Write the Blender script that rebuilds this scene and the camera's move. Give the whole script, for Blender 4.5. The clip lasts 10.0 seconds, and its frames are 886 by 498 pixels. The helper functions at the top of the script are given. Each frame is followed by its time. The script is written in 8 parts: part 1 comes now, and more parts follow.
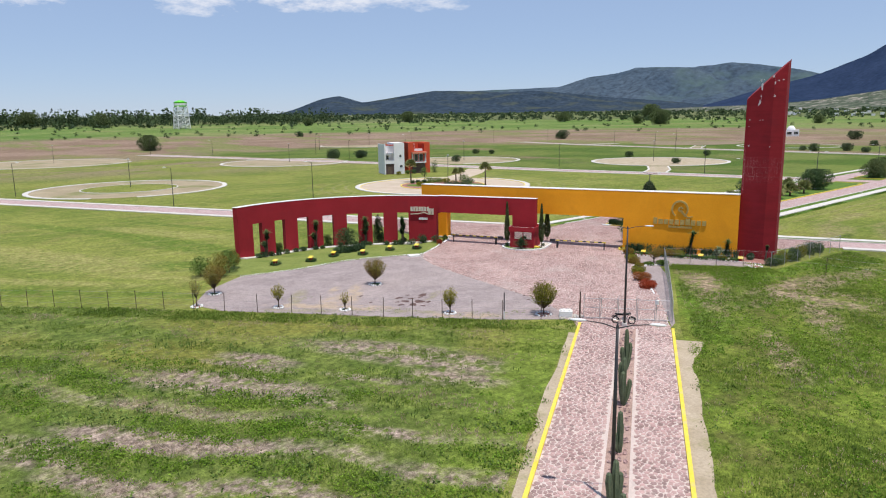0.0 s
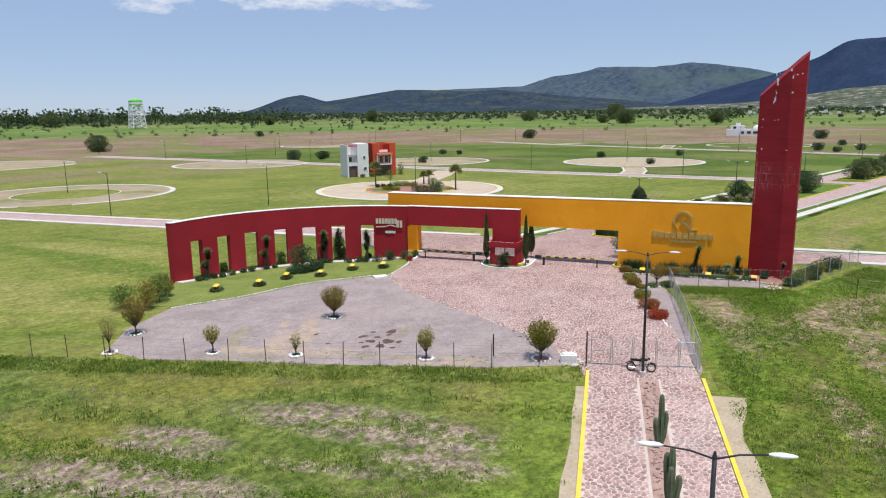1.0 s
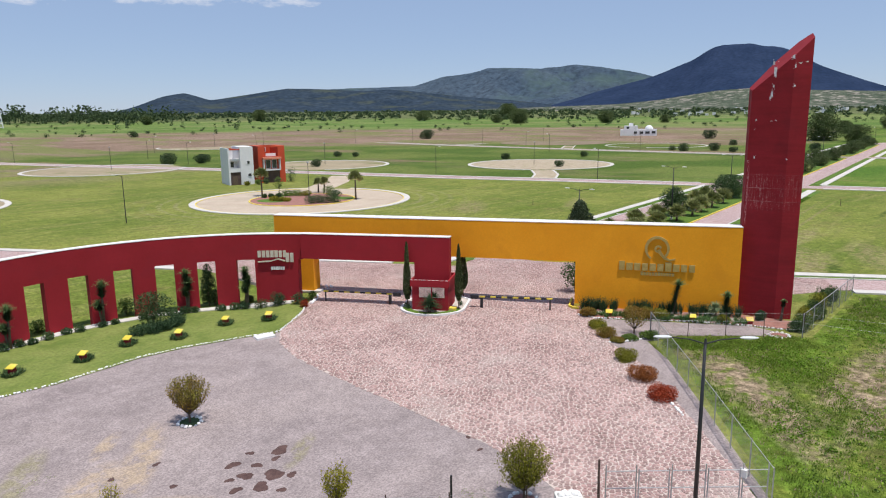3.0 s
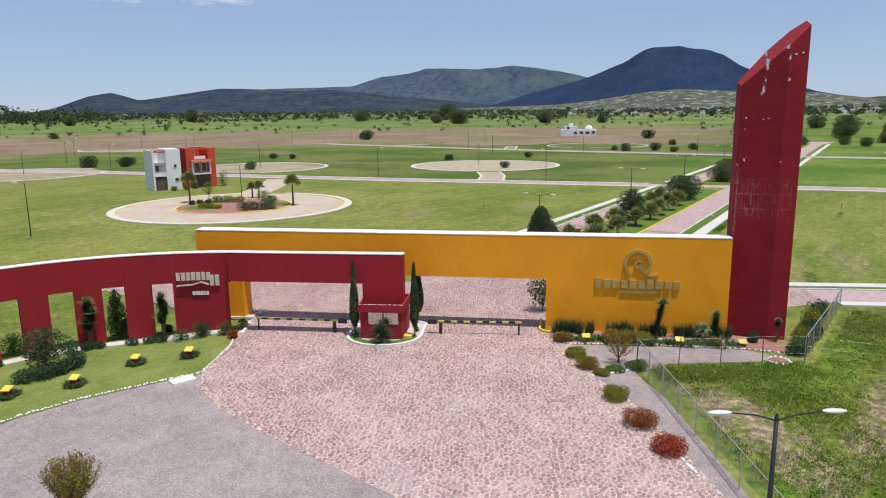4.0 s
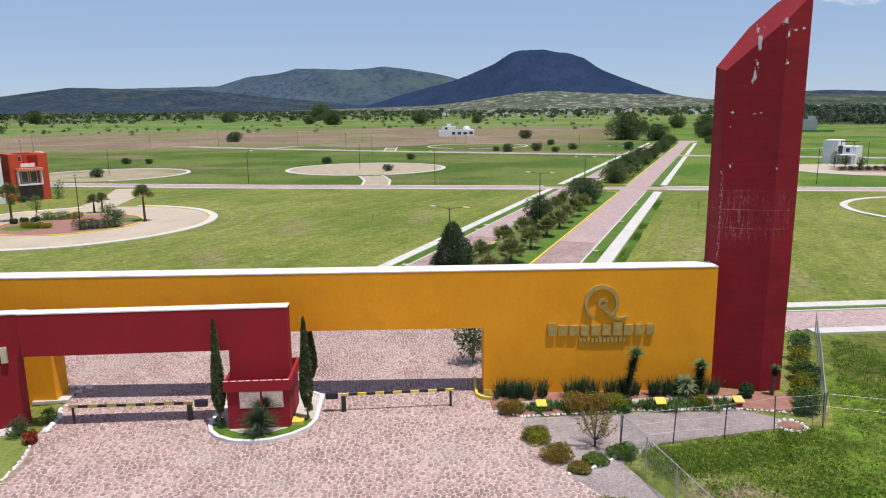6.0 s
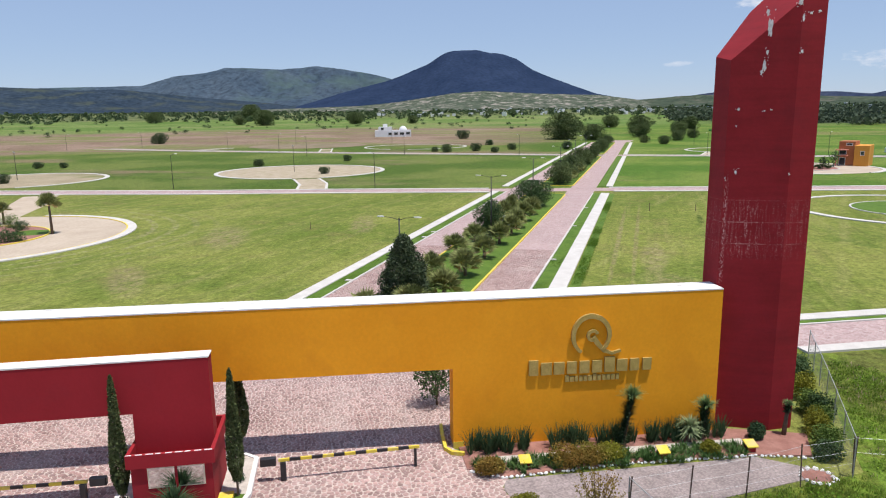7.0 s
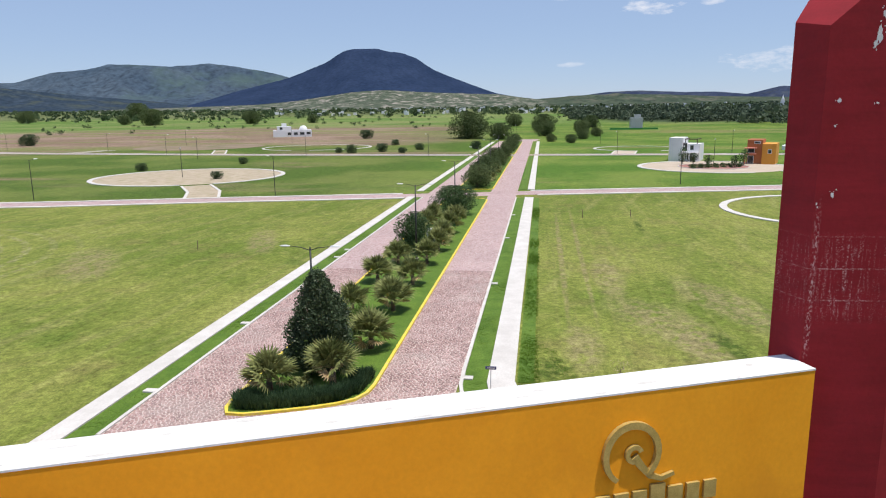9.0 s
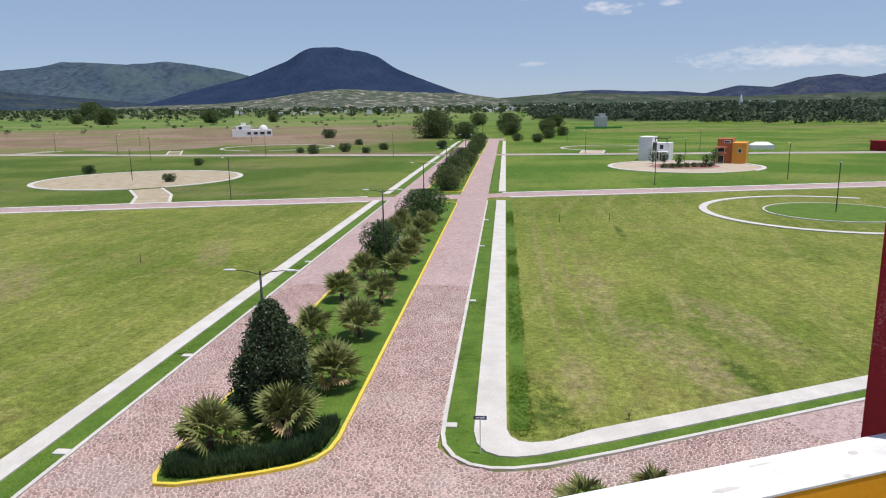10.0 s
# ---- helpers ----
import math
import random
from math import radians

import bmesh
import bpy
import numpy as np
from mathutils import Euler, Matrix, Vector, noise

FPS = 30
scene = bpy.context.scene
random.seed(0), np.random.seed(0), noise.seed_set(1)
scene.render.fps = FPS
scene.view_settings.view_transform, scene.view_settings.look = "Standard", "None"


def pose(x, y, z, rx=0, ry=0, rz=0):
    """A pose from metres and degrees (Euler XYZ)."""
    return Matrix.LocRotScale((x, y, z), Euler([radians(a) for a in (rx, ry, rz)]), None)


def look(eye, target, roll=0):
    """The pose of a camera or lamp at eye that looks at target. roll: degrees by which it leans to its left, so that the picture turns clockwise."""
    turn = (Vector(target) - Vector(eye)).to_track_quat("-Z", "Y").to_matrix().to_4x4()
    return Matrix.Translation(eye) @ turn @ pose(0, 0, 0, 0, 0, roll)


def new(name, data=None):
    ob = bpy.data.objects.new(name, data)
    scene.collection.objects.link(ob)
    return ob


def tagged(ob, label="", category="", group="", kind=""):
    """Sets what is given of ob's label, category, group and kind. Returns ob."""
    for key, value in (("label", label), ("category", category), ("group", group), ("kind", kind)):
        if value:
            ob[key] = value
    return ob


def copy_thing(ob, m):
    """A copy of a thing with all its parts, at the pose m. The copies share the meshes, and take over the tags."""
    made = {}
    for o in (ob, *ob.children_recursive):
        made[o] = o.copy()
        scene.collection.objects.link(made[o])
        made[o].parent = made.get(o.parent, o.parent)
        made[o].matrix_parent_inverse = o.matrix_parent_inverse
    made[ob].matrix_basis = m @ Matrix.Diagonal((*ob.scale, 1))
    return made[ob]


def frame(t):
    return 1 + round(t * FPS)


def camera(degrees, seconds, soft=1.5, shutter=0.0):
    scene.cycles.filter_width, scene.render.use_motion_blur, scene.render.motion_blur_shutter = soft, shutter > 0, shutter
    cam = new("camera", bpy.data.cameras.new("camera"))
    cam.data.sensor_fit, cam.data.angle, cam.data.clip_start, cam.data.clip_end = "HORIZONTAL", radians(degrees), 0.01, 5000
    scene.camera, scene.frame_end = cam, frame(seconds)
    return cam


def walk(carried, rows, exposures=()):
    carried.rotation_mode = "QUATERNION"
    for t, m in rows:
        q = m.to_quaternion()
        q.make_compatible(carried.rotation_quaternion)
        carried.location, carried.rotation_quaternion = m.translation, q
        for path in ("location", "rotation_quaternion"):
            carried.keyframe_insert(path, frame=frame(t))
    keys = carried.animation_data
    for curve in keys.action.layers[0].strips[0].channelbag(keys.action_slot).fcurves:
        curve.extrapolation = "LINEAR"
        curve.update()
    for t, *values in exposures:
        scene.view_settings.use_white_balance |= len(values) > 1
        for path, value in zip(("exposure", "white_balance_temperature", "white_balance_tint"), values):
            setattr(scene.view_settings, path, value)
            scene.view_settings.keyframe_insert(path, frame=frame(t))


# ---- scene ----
# camera
cam = camera(65.4, 10.0, soft=1.1)
PATH = [
    (0, (2.552, -0.387, 17.133), (3.848, 1.089, 16.757), -0.85),
    (0.5, (6.229, 4.179, 17.15), (7.547, 5.634, 16.772), -0.9),
    (1, (9.927, 8.82, 17.17), (11.296, 10.228, 16.79), -0.85),
    (1.5, (13.339, 12.946, 17.154), (14.757, 14.303, 16.772), -0.8),
    (2, (16.808, 16.91, 17.154), (18.277, 18.213, 16.771), -0.75),
    (2.5, (19.904, 20.312, 17.129), (21.421, 21.558, 16.745), -0.7),
    (4, (29.018, 29.088, 16.861), (30.683, 30.128, 16.476), -0.7),
    (4.5, (31.904, 31.45, 16.74), (33.609, 32.42, 16.354), -0.7),
    (5, (34.996, 33.839, 16.631), (36.745, 34.728, 16.244), -0.7),
    (5.5, (37.813, 35.897, 16.537), (39.6, 36.707, 16.15), -0.7),
    (7, (47.055, 41.429, 16.335), (48.938, 41.981, 15.947), -0.8),
    (7.5, (49.919, 42.876, 16.3), (51.821, 43.354, 15.909), -0.8),
    (8, (53.187, 44.271, 16.25), (55.107, 44.674, 15.859), -0.8),
    (8.5, (56.188, 45.394, 16.2), (58.119, 45.736, 15.806), -0.8),
    (9, (59.576, 46.502, 16.161), (61.516, 46.783, 15.767), -0.8),
    (9.5, (62.817, 47.317, 16.112), (64.764, 47.55, 15.716), -0.75),
    (10, (66.284, 48.075, 16.072), (68.236, 48.254, 15.674), -0.8),
]
walk(cam, [(t, look(eye, target, roll)) for t, eye, target, roll in PATH], [(0, -0.02), (2.5, -0.09), (4.5, -0.12), (7.0, -0.02), (8.5, 0.06), (9.0, 0.0), (9.5, -0.07), (10, -0.2)])

# world, sun, exposure
SUN_EL, SUN_AZ = 76.0, 197.0
world = bpy.data.worlds.new("sky")
scene.world = world
world.use_nodes = True
wn, wl = world.node_tree.nodes, world.node_tree.links
wn.clear()
w_out = wn.new("ShaderNodeOutputWorld")
sky = wn.new("ShaderNodeTexSky")
sky.sky_type, sky.sun_disc = "NISHITA", False
sky.sun_elevation, sky.sun_rotation = radians(SUN_EL), radians(SUN_AZ)
sky.air_density, sky.dust_density, sky.ozone_density, sky.altitude = 1.0, 0.6, 1.6, 1900
bg = wn.new("ShaderNodeBackground")
bg.inputs["Strength"].default_value = 0.094
wl.new(sky.outputs[0], bg.inputs["Color"])
tc = wn.new("ShaderNodeTexCoord")


def w_math(op, x, y=0.0, clamp=False):
    n = wn.new("ShaderNodeMath")
    n.operation, n.use_clamp = op, clamp
    for k, q in ((0, x), (1, y)):
        if isinstance(q, (int, float)):
            n.inputs[k].default_value = q
        else:
            wl.new(q, n.inputs[k])
    return n.outputs[0]


def w_dot(v):
    n = wn.new("ShaderNodeVectorMath")
    n.operation = "DOT_PRODUCT"
    wl.new(tc.outputs["Generated"], n.inputs[0])
    n.inputs[1].default_value = v
    return n.outputs["Value"]


def w_noise(scale, flat, detail):
    m = wn.new("ShaderNodeMapping")
    m.inputs["Scale"].default_value = (1, 1, flat)
    wl.new(tc.outputs["Generated"], m.inputs["Vector"])
    n = wn.new("ShaderNodeTexNoise")
    n.inputs["Scale"].default_value, n.inputs["Detail"].default_value, n.inputs["Roughness"].default_value = scale, detail, 0.62
    wl.new(m.outputs[0], n.inputs["Vector"])
    return w_math("SUBTRACT", n.outputs["Fac"], 0.5)


# fair-weather clouds: bearing, height, half width and half depth in degrees, density
CLOUDS = [(79, 8.7, 4.0, 1.0, 0.85), (67.5, 8.6, 3.8, 1.0, 0.85), (57, 9.1, 8.0, 1.15, 0.85), (49.5, 8.8, 3.5, 0.8, 0.7), (-8, 7.5, 2.2, 0.7, 0.95), (-20, 3.4, 7.2, 1.0, 0.8), (-27, 3.2, 4.5, 0.9, 0.7), (-2, 3.4, 1.3, 0.25, 0.5), (-12.5, 7.6, 0.9, 0.3, 0.6), (-1, 8.6, 1.6, 0.5, 0.6), (95, 9, 9, 2.0, 0.8), (120, 12, 12, 2.4, 0.8), (160, 9, 14, 2.0, 0.8), (205, 14, 13, 3, 0.8), (250, 10, 14, 2.4, 0.8), (300, 12, 12, 2.4, 0.8), (-42, 8, 7, 1.6, 0.8)]
puff, wisp = w_noise(26.0, 3.0, 8), w_noise(90.0, 2.5, 5)
ragged = w_math("ADD", w_math("MULTIPLY", puff, 3.4), w_math("MULTIPLY", wisp, 0.9))
cover = None
for az, el, wide, deep, dense in CLOUDS:
    a, e = radians(az), radians(el)
    u = w_math("DIVIDE", w_dot((-math.sin(a), math.cos(a), 0)), math.sin(radians(wide)))
    v = w_math("DIVIDE", w_math("SUBTRACT", w_dot((0, 0, 1)), math.sin(e)), math.sin(radians(deep)))
    q = w_math("ADD", w_math("MULTIPLY", u, u), w_math("MULTIPLY", v, v))
    ahead = w_math("GREATER_THAN", w_dot((math.cos(a), math.sin(a), 0)), 0.0)
    one = w_math("MULTIPLY", w_math("ADD", w_math("SUBTRACT", 0.75, q), ragged, True), w_math("MULTIPLY", ahead, dense))
    cover = one if cover is None else w_math("MAXIMUM", cover, one)
cl = wn.new("ShaderNodeBackground")
cl.inputs["Color"].default_value, cl.inputs["Strength"].default_value = (0.90, 0.92, 1.0, 1), 0.95
wm = wn.new("ShaderNodeMixShader")
wl.new(cover, wm.inputs[0])
wl.new(cl.outputs[0], wm.inputs[2])
veil = wn.new("ShaderNodeBackground")
veil.inputs["Color"].default_value, veil.inputs["Strength"].default_value = (0.395, 0.525, 0.80, 1), 1.12
hz = wn.new("ShaderNodeMixShader")
hz.inputs[0].default_value = 0.55
wl.new(bg.outputs[0], hz.inputs[1])
wl.new(veil.outputs[0], hz.inputs[2])
wl.new(hz.outputs[0], wm.inputs[1])
wl.new(wm.outputs[0], w_out.inputs[0])

sun = new("sun", bpy.data.lights.new("sun", "SUN"))
sun.data.energy, sun.data.angle, sun.data.color = 4.95, radians(0.55), (1.0, 0.94, 0.87)
sa, se = radians(SUN_AZ), radians(SUN_EL)
sun_dir = Vector((math.sin(sa) * math.cos(se), math.cos(sa) * math.cos(se), math.sin(se)))
sun.matrix_basis = look(sun_dir * 300, (0, 0, 0))


# ---- mesh and material tools ----
class MB:
    """Gathers vertices and faces."""

    def __init__(self):
        self.v, self.f = [], []

    def add(self, v, f):
        n = len(self.v)
        self.v.extend([tuple(p) for p in v])
        self.f.extend([tuple(i + n for i in q) for q in f])
        return self

    def prism(self, poly, z0, z1):
        n = len(poly)
        tops = z1 if isinstance(z1, (list, tuple)) else [z1] * n
        area = sum(poly[i][0] * poly[(i + 1) % n][1] - poly[(i + 1) % n][0] * poly[i][1] for i in range(n))
        if area < 0:
            poly, tops = poly[::-1], tops[::-1]
        v = [(x, y, z0) for x, y in poly] + [(p[0], p[1], t) for p, t in zip(poly, tops)]
        f = [tuple(range(n, 2 * n)), tuple(range(n - 1, -1, -1))]
        f += [(i, (i + 1) % n, n + (i + 1) % n, n + i) for i in range(n)]
        return self.add(v, f)

    def box(self, c, s, rz=0.0, bevel=0.0):
        a, b, h = s[0] / 2, s[1] / 2, s[2] / 2
        ca, sa = math.cos(radians(rz)), math.sin(radians(rz))
        if bevel:
            k = bevel
            ring = [(-a + k, -b), (a - k, -b), (a, -b + k), (a, b - k), (a - k, b), (-a + k, b), (-a, b - k), (-a, -b + k)]
        else:
            ring = [(-a, -b), (a, -b), (a, b), (-a, b)]
        return self.prism([(c[0] + x * ca - y * sa, c[1] + x * sa + y * ca) for x, y in ring], c[2] - h, c[2] + h)

    def tube(self, pts, radii, n=6):
        pts = [Vector(p) for p in pts]
        if not isinstance(radii, (list, tuple)):
            radii = [radii] * len(pts)
        v, f = [], []
        for i, p in enumerate(pts):
            d = (pts[min(i + 1, len(pts) - 1)] - pts[max(i - 1, 0)]).normalized()
            a = d.cross(Vector((0, 0, 1)) if abs(d.z) < 0.9 else Vector((1, 0, 0))).normalized()
            b = d.cross(a)
            for k in range(n):
                t = 2 * math.pi * k / n
                v.append(p + radii[i] * (a * math.cos(t) + b * math.sin(t)))
        for i in range(len(pts) - 1):
            for k in range(n):
                f.append((i * n + k, i * n + (k + 1) % n, (i + 1) * n + (k + 1) % n, (i + 1) * n + k))
        f.append(tuple(range(n - 1, -1, -1)))
        f.append(tuple(range((len(pts) - 1) * n, len(pts) * n)))
        return self.add(v, f)

    def ribbon(self, pts, a, b, z0, z1, closed=False):
        """A strip along pts between the offsets a and b to the left, from height z0 to z1."""
        n = len(pts)
        nor = []
        for i in range(n):
            p, q = (pts[i - 1] if closed or i else pts[i]), (pts[(i + 1) % n] if closed or i < n - 1 else pts[i])
            d = Vector((q[0] - p[0], q[1] - p[1])).normalized()
            nor.append(Vector((-d.y, d.x)))
        v = []
        for p, m in zip(pts, nor):
            for o, z in ((a, z0), (b, z0), (b, z1), (a, z1)):
                v.append((p[0] + m.x * o, p[1] + m.y * o, z))
        f = []
        for i in range(n if closed else n - 1):
            j = (i + 1) % n
            for k in range(4):
                f.append((4 * i + k, 4 * j + k, 4 * j + (k + 1) % 4, 4 * i + (k + 1) % 4))
        if not closed:
            f += [(3, 2, 1, 0), (4 * n - 4, 4 * n - 3, 4 * n - 2, 4 * n - 1)]
        if b > a:
            f = [q[::-1] for q in f]
        return self.add(v, f)

    def quads(self, arr):
        """arr: N x 4 x 3 corner points."""
        n0, n = len(self.v), len(arr)
        self.v.extend(map(tuple, arr.reshape(-1, 3).tolist()))
        self.f.extend(map(tuple, (np.arange(n * 4).reshape(n, 4) + n0).tolist()))
        return self

    def blob(self, c, r, seed=0, rough=0.15, nu=9, nv=6):
        rng = random.Random(seed)
        v, f = [], []
        for j in range(nv + 1):
            th = math.pi * j / nv
            for i in range(nu):
                ph = 2 * math.pi * i / nu
                k = 1 + rng.uniform(-rough, rough)
                v.append((c[0] + r[0] * k * math.sin(th) * math.cos(ph), c[1] + r[1] * k * math.sin(th) * math.sin(ph), c[2] + r[2] * k * math.cos(th)))
        for j in range(nv):
            for i in range(nu):
                f.append((j * nu + i, (j + 1) * nu + i, (j + 1) * nu + (i + 1) % nu, j * nu + (i + 1) % nu))
        return self.add(v, f)


def part(name, mb, material, parent=None, label="", smooth=False):
    mesh = bpy.data.meshes.new(name)
    mesh.from_pydata(mb.v, [], mb.f)
    mesh.materials.append(material)
    if smooth:
        mesh.shade_smooth()
    ob = new(name, mesh)
    ob.parent = parent
    if label:
        ob["label"] = label
    return ob


def thing(name, label, category, at=(0, 0, 0), rz=0.0, group="", kind=""):
    ob = new(name)
    ob.matrix_basis = pose(at[0], at[1], at[2], 0, 0, rz)
    return tagged(ob, label, category, group, kind)


def structure(name, mb, material, label, category, smooth=False):
    return tagged(part(name, mb, material, smooth=smooth), label, category, kind="structure")


def arc_pts(cx, cy, r, a0, a1, n):
    return [(cx + r * math.cos(radians(a0 + (a1 - a0) * i / n)), cy + r * math.sin(radians(a0 + (a1 - a0) * i / n))) for i in range(n + 1)]


def inside(poly, x, y):
    """Which of the points x, y lie in the polygon."""
    hit = np.zeros(len(x), bool)
    n = len(poly)
    for i in range(n):
        (x0, y0), (x1, y1) = poly[i], poly[(i + 1) % n]
        if y0 == y1:
            continue
        cross = ((y0 > y) != (y1 > y)) & (x < (x1 - x0) * (y - y0) / (y1 - y0) + x0)
        hit ^= cross
    return hit


def gz(x, y):
    """The plain rises gently far off."""
    r = math.hypot(x - 90, y - 60)
    return 0.012 * max(0.0, min(r, 3200.0) - 350.0)


def material(name, dark, light, scale=1.0, rough=0.85, fine=8.0, bump=0.2, metal=0.0, rand="", spread=0.25, stain=None, stain_scale=0.3, stain_amount=0.5, spec=0.3, coat=0.0, transl=0.0):
    """Two-scale noise between two colours, with stains, fine grain and relief, in world metres. rand: "object" or "island" varies piece by piece."""
    m = bpy.data.materials.new(name)
    m.use_nodes = True
    nt = m.node_tree
    nodes, links = nt.nodes, nt.links
    bsdf = nodes["Principled BSDF"]
    geo = nodes.new("ShaderNodeNewGeometry")

    def tex(s, detail=5, r=0.6):
        n = nodes.new("ShaderNodeTexNoise")
        n.inputs["Scale"].default_value, n.inputs["Detail"].default_value, n.inputs["Roughness"].default_value = s, detail, r
        links.new(geo.outputs["Position"], n.inputs["Vector"])
        return n

    def mix(kind, fac, a, b):
        n = nodes.new("ShaderNodeMix")
        n.data_type, n.blend_type = "RGBA", kind
        for k, s in ((0, fac), (6, a), (7, b)):
            if isinstance(s, (int, float)):
                n.inputs[k].default_value = s
            elif isinstance(s, tuple):
                n.inputs[k].default_value = (*s, 1)
            else:
                links.new(s, n.inputs[k])
        return n.outputs[2]

    def curve(s, lo, hi):
        n = nodes.new("ShaderNodeMapRange")
        n.inputs[1].default_value, n.inputs[2].default_value = lo, hi
        links.new(s, n.inputs[0])
        return n.outputs[0]

    big, small = tex(scale), tex(scale * fine, 4)
    col = mix("MIX", curve(big.outputs[0], 0.32, 0.68), dark, light)
    grain = nodes.new("ShaderNodeMapRange")
    grain.inputs[1].default_value, grain.inputs[2].default_value, grain.inputs[3].default_value, grain.inputs[4].default_value = 0.25, 0.75, 1 - spread, 1 + spread
    links.new(small.outputs[0], grain.inputs[0])
    col = mix("MULTIPLY", 1.0, col, grain.outputs[0])
    if rand:
        if rand == "object":
            src = nodes.new("ShaderNodeObjectInfo").outputs["Random"]
        else:
            src = geo.outputs["Random Per Island"]
        rr = nodes.new("ShaderNodeMapRange")
        rr.inputs[3].default_value, rr.inputs[4].default_value = 0.68, 1.3
        links.new(src, rr.inputs[0])
        col = mix("MULTIPLY", 1.0, col, rr.outputs[0])
    if stain:
        st = tex(stain_scale, 6, 0.65)
        fac = nodes.new("ShaderNodeMapRange")
        fac.inputs[1].default_value, fac.inputs[2].default_value, fac.inputs[4].default_value = 0.52, 0.66, stain_amount
        links.new(st.outputs[0], fac.inputs[0])
        col = mix("MIX", fac.outputs[0], col, stain)
    links.new(col, bsdf.inputs["Base Color"])
    bsdf.inputs["Roughness"].default_value, bsdf.inputs["Metallic"].default_value = rough, metal
    bsdf.inputs["Specular IOR Level"].default_value, bsdf.inputs["Coat Weight"].default_value = spec, coat
    if bump:
        b = nodes.new("ShaderNodeBump")
        b.inputs["Strength"].default_value, b.inputs["Distance"].default_value = bump, 0.3 / (scale * fine)
        links.new(small.outputs[0], b.inputs["Height"])
        links.new(b.outputs[0], bsdf.inputs["Normal"])
    if transl:
        tr = nodes.new("ShaderNodeBsdfTranslucent")
        links.new(col, tr.inputs["Color"])
        ms = nodes.new("ShaderNodeMixShader")
        ms.inputs[0].default_value = transl
        links.new(bsdf.outputs[0], ms.inputs[1])
        links.new(tr.outputs[0], ms.inputs[2])
        links.new(ms.outputs[0], nodes["Material Output"].inputs[0])
    return m

# ---- materials ----
M = {}
M["red"] = material("red_render", (0.265, 0.012, 0.019), (0.315, 0.016, 0.025), 0.35, 0.8, 20, 0.12, spread=0.05, stain=(0.235, 0.016, 0.025), stain_scale=0.5, stain_amount=0.35)
M["yellow"] = material("ochre_render", (0.80, 0.315, 0.009), (0.88, 0.368, 0.015), 0.25, 0.8, 24, 0.1, spread=0.05, stain=(0.72, 0.275, 0.012), stain_scale=0.35, stain_amount=0.45)
M["white"] = material("white_paint", (0.66, 0.655, 0.645), (0.75, 0.745, 0.735), 0.8, 0.7, 10, 0.15, spread=0.06, stain=(0.5, 0.49, 0.47), stain_scale=0.9, stain_amount=0.55)
M["flake"] = material("bare_plaster", (0.6, 0.57, 0.58), (0.78, 0.76, 0.77), 3, 0.9, 6, 0.2)
M["concrete"] = material("concrete", (0.49, 0.465, 0.435), (0.58, 0.555, 0.525), 0.6, 0.9, 12, 0.2, spread=0.1, stain=(0.45, 0.425, 0.395), stain_scale=0.4, stain_amount=0.5)
M["tan"] = material("tan_pavers", (0.40, 0.325, 0.25), (0.48, 0.40, 0.315), 0.2, 0.95, 12, 0.2, spread=0.12, stain=(0.36, 0.32, 0.24), stain_scale=0.08)
M["dirt"] = material("dry_dirt", (0.33, 0.27, 0.19), (0.42, 0.35, 0.26), 0.4, 0.95, 14, 0.4, spread=0.2, stain=(0.2, 0.2, 0.07), stain_scale=0.5, stain_amount=0.6)
M["yellow_paint"] = material("yellow_kerb_paint", (0.64, 0.49, 0.05), (0.74, 0.58, 0.08), 1.0, 0.7, 10, 0.15, spread=0.12, stain=(0.52, 0.44, 0.24), stain_scale=1.6, stain_amount=0.7)
M["mortar"] = material("pale_mortar", (0.46, 0.385, 0.35), (0.55, 0.465, 0.425), 0.5, 0.95, 20, 0.3, spread=0.15)
STONE = ((0.285, 0.18, 0.168), (0.41, 0.285, 0.265))
M["stone_piece"] = material("paving_stone", *STONE, 0.25, 0.85, 30, 0.3, rand="object", spread=0.15, stain=(0.40, 0.335, 0.31), stain_scale=0.22, stain_amount=0.5)
M["stone_rest"] = material("paving_stones", *STONE, 0.25, 0.85, 30, 0.3, rand="island", spread=0.15, stain=(0.40, 0.335, 0.31), stain_scale=0.22, stain_amount=0.5)
M["white_stone"] = material("whitewashed_stone", (0.72, 0.72, 0.71), (0.82, 0.82, 0.81), 3, 0.85, 6, 0.4, spread=0.1)
M["black_metal"] = material("black_metal", (0.012, 0.012, 0.014), (0.025, 0.025, 0.028), 2, 0.45, 8, 0.05, spread=0.1, spec=0.5)
M["galv"] = material("galvanised_steel", (0.36, 0.37, 0.38), (0.5, 0.51, 0.52), 2, 0.5, 8, 0.05, metal=0.5, spread=0.1)
M["net"] = material("dull_wire", (0.17, 0.18, 0.17), (0.26, 0.27, 0.26), 2, 0.6, 8, 0.0, metal=0.3, spread=0.1)
M["rust"] = material("rusty_post", (0.06, 0.04, 0.035), (0.12, 0.08, 0.06), 4, 0.8, 6, 0.2, spread=0.2)
M["lamp_head"] = material("lamp_head_grey", (0.56, 0.58, 0.58), (0.66, 0.68, 0.68), 2, 0.4, 6, 0.02, spread=0.05)
M["brass"] = material("weathered_bronze", (0.40, 0.28, 0.08), (0.54, 0.39, 0.13), 3, 0.45, 8, 0.1, metal=0.15, spread=0.15)
M["silver"] = material("brushed_silver", (0.62, 0.58, 0.48), (0.75, 0.71, 0.6), 3, 0.35, 8, 0.05, metal=0.4, spread=0.08)
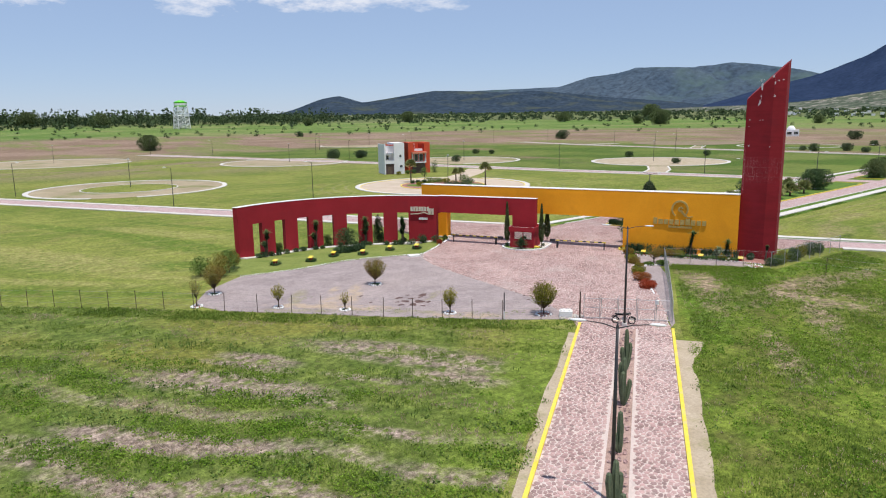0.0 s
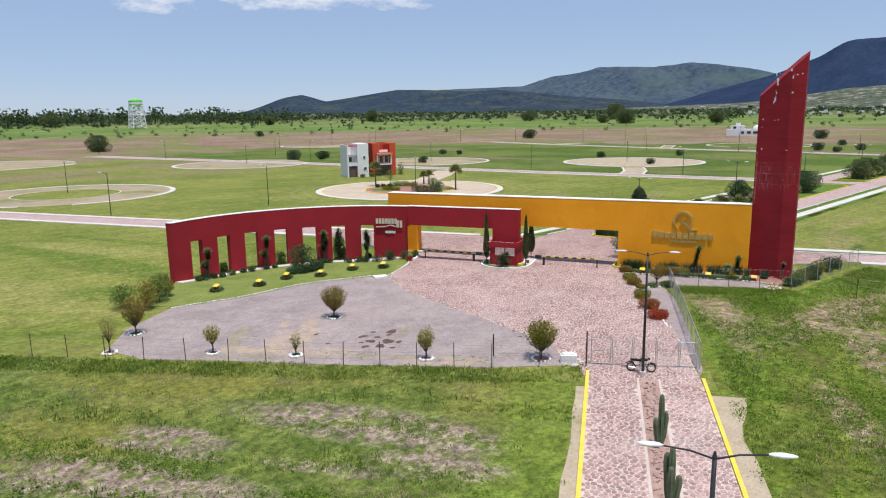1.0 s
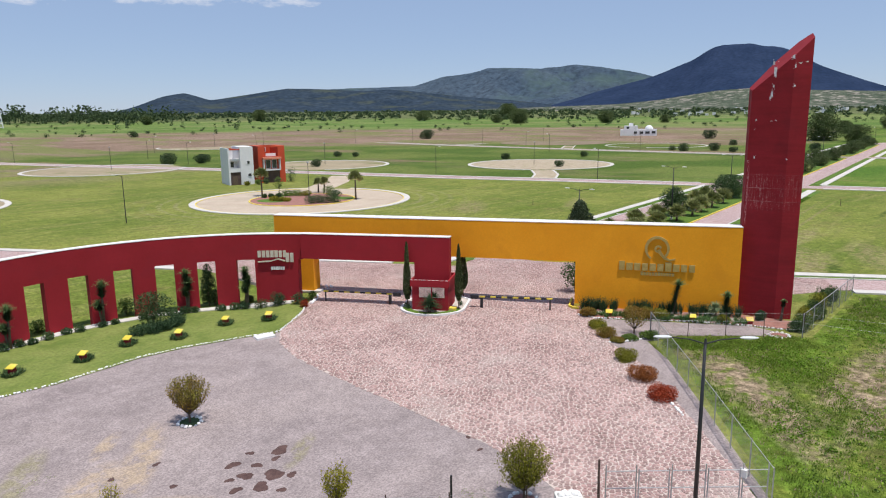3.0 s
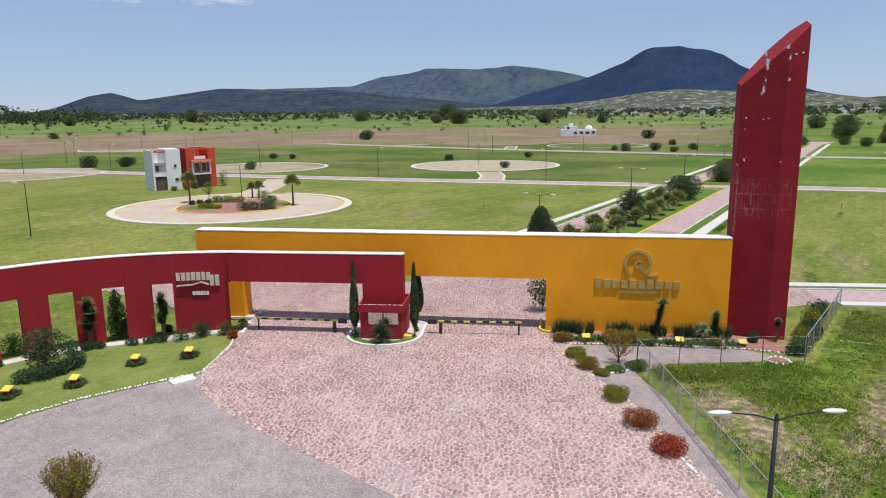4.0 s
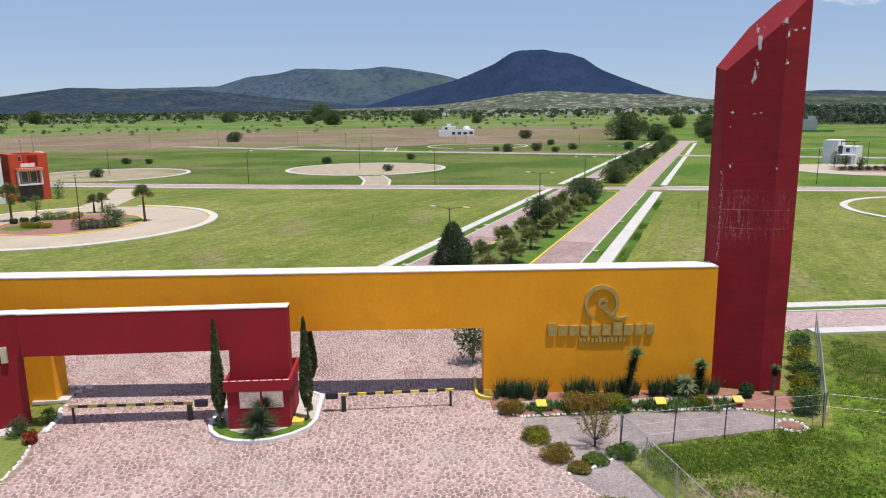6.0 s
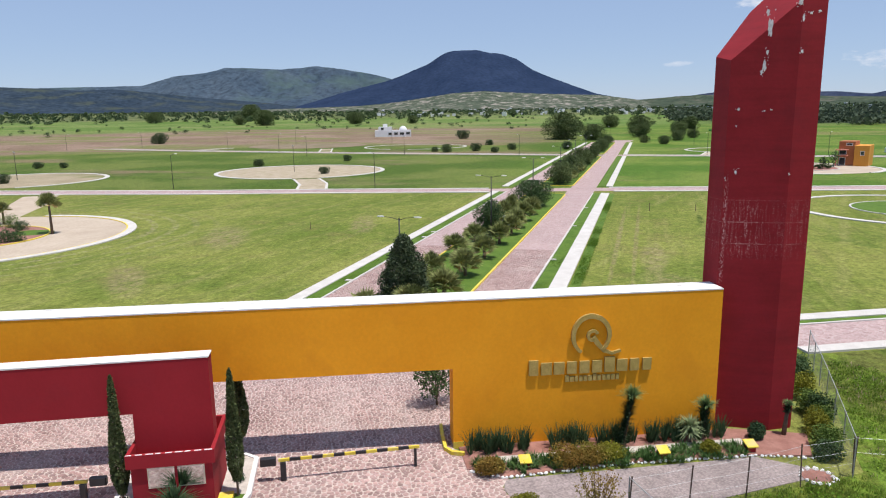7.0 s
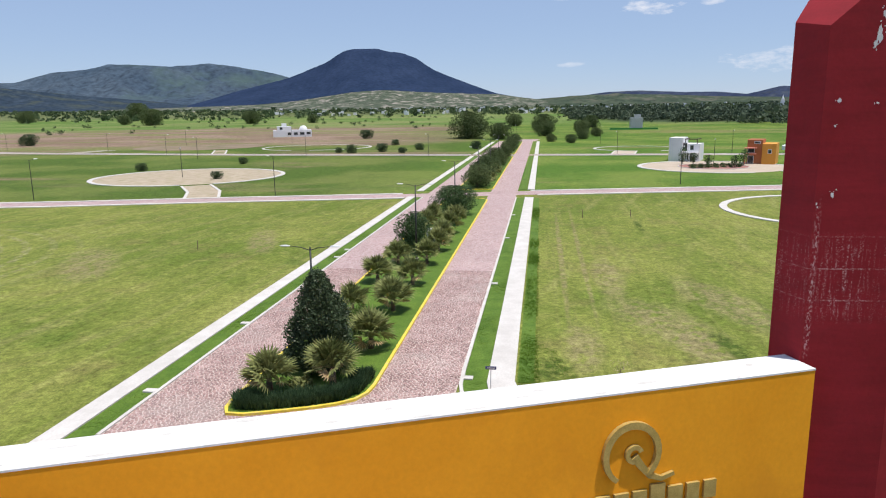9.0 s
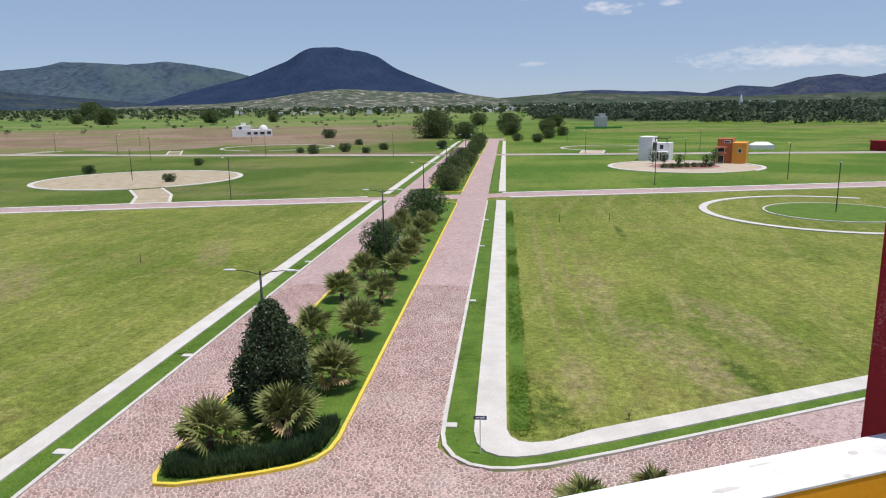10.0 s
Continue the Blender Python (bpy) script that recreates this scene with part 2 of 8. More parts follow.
M["glass"] = material("dark_glass", (0.03, 0.035, 0.04), (0.05, 0.055, 0.06), 1, 0.08, 4, 0.0, spread=0.05, spec=0.8)
M["rubber"] = material("rubber", (0.012, 0.012, 0.012), (0.02, 0.02, 0.02), 4, 0.8, 6, 0.1)
M["bark"] = material("bark", (0.09, 0.065, 0.045), (0.17, 0.125, 0.09), 4, 0.95, 6, 0.6, spread=0.3)
M["soil"] = material("red_gravel", (0.24, 0.112, 0.09), (0.34, 0.175, 0.145), 1.5, 0.95, 20, 0.5, spread=0.25)
M["strip"] = material("stony_strip", (0.28, 0.185, 0.15), (0.40, 0.275, 0.235), 1.2, 0.95, 14, 0.6, spread=0.35, stain=(0.2, 0.15, 0.11), stain_scale=1.4, stain_amount=0.6)
M["worn"] = material("worn_grassy_lane", (0.25, 0.205, 0.125), (0.35, 0.29, 0.20), 0.12, 0.95, 20, 0.4, spread=0.25, stain=(0.145, 0.165, 0.045), stain_scale=0.07, stain_amount=0.9)
M["fallow"] = material("bare_brown_soil", (0.175, 0.13, 0.085), (0.24, 0.18, 0.125), 0.1, 0.95, 14, 0.2, spread=0.25, stain=(0.12, 0.135, 0.045), stain_scale=0.06, stain_amount=0.8)
M["pebble"] = material("pale_pebbles", (0.42, 0.38, 0.34), (0.58, 0.54, 0.49), 3, 0.95, 12, 0.5, spread=0.3)



def worn_red():
    """The red render of the tower, with faint level bands and scuffed paint at mid height."""
    m = material("red_render_worn", (0.225, 0.0098, 0.0155), (0.285, 0.014, 0.022), 0.35, 0.8, 20, 0.12, spread=0.06, stain=(0.2, 0.013, 0.02), stain_scale=0.5, stain_amount=0.45)
    nodes, links = m.node_tree.nodes, m.node_tree.links
    bsdf = nodes["Principled BSDF"]
    base = bsdf.inputs["Base Color"].links[0].from_socket
    geo = nodes.new("ShaderNodeNewGeometry")
    xyz = nodes.new("ShaderNodeSeparateXYZ")
    links.new(geo.outputs["Position"], xyz.inputs[0])

    def tex(scale, detail):
        mp = nodes.new("ShaderNodeMapping")
        mp.inputs["Scale"].default_value = scale
        links.new(geo.outputs["Position"], mp.inputs["Vector"])
        n = nodes.new("ShaderNodeTexNoise")
        n.inputs["Scale"].default_value, n.inputs["Detail"].default_value, n.inputs["Roughness"].default_value = 1.0, detail, 0.7
        links.new(mp.outputs[0], n.inputs["Vector"])
        return n.outputs["Fac"]

    def span(q, lo, hi, a=0.0, b=1.0):
        n = nodes.new("ShaderNodeMapRange")
        for k, x in zip((1, 2, 3, 4), (lo, hi, a, b)):
            n.inputs[k].default_value = x
        links.new(q, n.inputs[0])
        return n.outputs[0]

    def calc(op, x, y):
        n = nodes.new("ShaderNodeMath")
        n.operation = op
        for k, q in ((0, x), (1, y)):
            if isinstance(q, (int, float)):
                n.inputs[k].default_value = q
            else:
                links.new(q, n.inputs[k])
        return n.outputs[0]

    z, y = xyz.outputs["Z"], xyz.outputs["Y"]
    band = calc("MULTIPLY", span(z, 8.9, 9.4), span(z, 11.5, 12.1, 1, 0))
    dense = calc("ADD", 0.35, span(calc("ABSOLUTE", calc("SUBTRACT", y, 36.6), 0.0), 0.2, 1.1, 0.65, 0.0))
    streak = calc("MULTIPLY", span(tex((9, 9, 0.9), 4), 0.48, 0.62), span(tex((14, 14, 22), 3), 0.5, 0.62))
    level = calc("MULTIPLY", span(calc("ABSOLUTE", calc("SINE", calc("MULTIPLY", z, 2.9), 0.0), 0.0), 0.1, 0.02), span(tex((10, 10, 14), 3), 0.46, 0.6))
    scuff = calc("MULTIPLY", calc("MULTIPLY", calc("MAXIMUM", streak, level), band), dense)
    edge = calc("MULTIPLY", calc("MULTIPLY", span(calc("ABSOLUTE", calc("SUBTRACT", y, 37.55), 0.0), 0.03, 0.12, 1, 0), span(tex((14, 14, 8), 4), 0.5, 0.62)), calc("MULTIPLY", span(z, 7.6, 8.2), span(z, 11.8, 13.4, 0.9, 0)))
    scuff = calc("MAXIMUM", scuff, edge)
    tone = nodes.new("ShaderNodeMix")
    tone.data_type, tone.blend_type = "RGBA", "MULTIPLY"
    tone.inputs[0].default_value = 1.0
    links.new(base, tone.inputs[6])
    links.new(span(tex((0.25, 0.25, 2.4), 5), 0.3, 0.7, 0.86, 1.1), tone.inputs[7])
    mx = nodes.new("ShaderNodeMix")
    mx.data_type = "RGBA"
    links.new(scuff, mx.inputs[0])
    links.new(tone.outputs[2], mx.inputs[6])
    mx.inputs[7].default_value = (0.62, 0.36, 0.36, 1)
    links.new(mx.outputs[2], bsdf.inputs["Base Color"])
    return m


M["tower_red"] = worn_red()


def foliage(name, dark, light, scale=0.6, transl=0.25, spread=0.3):
    dark, light = [tuple(1.65 * c for c in q) for q in (dark, light)]
    return material(name, dark, light, scale, 0.6, 10, 0.0, rand="island", spread=spread, transl=transl, spec=0.08)


M["leaf_dark"] = foliage("dark_leaves", (0.028, 0.05, 0.02), (0.058, 0.09, 0.038))
M["leaf_mid"] = foliage("mid_green_leaves", (0.05, 0.085, 0.02), (0.10, 0.145, 0.035))
M["leaf_olive"] = foliage("olive_bronze_leaves", (0.09, 0.09, 0.012), (0.165, 0.165, 0.024), transl=0.35)
M["leaf_rust"] = foliage("rusty_red_leaves", (0.15, 0.026, 0.014), (0.23, 0.045, 0.02))
M["leaf_russet"] = foliage("russet_leaves", (0.12, 0.045, 0.016), (0.19, 0.07, 0.022))
M["leaf_gold"] = foliage("yellow_olive_leaves", (0.13, 0.12, 0.014), (0.20, 0.185, 0.025), transl=0.4)
M["leaf_deep"] = foliage("deep_green_leaves", (0.03, 0.065, 0.018), (0.07, 0.12, 0.04))
M["leaf_brown"] = foliage("brown_green_leaves", (0.15, 0.085, 0.022), (0.14, 0.145, 0.03), transl=0.35)
M["palm"] = foliage("fan_palm_green", (0.075, 0.092, 0.03), (0.17, 0.18, 0.07))
M["palm_dry"] = foliage("dry_palm_frond", (0.28, 0.2, 0.10), (0.38, 0.28, 0.15))
M["spiky"] = foliage("dark_spiky_leaves", (0.02, 0.04, 0.02), (0.045, 0.075, 0.035))
M["agave"] = foliage("pale_agave", (0.12, 0.155, 0.08), (0.2, 0.24, 0.13))
M["cypress"] = foliage("cypress_sprays", (0.04, 0.054, 0.022), (0.075, 0.092, 0.038))
M["yucca"] = foliage("yucca_green", (0.06, 0.10, 0.035), (0.13, 0.19, 0.08))
M["cactus"] = material("cactus_skin", (0.07, 0.095, 0.055), (0.12, 0.15, 0.085), 2, 0.7, 8, 0.3, spread=0.2)
M["far_leaf"] = foliage("far_tree_leaves", (0.026, 0.042, 0.021), (0.055, 0.08, 0.035), 0.05)
# distance haze painted into the leaf colour: paler, with less contrast
M["haze_tinted_leaf"] = foliage("haze_tinted_wood_leaves", (0.036, 0.05, 0.032), (0.056, 0.074, 0.046), 0.03, 0.25, 0.2)
M["wild_leaf"] = foliage("wild_tree_leaves", (0.038, 0.056, 0.022), (0.078, 0.10, 0.04), 0.12)
M["weed"] = foliage("weed_leaves", (0.08, 0.128, 0.02), (0.135, 0.178, 0.034), 0.25, 0.4, 0.2)
M["leaf_gloss"] = material("glossy_dark_leaves", (0.04, 0.062, 0.028), (0.085, 0.12, 0.06), 0.6, 0.38, 10, 0.0, rand="island", spread=0.35, transl=0.2, spec=0.22)
M["weed_bright"] = foliage("broad_weed_leaves", (0.076, 0.146, 0.015), (0.142, 0.206, 0.03), 0.2, 0.45, 0.25)
M["straw"] = foliage("dry_stubble", (0.20, 0.155, 0.105), (0.30, 0.24, 0.17), 0.4, 0.3)


def cobble_far():
    """Paving too far off for stones of its own: cells with pale joints."""
    m = bpy.data.materials.new("far_paving")
    m.use_nodes = True
    nodes, links = m.node_tree.nodes, m.node_tree.links
    bsdf = nodes["Principled BSDF"]
    geo = nodes.new("ShaderNodeNewGeometry")
    cell = nodes.new("ShaderNodeTexVoronoi")
    cell.inputs["Scale"].default_value = 4.3
    edge = nodes.new("ShaderNodeTexVoronoi")
    edge.feature, edge.inputs["Scale"].default_value = "DISTANCE_TO_EDGE", 4.3
    big = nodes.new("ShaderNodeTexNoise")
    big.inputs["Scale"].default_value = 0.15
    for n in (cell, edge, big):
        links.new(geo.outputs["Position"], n.inputs["Vector"])
    ramp = nodes.new("ShaderNodeValToRGB")
    ramp.color_ramp.elements[0].color, ramp.color_ramp.elements[1].color = (0.27, 0.175, 0.17, 1), (0.43, 0.30, 0.29, 1)
    sepc = nodes.new("ShaderNodeSeparateColor")
    links.new(cell.outputs["Color"], sepc.inputs[0])
    links.new(sepc.outputs[0], ramp.inputs[0])
    mr = nodes.new("ShaderNodeMapRange")
    mr.inputs[1].default_value, mr.inputs[2].default_value = 0.02, 0.07
    links.new(edge.outputs[0], mr.inputs[0])
    mx = nodes.new("ShaderNodeMix")
    mx.data_type = "RGBA"
    links.new(mr.outputs[0], mx.inputs[0])
    mx.inputs[6].default_value = (0.46, 0.385, 0.365, 1)
    links.new(ramp.outputs[0], mx.inputs[7])
    gr = nodes.new("ShaderNodeMapRange")
    gr.inputs[3].default_value, gr.inputs[4].default_value = 0.82, 1.18
    links.new(big.outputs[0], gr.inputs[0])
    mu = nodes.new("ShaderNodeMix")
    mu.data_type, mu.blend_type = "RGBA", "MULTIPLY"
    mu.inputs[0].default_value = 1.0
    links.new(mx.outputs[2], mu.inputs[6])
    links.new(gr.outputs[0], mu.inputs[7])
    links.new(mu.outputs[2], bsdf.inputs["Base Color"])
    bsdf.inputs["Roughness"].default_value = 0.9
    return m


M["cobble_far"] = cobble_far()


def land(name, kind):
    """Grass and fields. kind: "plain" (the whole sheet), "crop" (weedy field with dry rows), "meadow" (weeds with bare patches), "gravel" (the forecourt)."""
    m = bpy.data.materials.new(name)
    m.use_nodes = True
    nodes, links = m.node_tree.nodes, m.node_tree.links
    bsdf = nodes["Principled BSDF"]
    geo = nodes.new("ShaderNodeNewGeometry")
    pos = geo.outputs["Position"]

    def tex(s, detail=5, r=0.6, vec=None):
        n = nodes.new("ShaderNodeTexNoise")
        n.inputs["Scale"].default_value, n.inputs["Detail"].default_value, n.inputs["Roughness"].default_value = s, detail, r
        links.new(vec or pos, n.inputs["Vector"])
        return n.outputs[0]

    def math_(op, a, b=0.0):
        n = nodes.new("ShaderNodeMath")
        n.operation = op
        for k, s in ((0, a), (1, b)):
            if isinstance(s, (int, float)):
                n.inputs[k].default_value = s
            else:
                links.new(s, n.inputs[k])
        return n.outputs[0]

    def span(s, lo, hi, a=0.0, b=1.0):
        n = nodes.new("ShaderNodeMapRange")
        n.interpolation_type = "SMOOTHSTEP"
        for k, x in zip((1, 2, 3, 4), (lo, hi, a, b)):
            n.inputs[k].default_value = x
        links.new(s, n.inputs[0])
        return n.outputs[0]

    def mix(fac, a, b, blend="MIX"):
        n = nodes.new("ShaderNodeMix")
        n.data_type, n.blend_type = "RGBA", blend
        for k, s in ((0, fac), (6, a), (7, b)):
            if isinstance(s, (int, float)):
                n.inputs[k].default_value = s
            elif isinstance(s, tuple):
                n.inputs[k].default_value = (*s, 1)
            else:
                links.new(s, n.inputs[k])
        return n.outputs[2]

    def patch(cx, cy, rx, ry, turn=0.0):
        """A soft-edged ragged patch about cx, cy."""
        c, s = math.cos(radians(turn)), math.sin(radians(turn))
        dx, dy = math_("SUBTRACT", X, cx), math_("SUBTRACT", Y, cy)
        a = math_("DIVIDE", math_("ADD", math_("MULTIPLY", dx, c), math_("MULTIPLY", dy, s)), rx)
        b = math_("DIVIDE", math_("SUBTRACT", math_("MULTIPLY", dy, c), math_("MULTIPLY", dx, s)), ry)
        q = math_("ADD", math_("MULTIPLY", a, a), math_("MULTIPLY", b, b))
        return math_("MULTIPLY", span(q, 0.15, 1.5, 1, 0), span(n5, 0.38, 0.56))

    def stretch(sx, sy, turn=0.0):
        """Position drawn out along one way, for streaks."""
        n = nodes.new("ShaderNodeMapping")
        n.inputs["Rotation"].default_value[2] = radians(turn)
        n.inputs["Scale"].default_value = (sx, sy, 1)
        links.new(pos, n.inputs["Vector"])
        return n.outputs[0]

    xyz = nodes.new("ShaderNodeSeparateXYZ")
    links.new(pos, xyz.inputs[0])
    X, Y = xyz.outputs["X"], xyz.outputs["Y"]
    n1, n2, n3, n5 = tex(0.045), tex(0.35), tex(2.2, 6, 0.7), tex(0.9, 7, 0.72)
    rough = 1.0
    if kind == "plain":
        rough = 0.8
        col = mix(span(tex(0.04, 7, 0.68), 0.36, 0.64), (0.106, 0.145, 0.024), (0.195, 0.212, 0.05))
        col = mix(span(n2, 0.5, 0.75, 0, 0.45), col, (0.225, 0.215, 0.07))
        col = mix(span(tex(0.11, 6, 0.72), 0.52, 0.66, 0, 0.6), col, (0.16, 0.145, 0.05))
        # mowing streaks along the boulevard, and straw left by the mower
        col = mix(span(tex(1.0, 4, 0.6, stretch(0.022, 0.85, 4)), 0.48, 0.7, 0, 0.4), col, (0.225, 0.22, 0.075))
        col = mix(span(tex(1.0, 4, 0.6, stretch(0.03, 0.6, -6)), 0.52, 0.7, 0, 0.45), col, (0.10, 0.13, 0.02))
        dry = (0.225, 0.19, 0.095)
        for p in ((112, 37, 7, 3, 20), (106.5, 35.5, 5, 1.6, 10), (106, 43.5, 5, 1.5, 0), (118, 31, 9, 2.5, 15), (127, 40, 9, 1.5, 0), (140, 44.3, 30, 0.35, 0), (140, 42.1, 30, 0.3, 0), (143, 82, 9, 2, 20), (128, 96, 10, 3, 30), (104, 92, 8, 2, 40)):
            col = mix(math_("MULTIPLY", patch(*p), 0.7), col, dry)
        for p in ((107, 33.5, 3.5, 0.8, 10), (101.5, 45.6, 2.2, 1.3, 0), (157, 33.1, 5, 0.5, 0), (232, 35, 14, 0.7, 0)):
            col = mix(patch(*p), col, (0.055, 0.085, 0.014))
        # strips and lush hollows of the meadow beside the curved wall
        for p in ((24, 92, 15, 5, -62), (20, 106, 16, 3, -66), (29, 76, 9, 1.2, -50), (18, 84, 12, 1.5, -52), (40, 108, 16, 2.5, -68)):
            col = mix(math_("MULTIPLY", patch(*p), 0.75), col, (0.25, 0.235, 0.085))
        for p in ((32.5, 116, 28, 2.2, -71), (38, 94, 12, 3.5, -72), (33.6, 80, 8, 3.0, -55), (26, 68.5, 5, 1.2, -50), (16, 80, 8, 1.0, -52), (45, 112, 18, 1.2, -70)):
            col = mix(math_("MULTIPLY", patch(*p), 0.85), col, (0.075, 0.128, 0.016))
        # mown tracks
        wv = math_("SINE", math_("MULTIPLY", math_("ADD", math_("ADD", math_("MULTIPLY", X, 0.23), math_("MULTIPLY", Y, 0.97)), math_("MULTIPLY", n1, 6.0)), 1.1))
        col = mix(math_("MULTIPLY", span(wv, 0.55, 1.0, 0, 0.35), span(n1, 0.45, 0.6)), col, (0.235, 0.22, 0.085))
        col = mix(span(tex(0.09, 6, 0.7), 0.58, 0.7, 0, 0.6), col, (0.07, 0.115, 0.016))
        dx, dy = math_("SUBTRACT", X, 90.0), math_("SUBTRACT", Y, 60.0)
        r = math_("SQRT", math_("ADD", math_("MULTIPLY", dx, dx), math_("MULTIPLY", dy, dy)))
        rc = math_("SQRT", math_("ADD", math_("POWER", math_("SUBTRACT", X, 119.0), 2.0), math_("POWER", math_("SUBTRACT", Y, 132.0), 2.0)))
        tracks = math_("MULTIPLY", span(math_("SINE", math_("MULTIPLY", rc, 2.1)), 0.2, 0.9), span(rc, 24, 40, 0.6, 0.0))
        col = mix(math_("MULTIPLY", tracks, span(n5, 0.44, 0.60)), col, (0.275, 0.24, 0.15))
        # bare patches on the far lots
        bare = math_("MULTIPLY", span(math_("ADD", Y, math_("MULTIPLY", X, 0.35)), 235, 290), span(tex(1.0, 5, 0.65, stretch(0.012, 0.022, -35)), 0.44, 0.56))
        col = mix(math_("MULTIPLY", bare, 0.85), col, mix(span(n2, 0.35, 0.65), (0.17, 0.135, 0.085), (0.23, 0.175, 0.12)))
        # unmown lots past the cross street, brown fallow land, bright fields, then scrub
        rj = math_("ADD", r, math_("MULTIPLY", math_("SUBTRACT", tex(0.009, 5, 0.65), 0.5), 160.0))
        mid = mix(span(tex(0.03, 5), 0.42, 0.6), mix(span(Y, 55, 95), (0.07, 0.135, 0.018), (0.066, 0.108, 0.018)), mix(span(Y, 55, 95), (0.135, 0.185, 0.036), (0.12, 0.15, 0.036)))
        mid = mix(span(tex(1.0, 5, 0.65, stretch(0.016, 0.006, 0)), 0.54, 0.64, 0, 0.85), mid, mix(span(Y, 50, 110), (0.17, 0.165, 0.06), (0.185, 0.14, 0.085)))
        col = mix(span(math_("SUBTRACT", X, math_("MULTIPLY", Y, -0.2)), 205, 212), col, mid)
        mid = mix(span(tex(0.13, 6, 0.72), 0.48, 0.62, 0, 0.75), mid, (0.052, 0.086, 0.014))
        mid = mix(span(tex(0.21, 6, 0.72), 0.56, 0.68, 0, 0.5), mid, (0.20, 0.185, 0.075))
        brown = mix(span(tex(0.02, 5), 0.4, 0.6), (0.18, 0.124, 0.088), (0.24, 0.172, 0.128))
        brown = mix(span(tex(1.0, 5, 0.6, stretch(0.035, 0.006)), 0.5, 0.58, 0, 0.9), brown, (0.15, 0.165, 0.055))
        bm_ = math_("MULTIPLY", span(rj, 300, 345), span(math_("SUBTRACT", Y, math_("MULTIPLY", X, 0.02)), 60, 130))
        col = mix(bm_, col, brown)
        bright = mix(span(tex(0.01, 5), 0.4, 0.6), (0.088, 0.152, 0.03), (0.138, 0.188, 0.052))
        bright = mix(span(tex(1.0, 5, 0.6, stretch(0.012, 0.0025)), 0.52, 0.6, 0, 0.6), bright, (0.20, 0.20, 0.085))
        col = mix(span(rj, 560, 640), col, bright)
        scrub = mix(span(tex(0.02, 6, 0.7), 0.45, 0.6), (0.075, 0.10, 0.03), (0.15, 0.16, 0.075))
        col = mix(span(rj, 1050, 1250), col, scrub)
        # wooded land before the village
        col = mix(math_("MULTIPLY", span(rj, 590, 660), span(math_("ADD", Y, math_("MULTIPLY", X, 0.05)), 0, 40, 1, 0)), col, (0.045, 0.066, 0.03))
    elif kind == "meadow":
        col = mix(span(n2, 0.35, 0.65), (0.08, 0.122, 0.016), (0.128, 0.168, 0.026))
        col = mix(span(n1, 0.42, 0.6, 0, 0.6), col, (0.13, 0.145, 0.03))
        col = mix(span(tex(0.16, 6, 0.7), 0.5, 0.62, 0, 0.6), col, (0.115, 0.108, 0.035))
        for p in ((61.5, 31.8, 9, 1.8, 33), (55, 26.0, 5, 2.0, 33), (79, 30.5, 9, 2.0, -3)):
            col = mix(math_("MULTIPLY", patch(*p), 0.8), col, (0.10, 0.172, 0.02))
        dry = mix(span(n3, 0.35, 0.65), (0.19, 0.145, 0.095), (0.28, 0.215, 0.15))
        for p in ((69.3, 34.8, 4.6, 2.2, 50), (66.6, 32.6, 5.5, 2.2, 40), (69, 23, 7, 1.6, -88), (72.5, 21, 8, 1.3, -86), (62.4, 29.8, 5, 1.4, 35), (73, 27.2, 10, 1.5, -8), (69.5, 25.6, 9, 1.2, -8), (80, 24.5, 9, 1.5, -5), (64, 21, 7, 1.5, 30), (52, 19, 6, 1.2, 35)):
            col = mix(math_("MULTIPLY", patch(*p), 0.9), col, dry)
    elif kind == "gravel":
        rough = 0.25
        col = mix(span(n2, 0.3, 0.7), (0.246, 0.207, 0.205), (0.298, 0.252, 0.248))
        col = mix(span(tex(0.1, 6, 0.7), 0.42, 0.66, 0, 0.6), col, (0.335, 0.282, 0.27))
        col = mix(span(tex(1.0, 5, 0.7, stretch(0.08, 0.7, 42)), 0.52, 0.7, 0, 0.16), col, (0.235, 0.20, 0.19))
        for p in ((39.5, 55.2, 4.2, 0.9, 50), (37.3, 50.6, 3.2, 1.0, -45), (42.6, 42.2, 3.5, 0.9, -48), (33.6, 55.2, 3.5, 0.8, -50), (36.5, 54.5, 2.6, 1.2, 40), (39.2, 58.2, 1.6, 0.5, 40)):
            col = mix(math_("MULTIPLY", patch(*p), 0.75), col, (0.40, 0.31, 0.215))
        for p in ((35.0, 58.2, 3.0, 0.8, 50), (40.0, 46.2, 3.0, 0.5, -48), (33, 53.6, 4, 0.5, -50), (53.4, 52, 5, 0.3, 80), (45, 49.5, 2, 0.5, 30)):
            col = mix(math_("MULTIPLY", patch(*p), 0.5), col, (0.225, 0.215, 0.075))
        col = mix(span(tex(0.8, 6, 0.75), 0.63, 0.72, 0, 0.5), col, (0.17, 0.14, 0.13))
    else:
        v = math_("ADD", math_("MULTIPLY", X, 0.8435), math_("MULTIPLY", Y, 0.537))
        u = math_("SUBTRACT", math_("MULTIPLY", X, 0.537), math_("MULTIPLY", Y, 0.8435))
        wob = math_("ADD", math_("SINE", math_("ADD", math_("MULTIPLY", u, 0.21), 1.0)), math_("MULTIPLY", math_("SINE", math_("MULTIPLY", u, 0.53)), 0.5))
        rows = math_("SINE", math_("MULTIPLY", math_("ADD", v, wob), 1.45))
        col = mix(span(n2, 0.35, 0.65), (0.078, 0.114, 0.022), (0.125, 0.156, 0.036))
        col = mix(span(n1, 0.45, 0.62, 0, 0.6), col, (0.175, 0.17, 0.042))
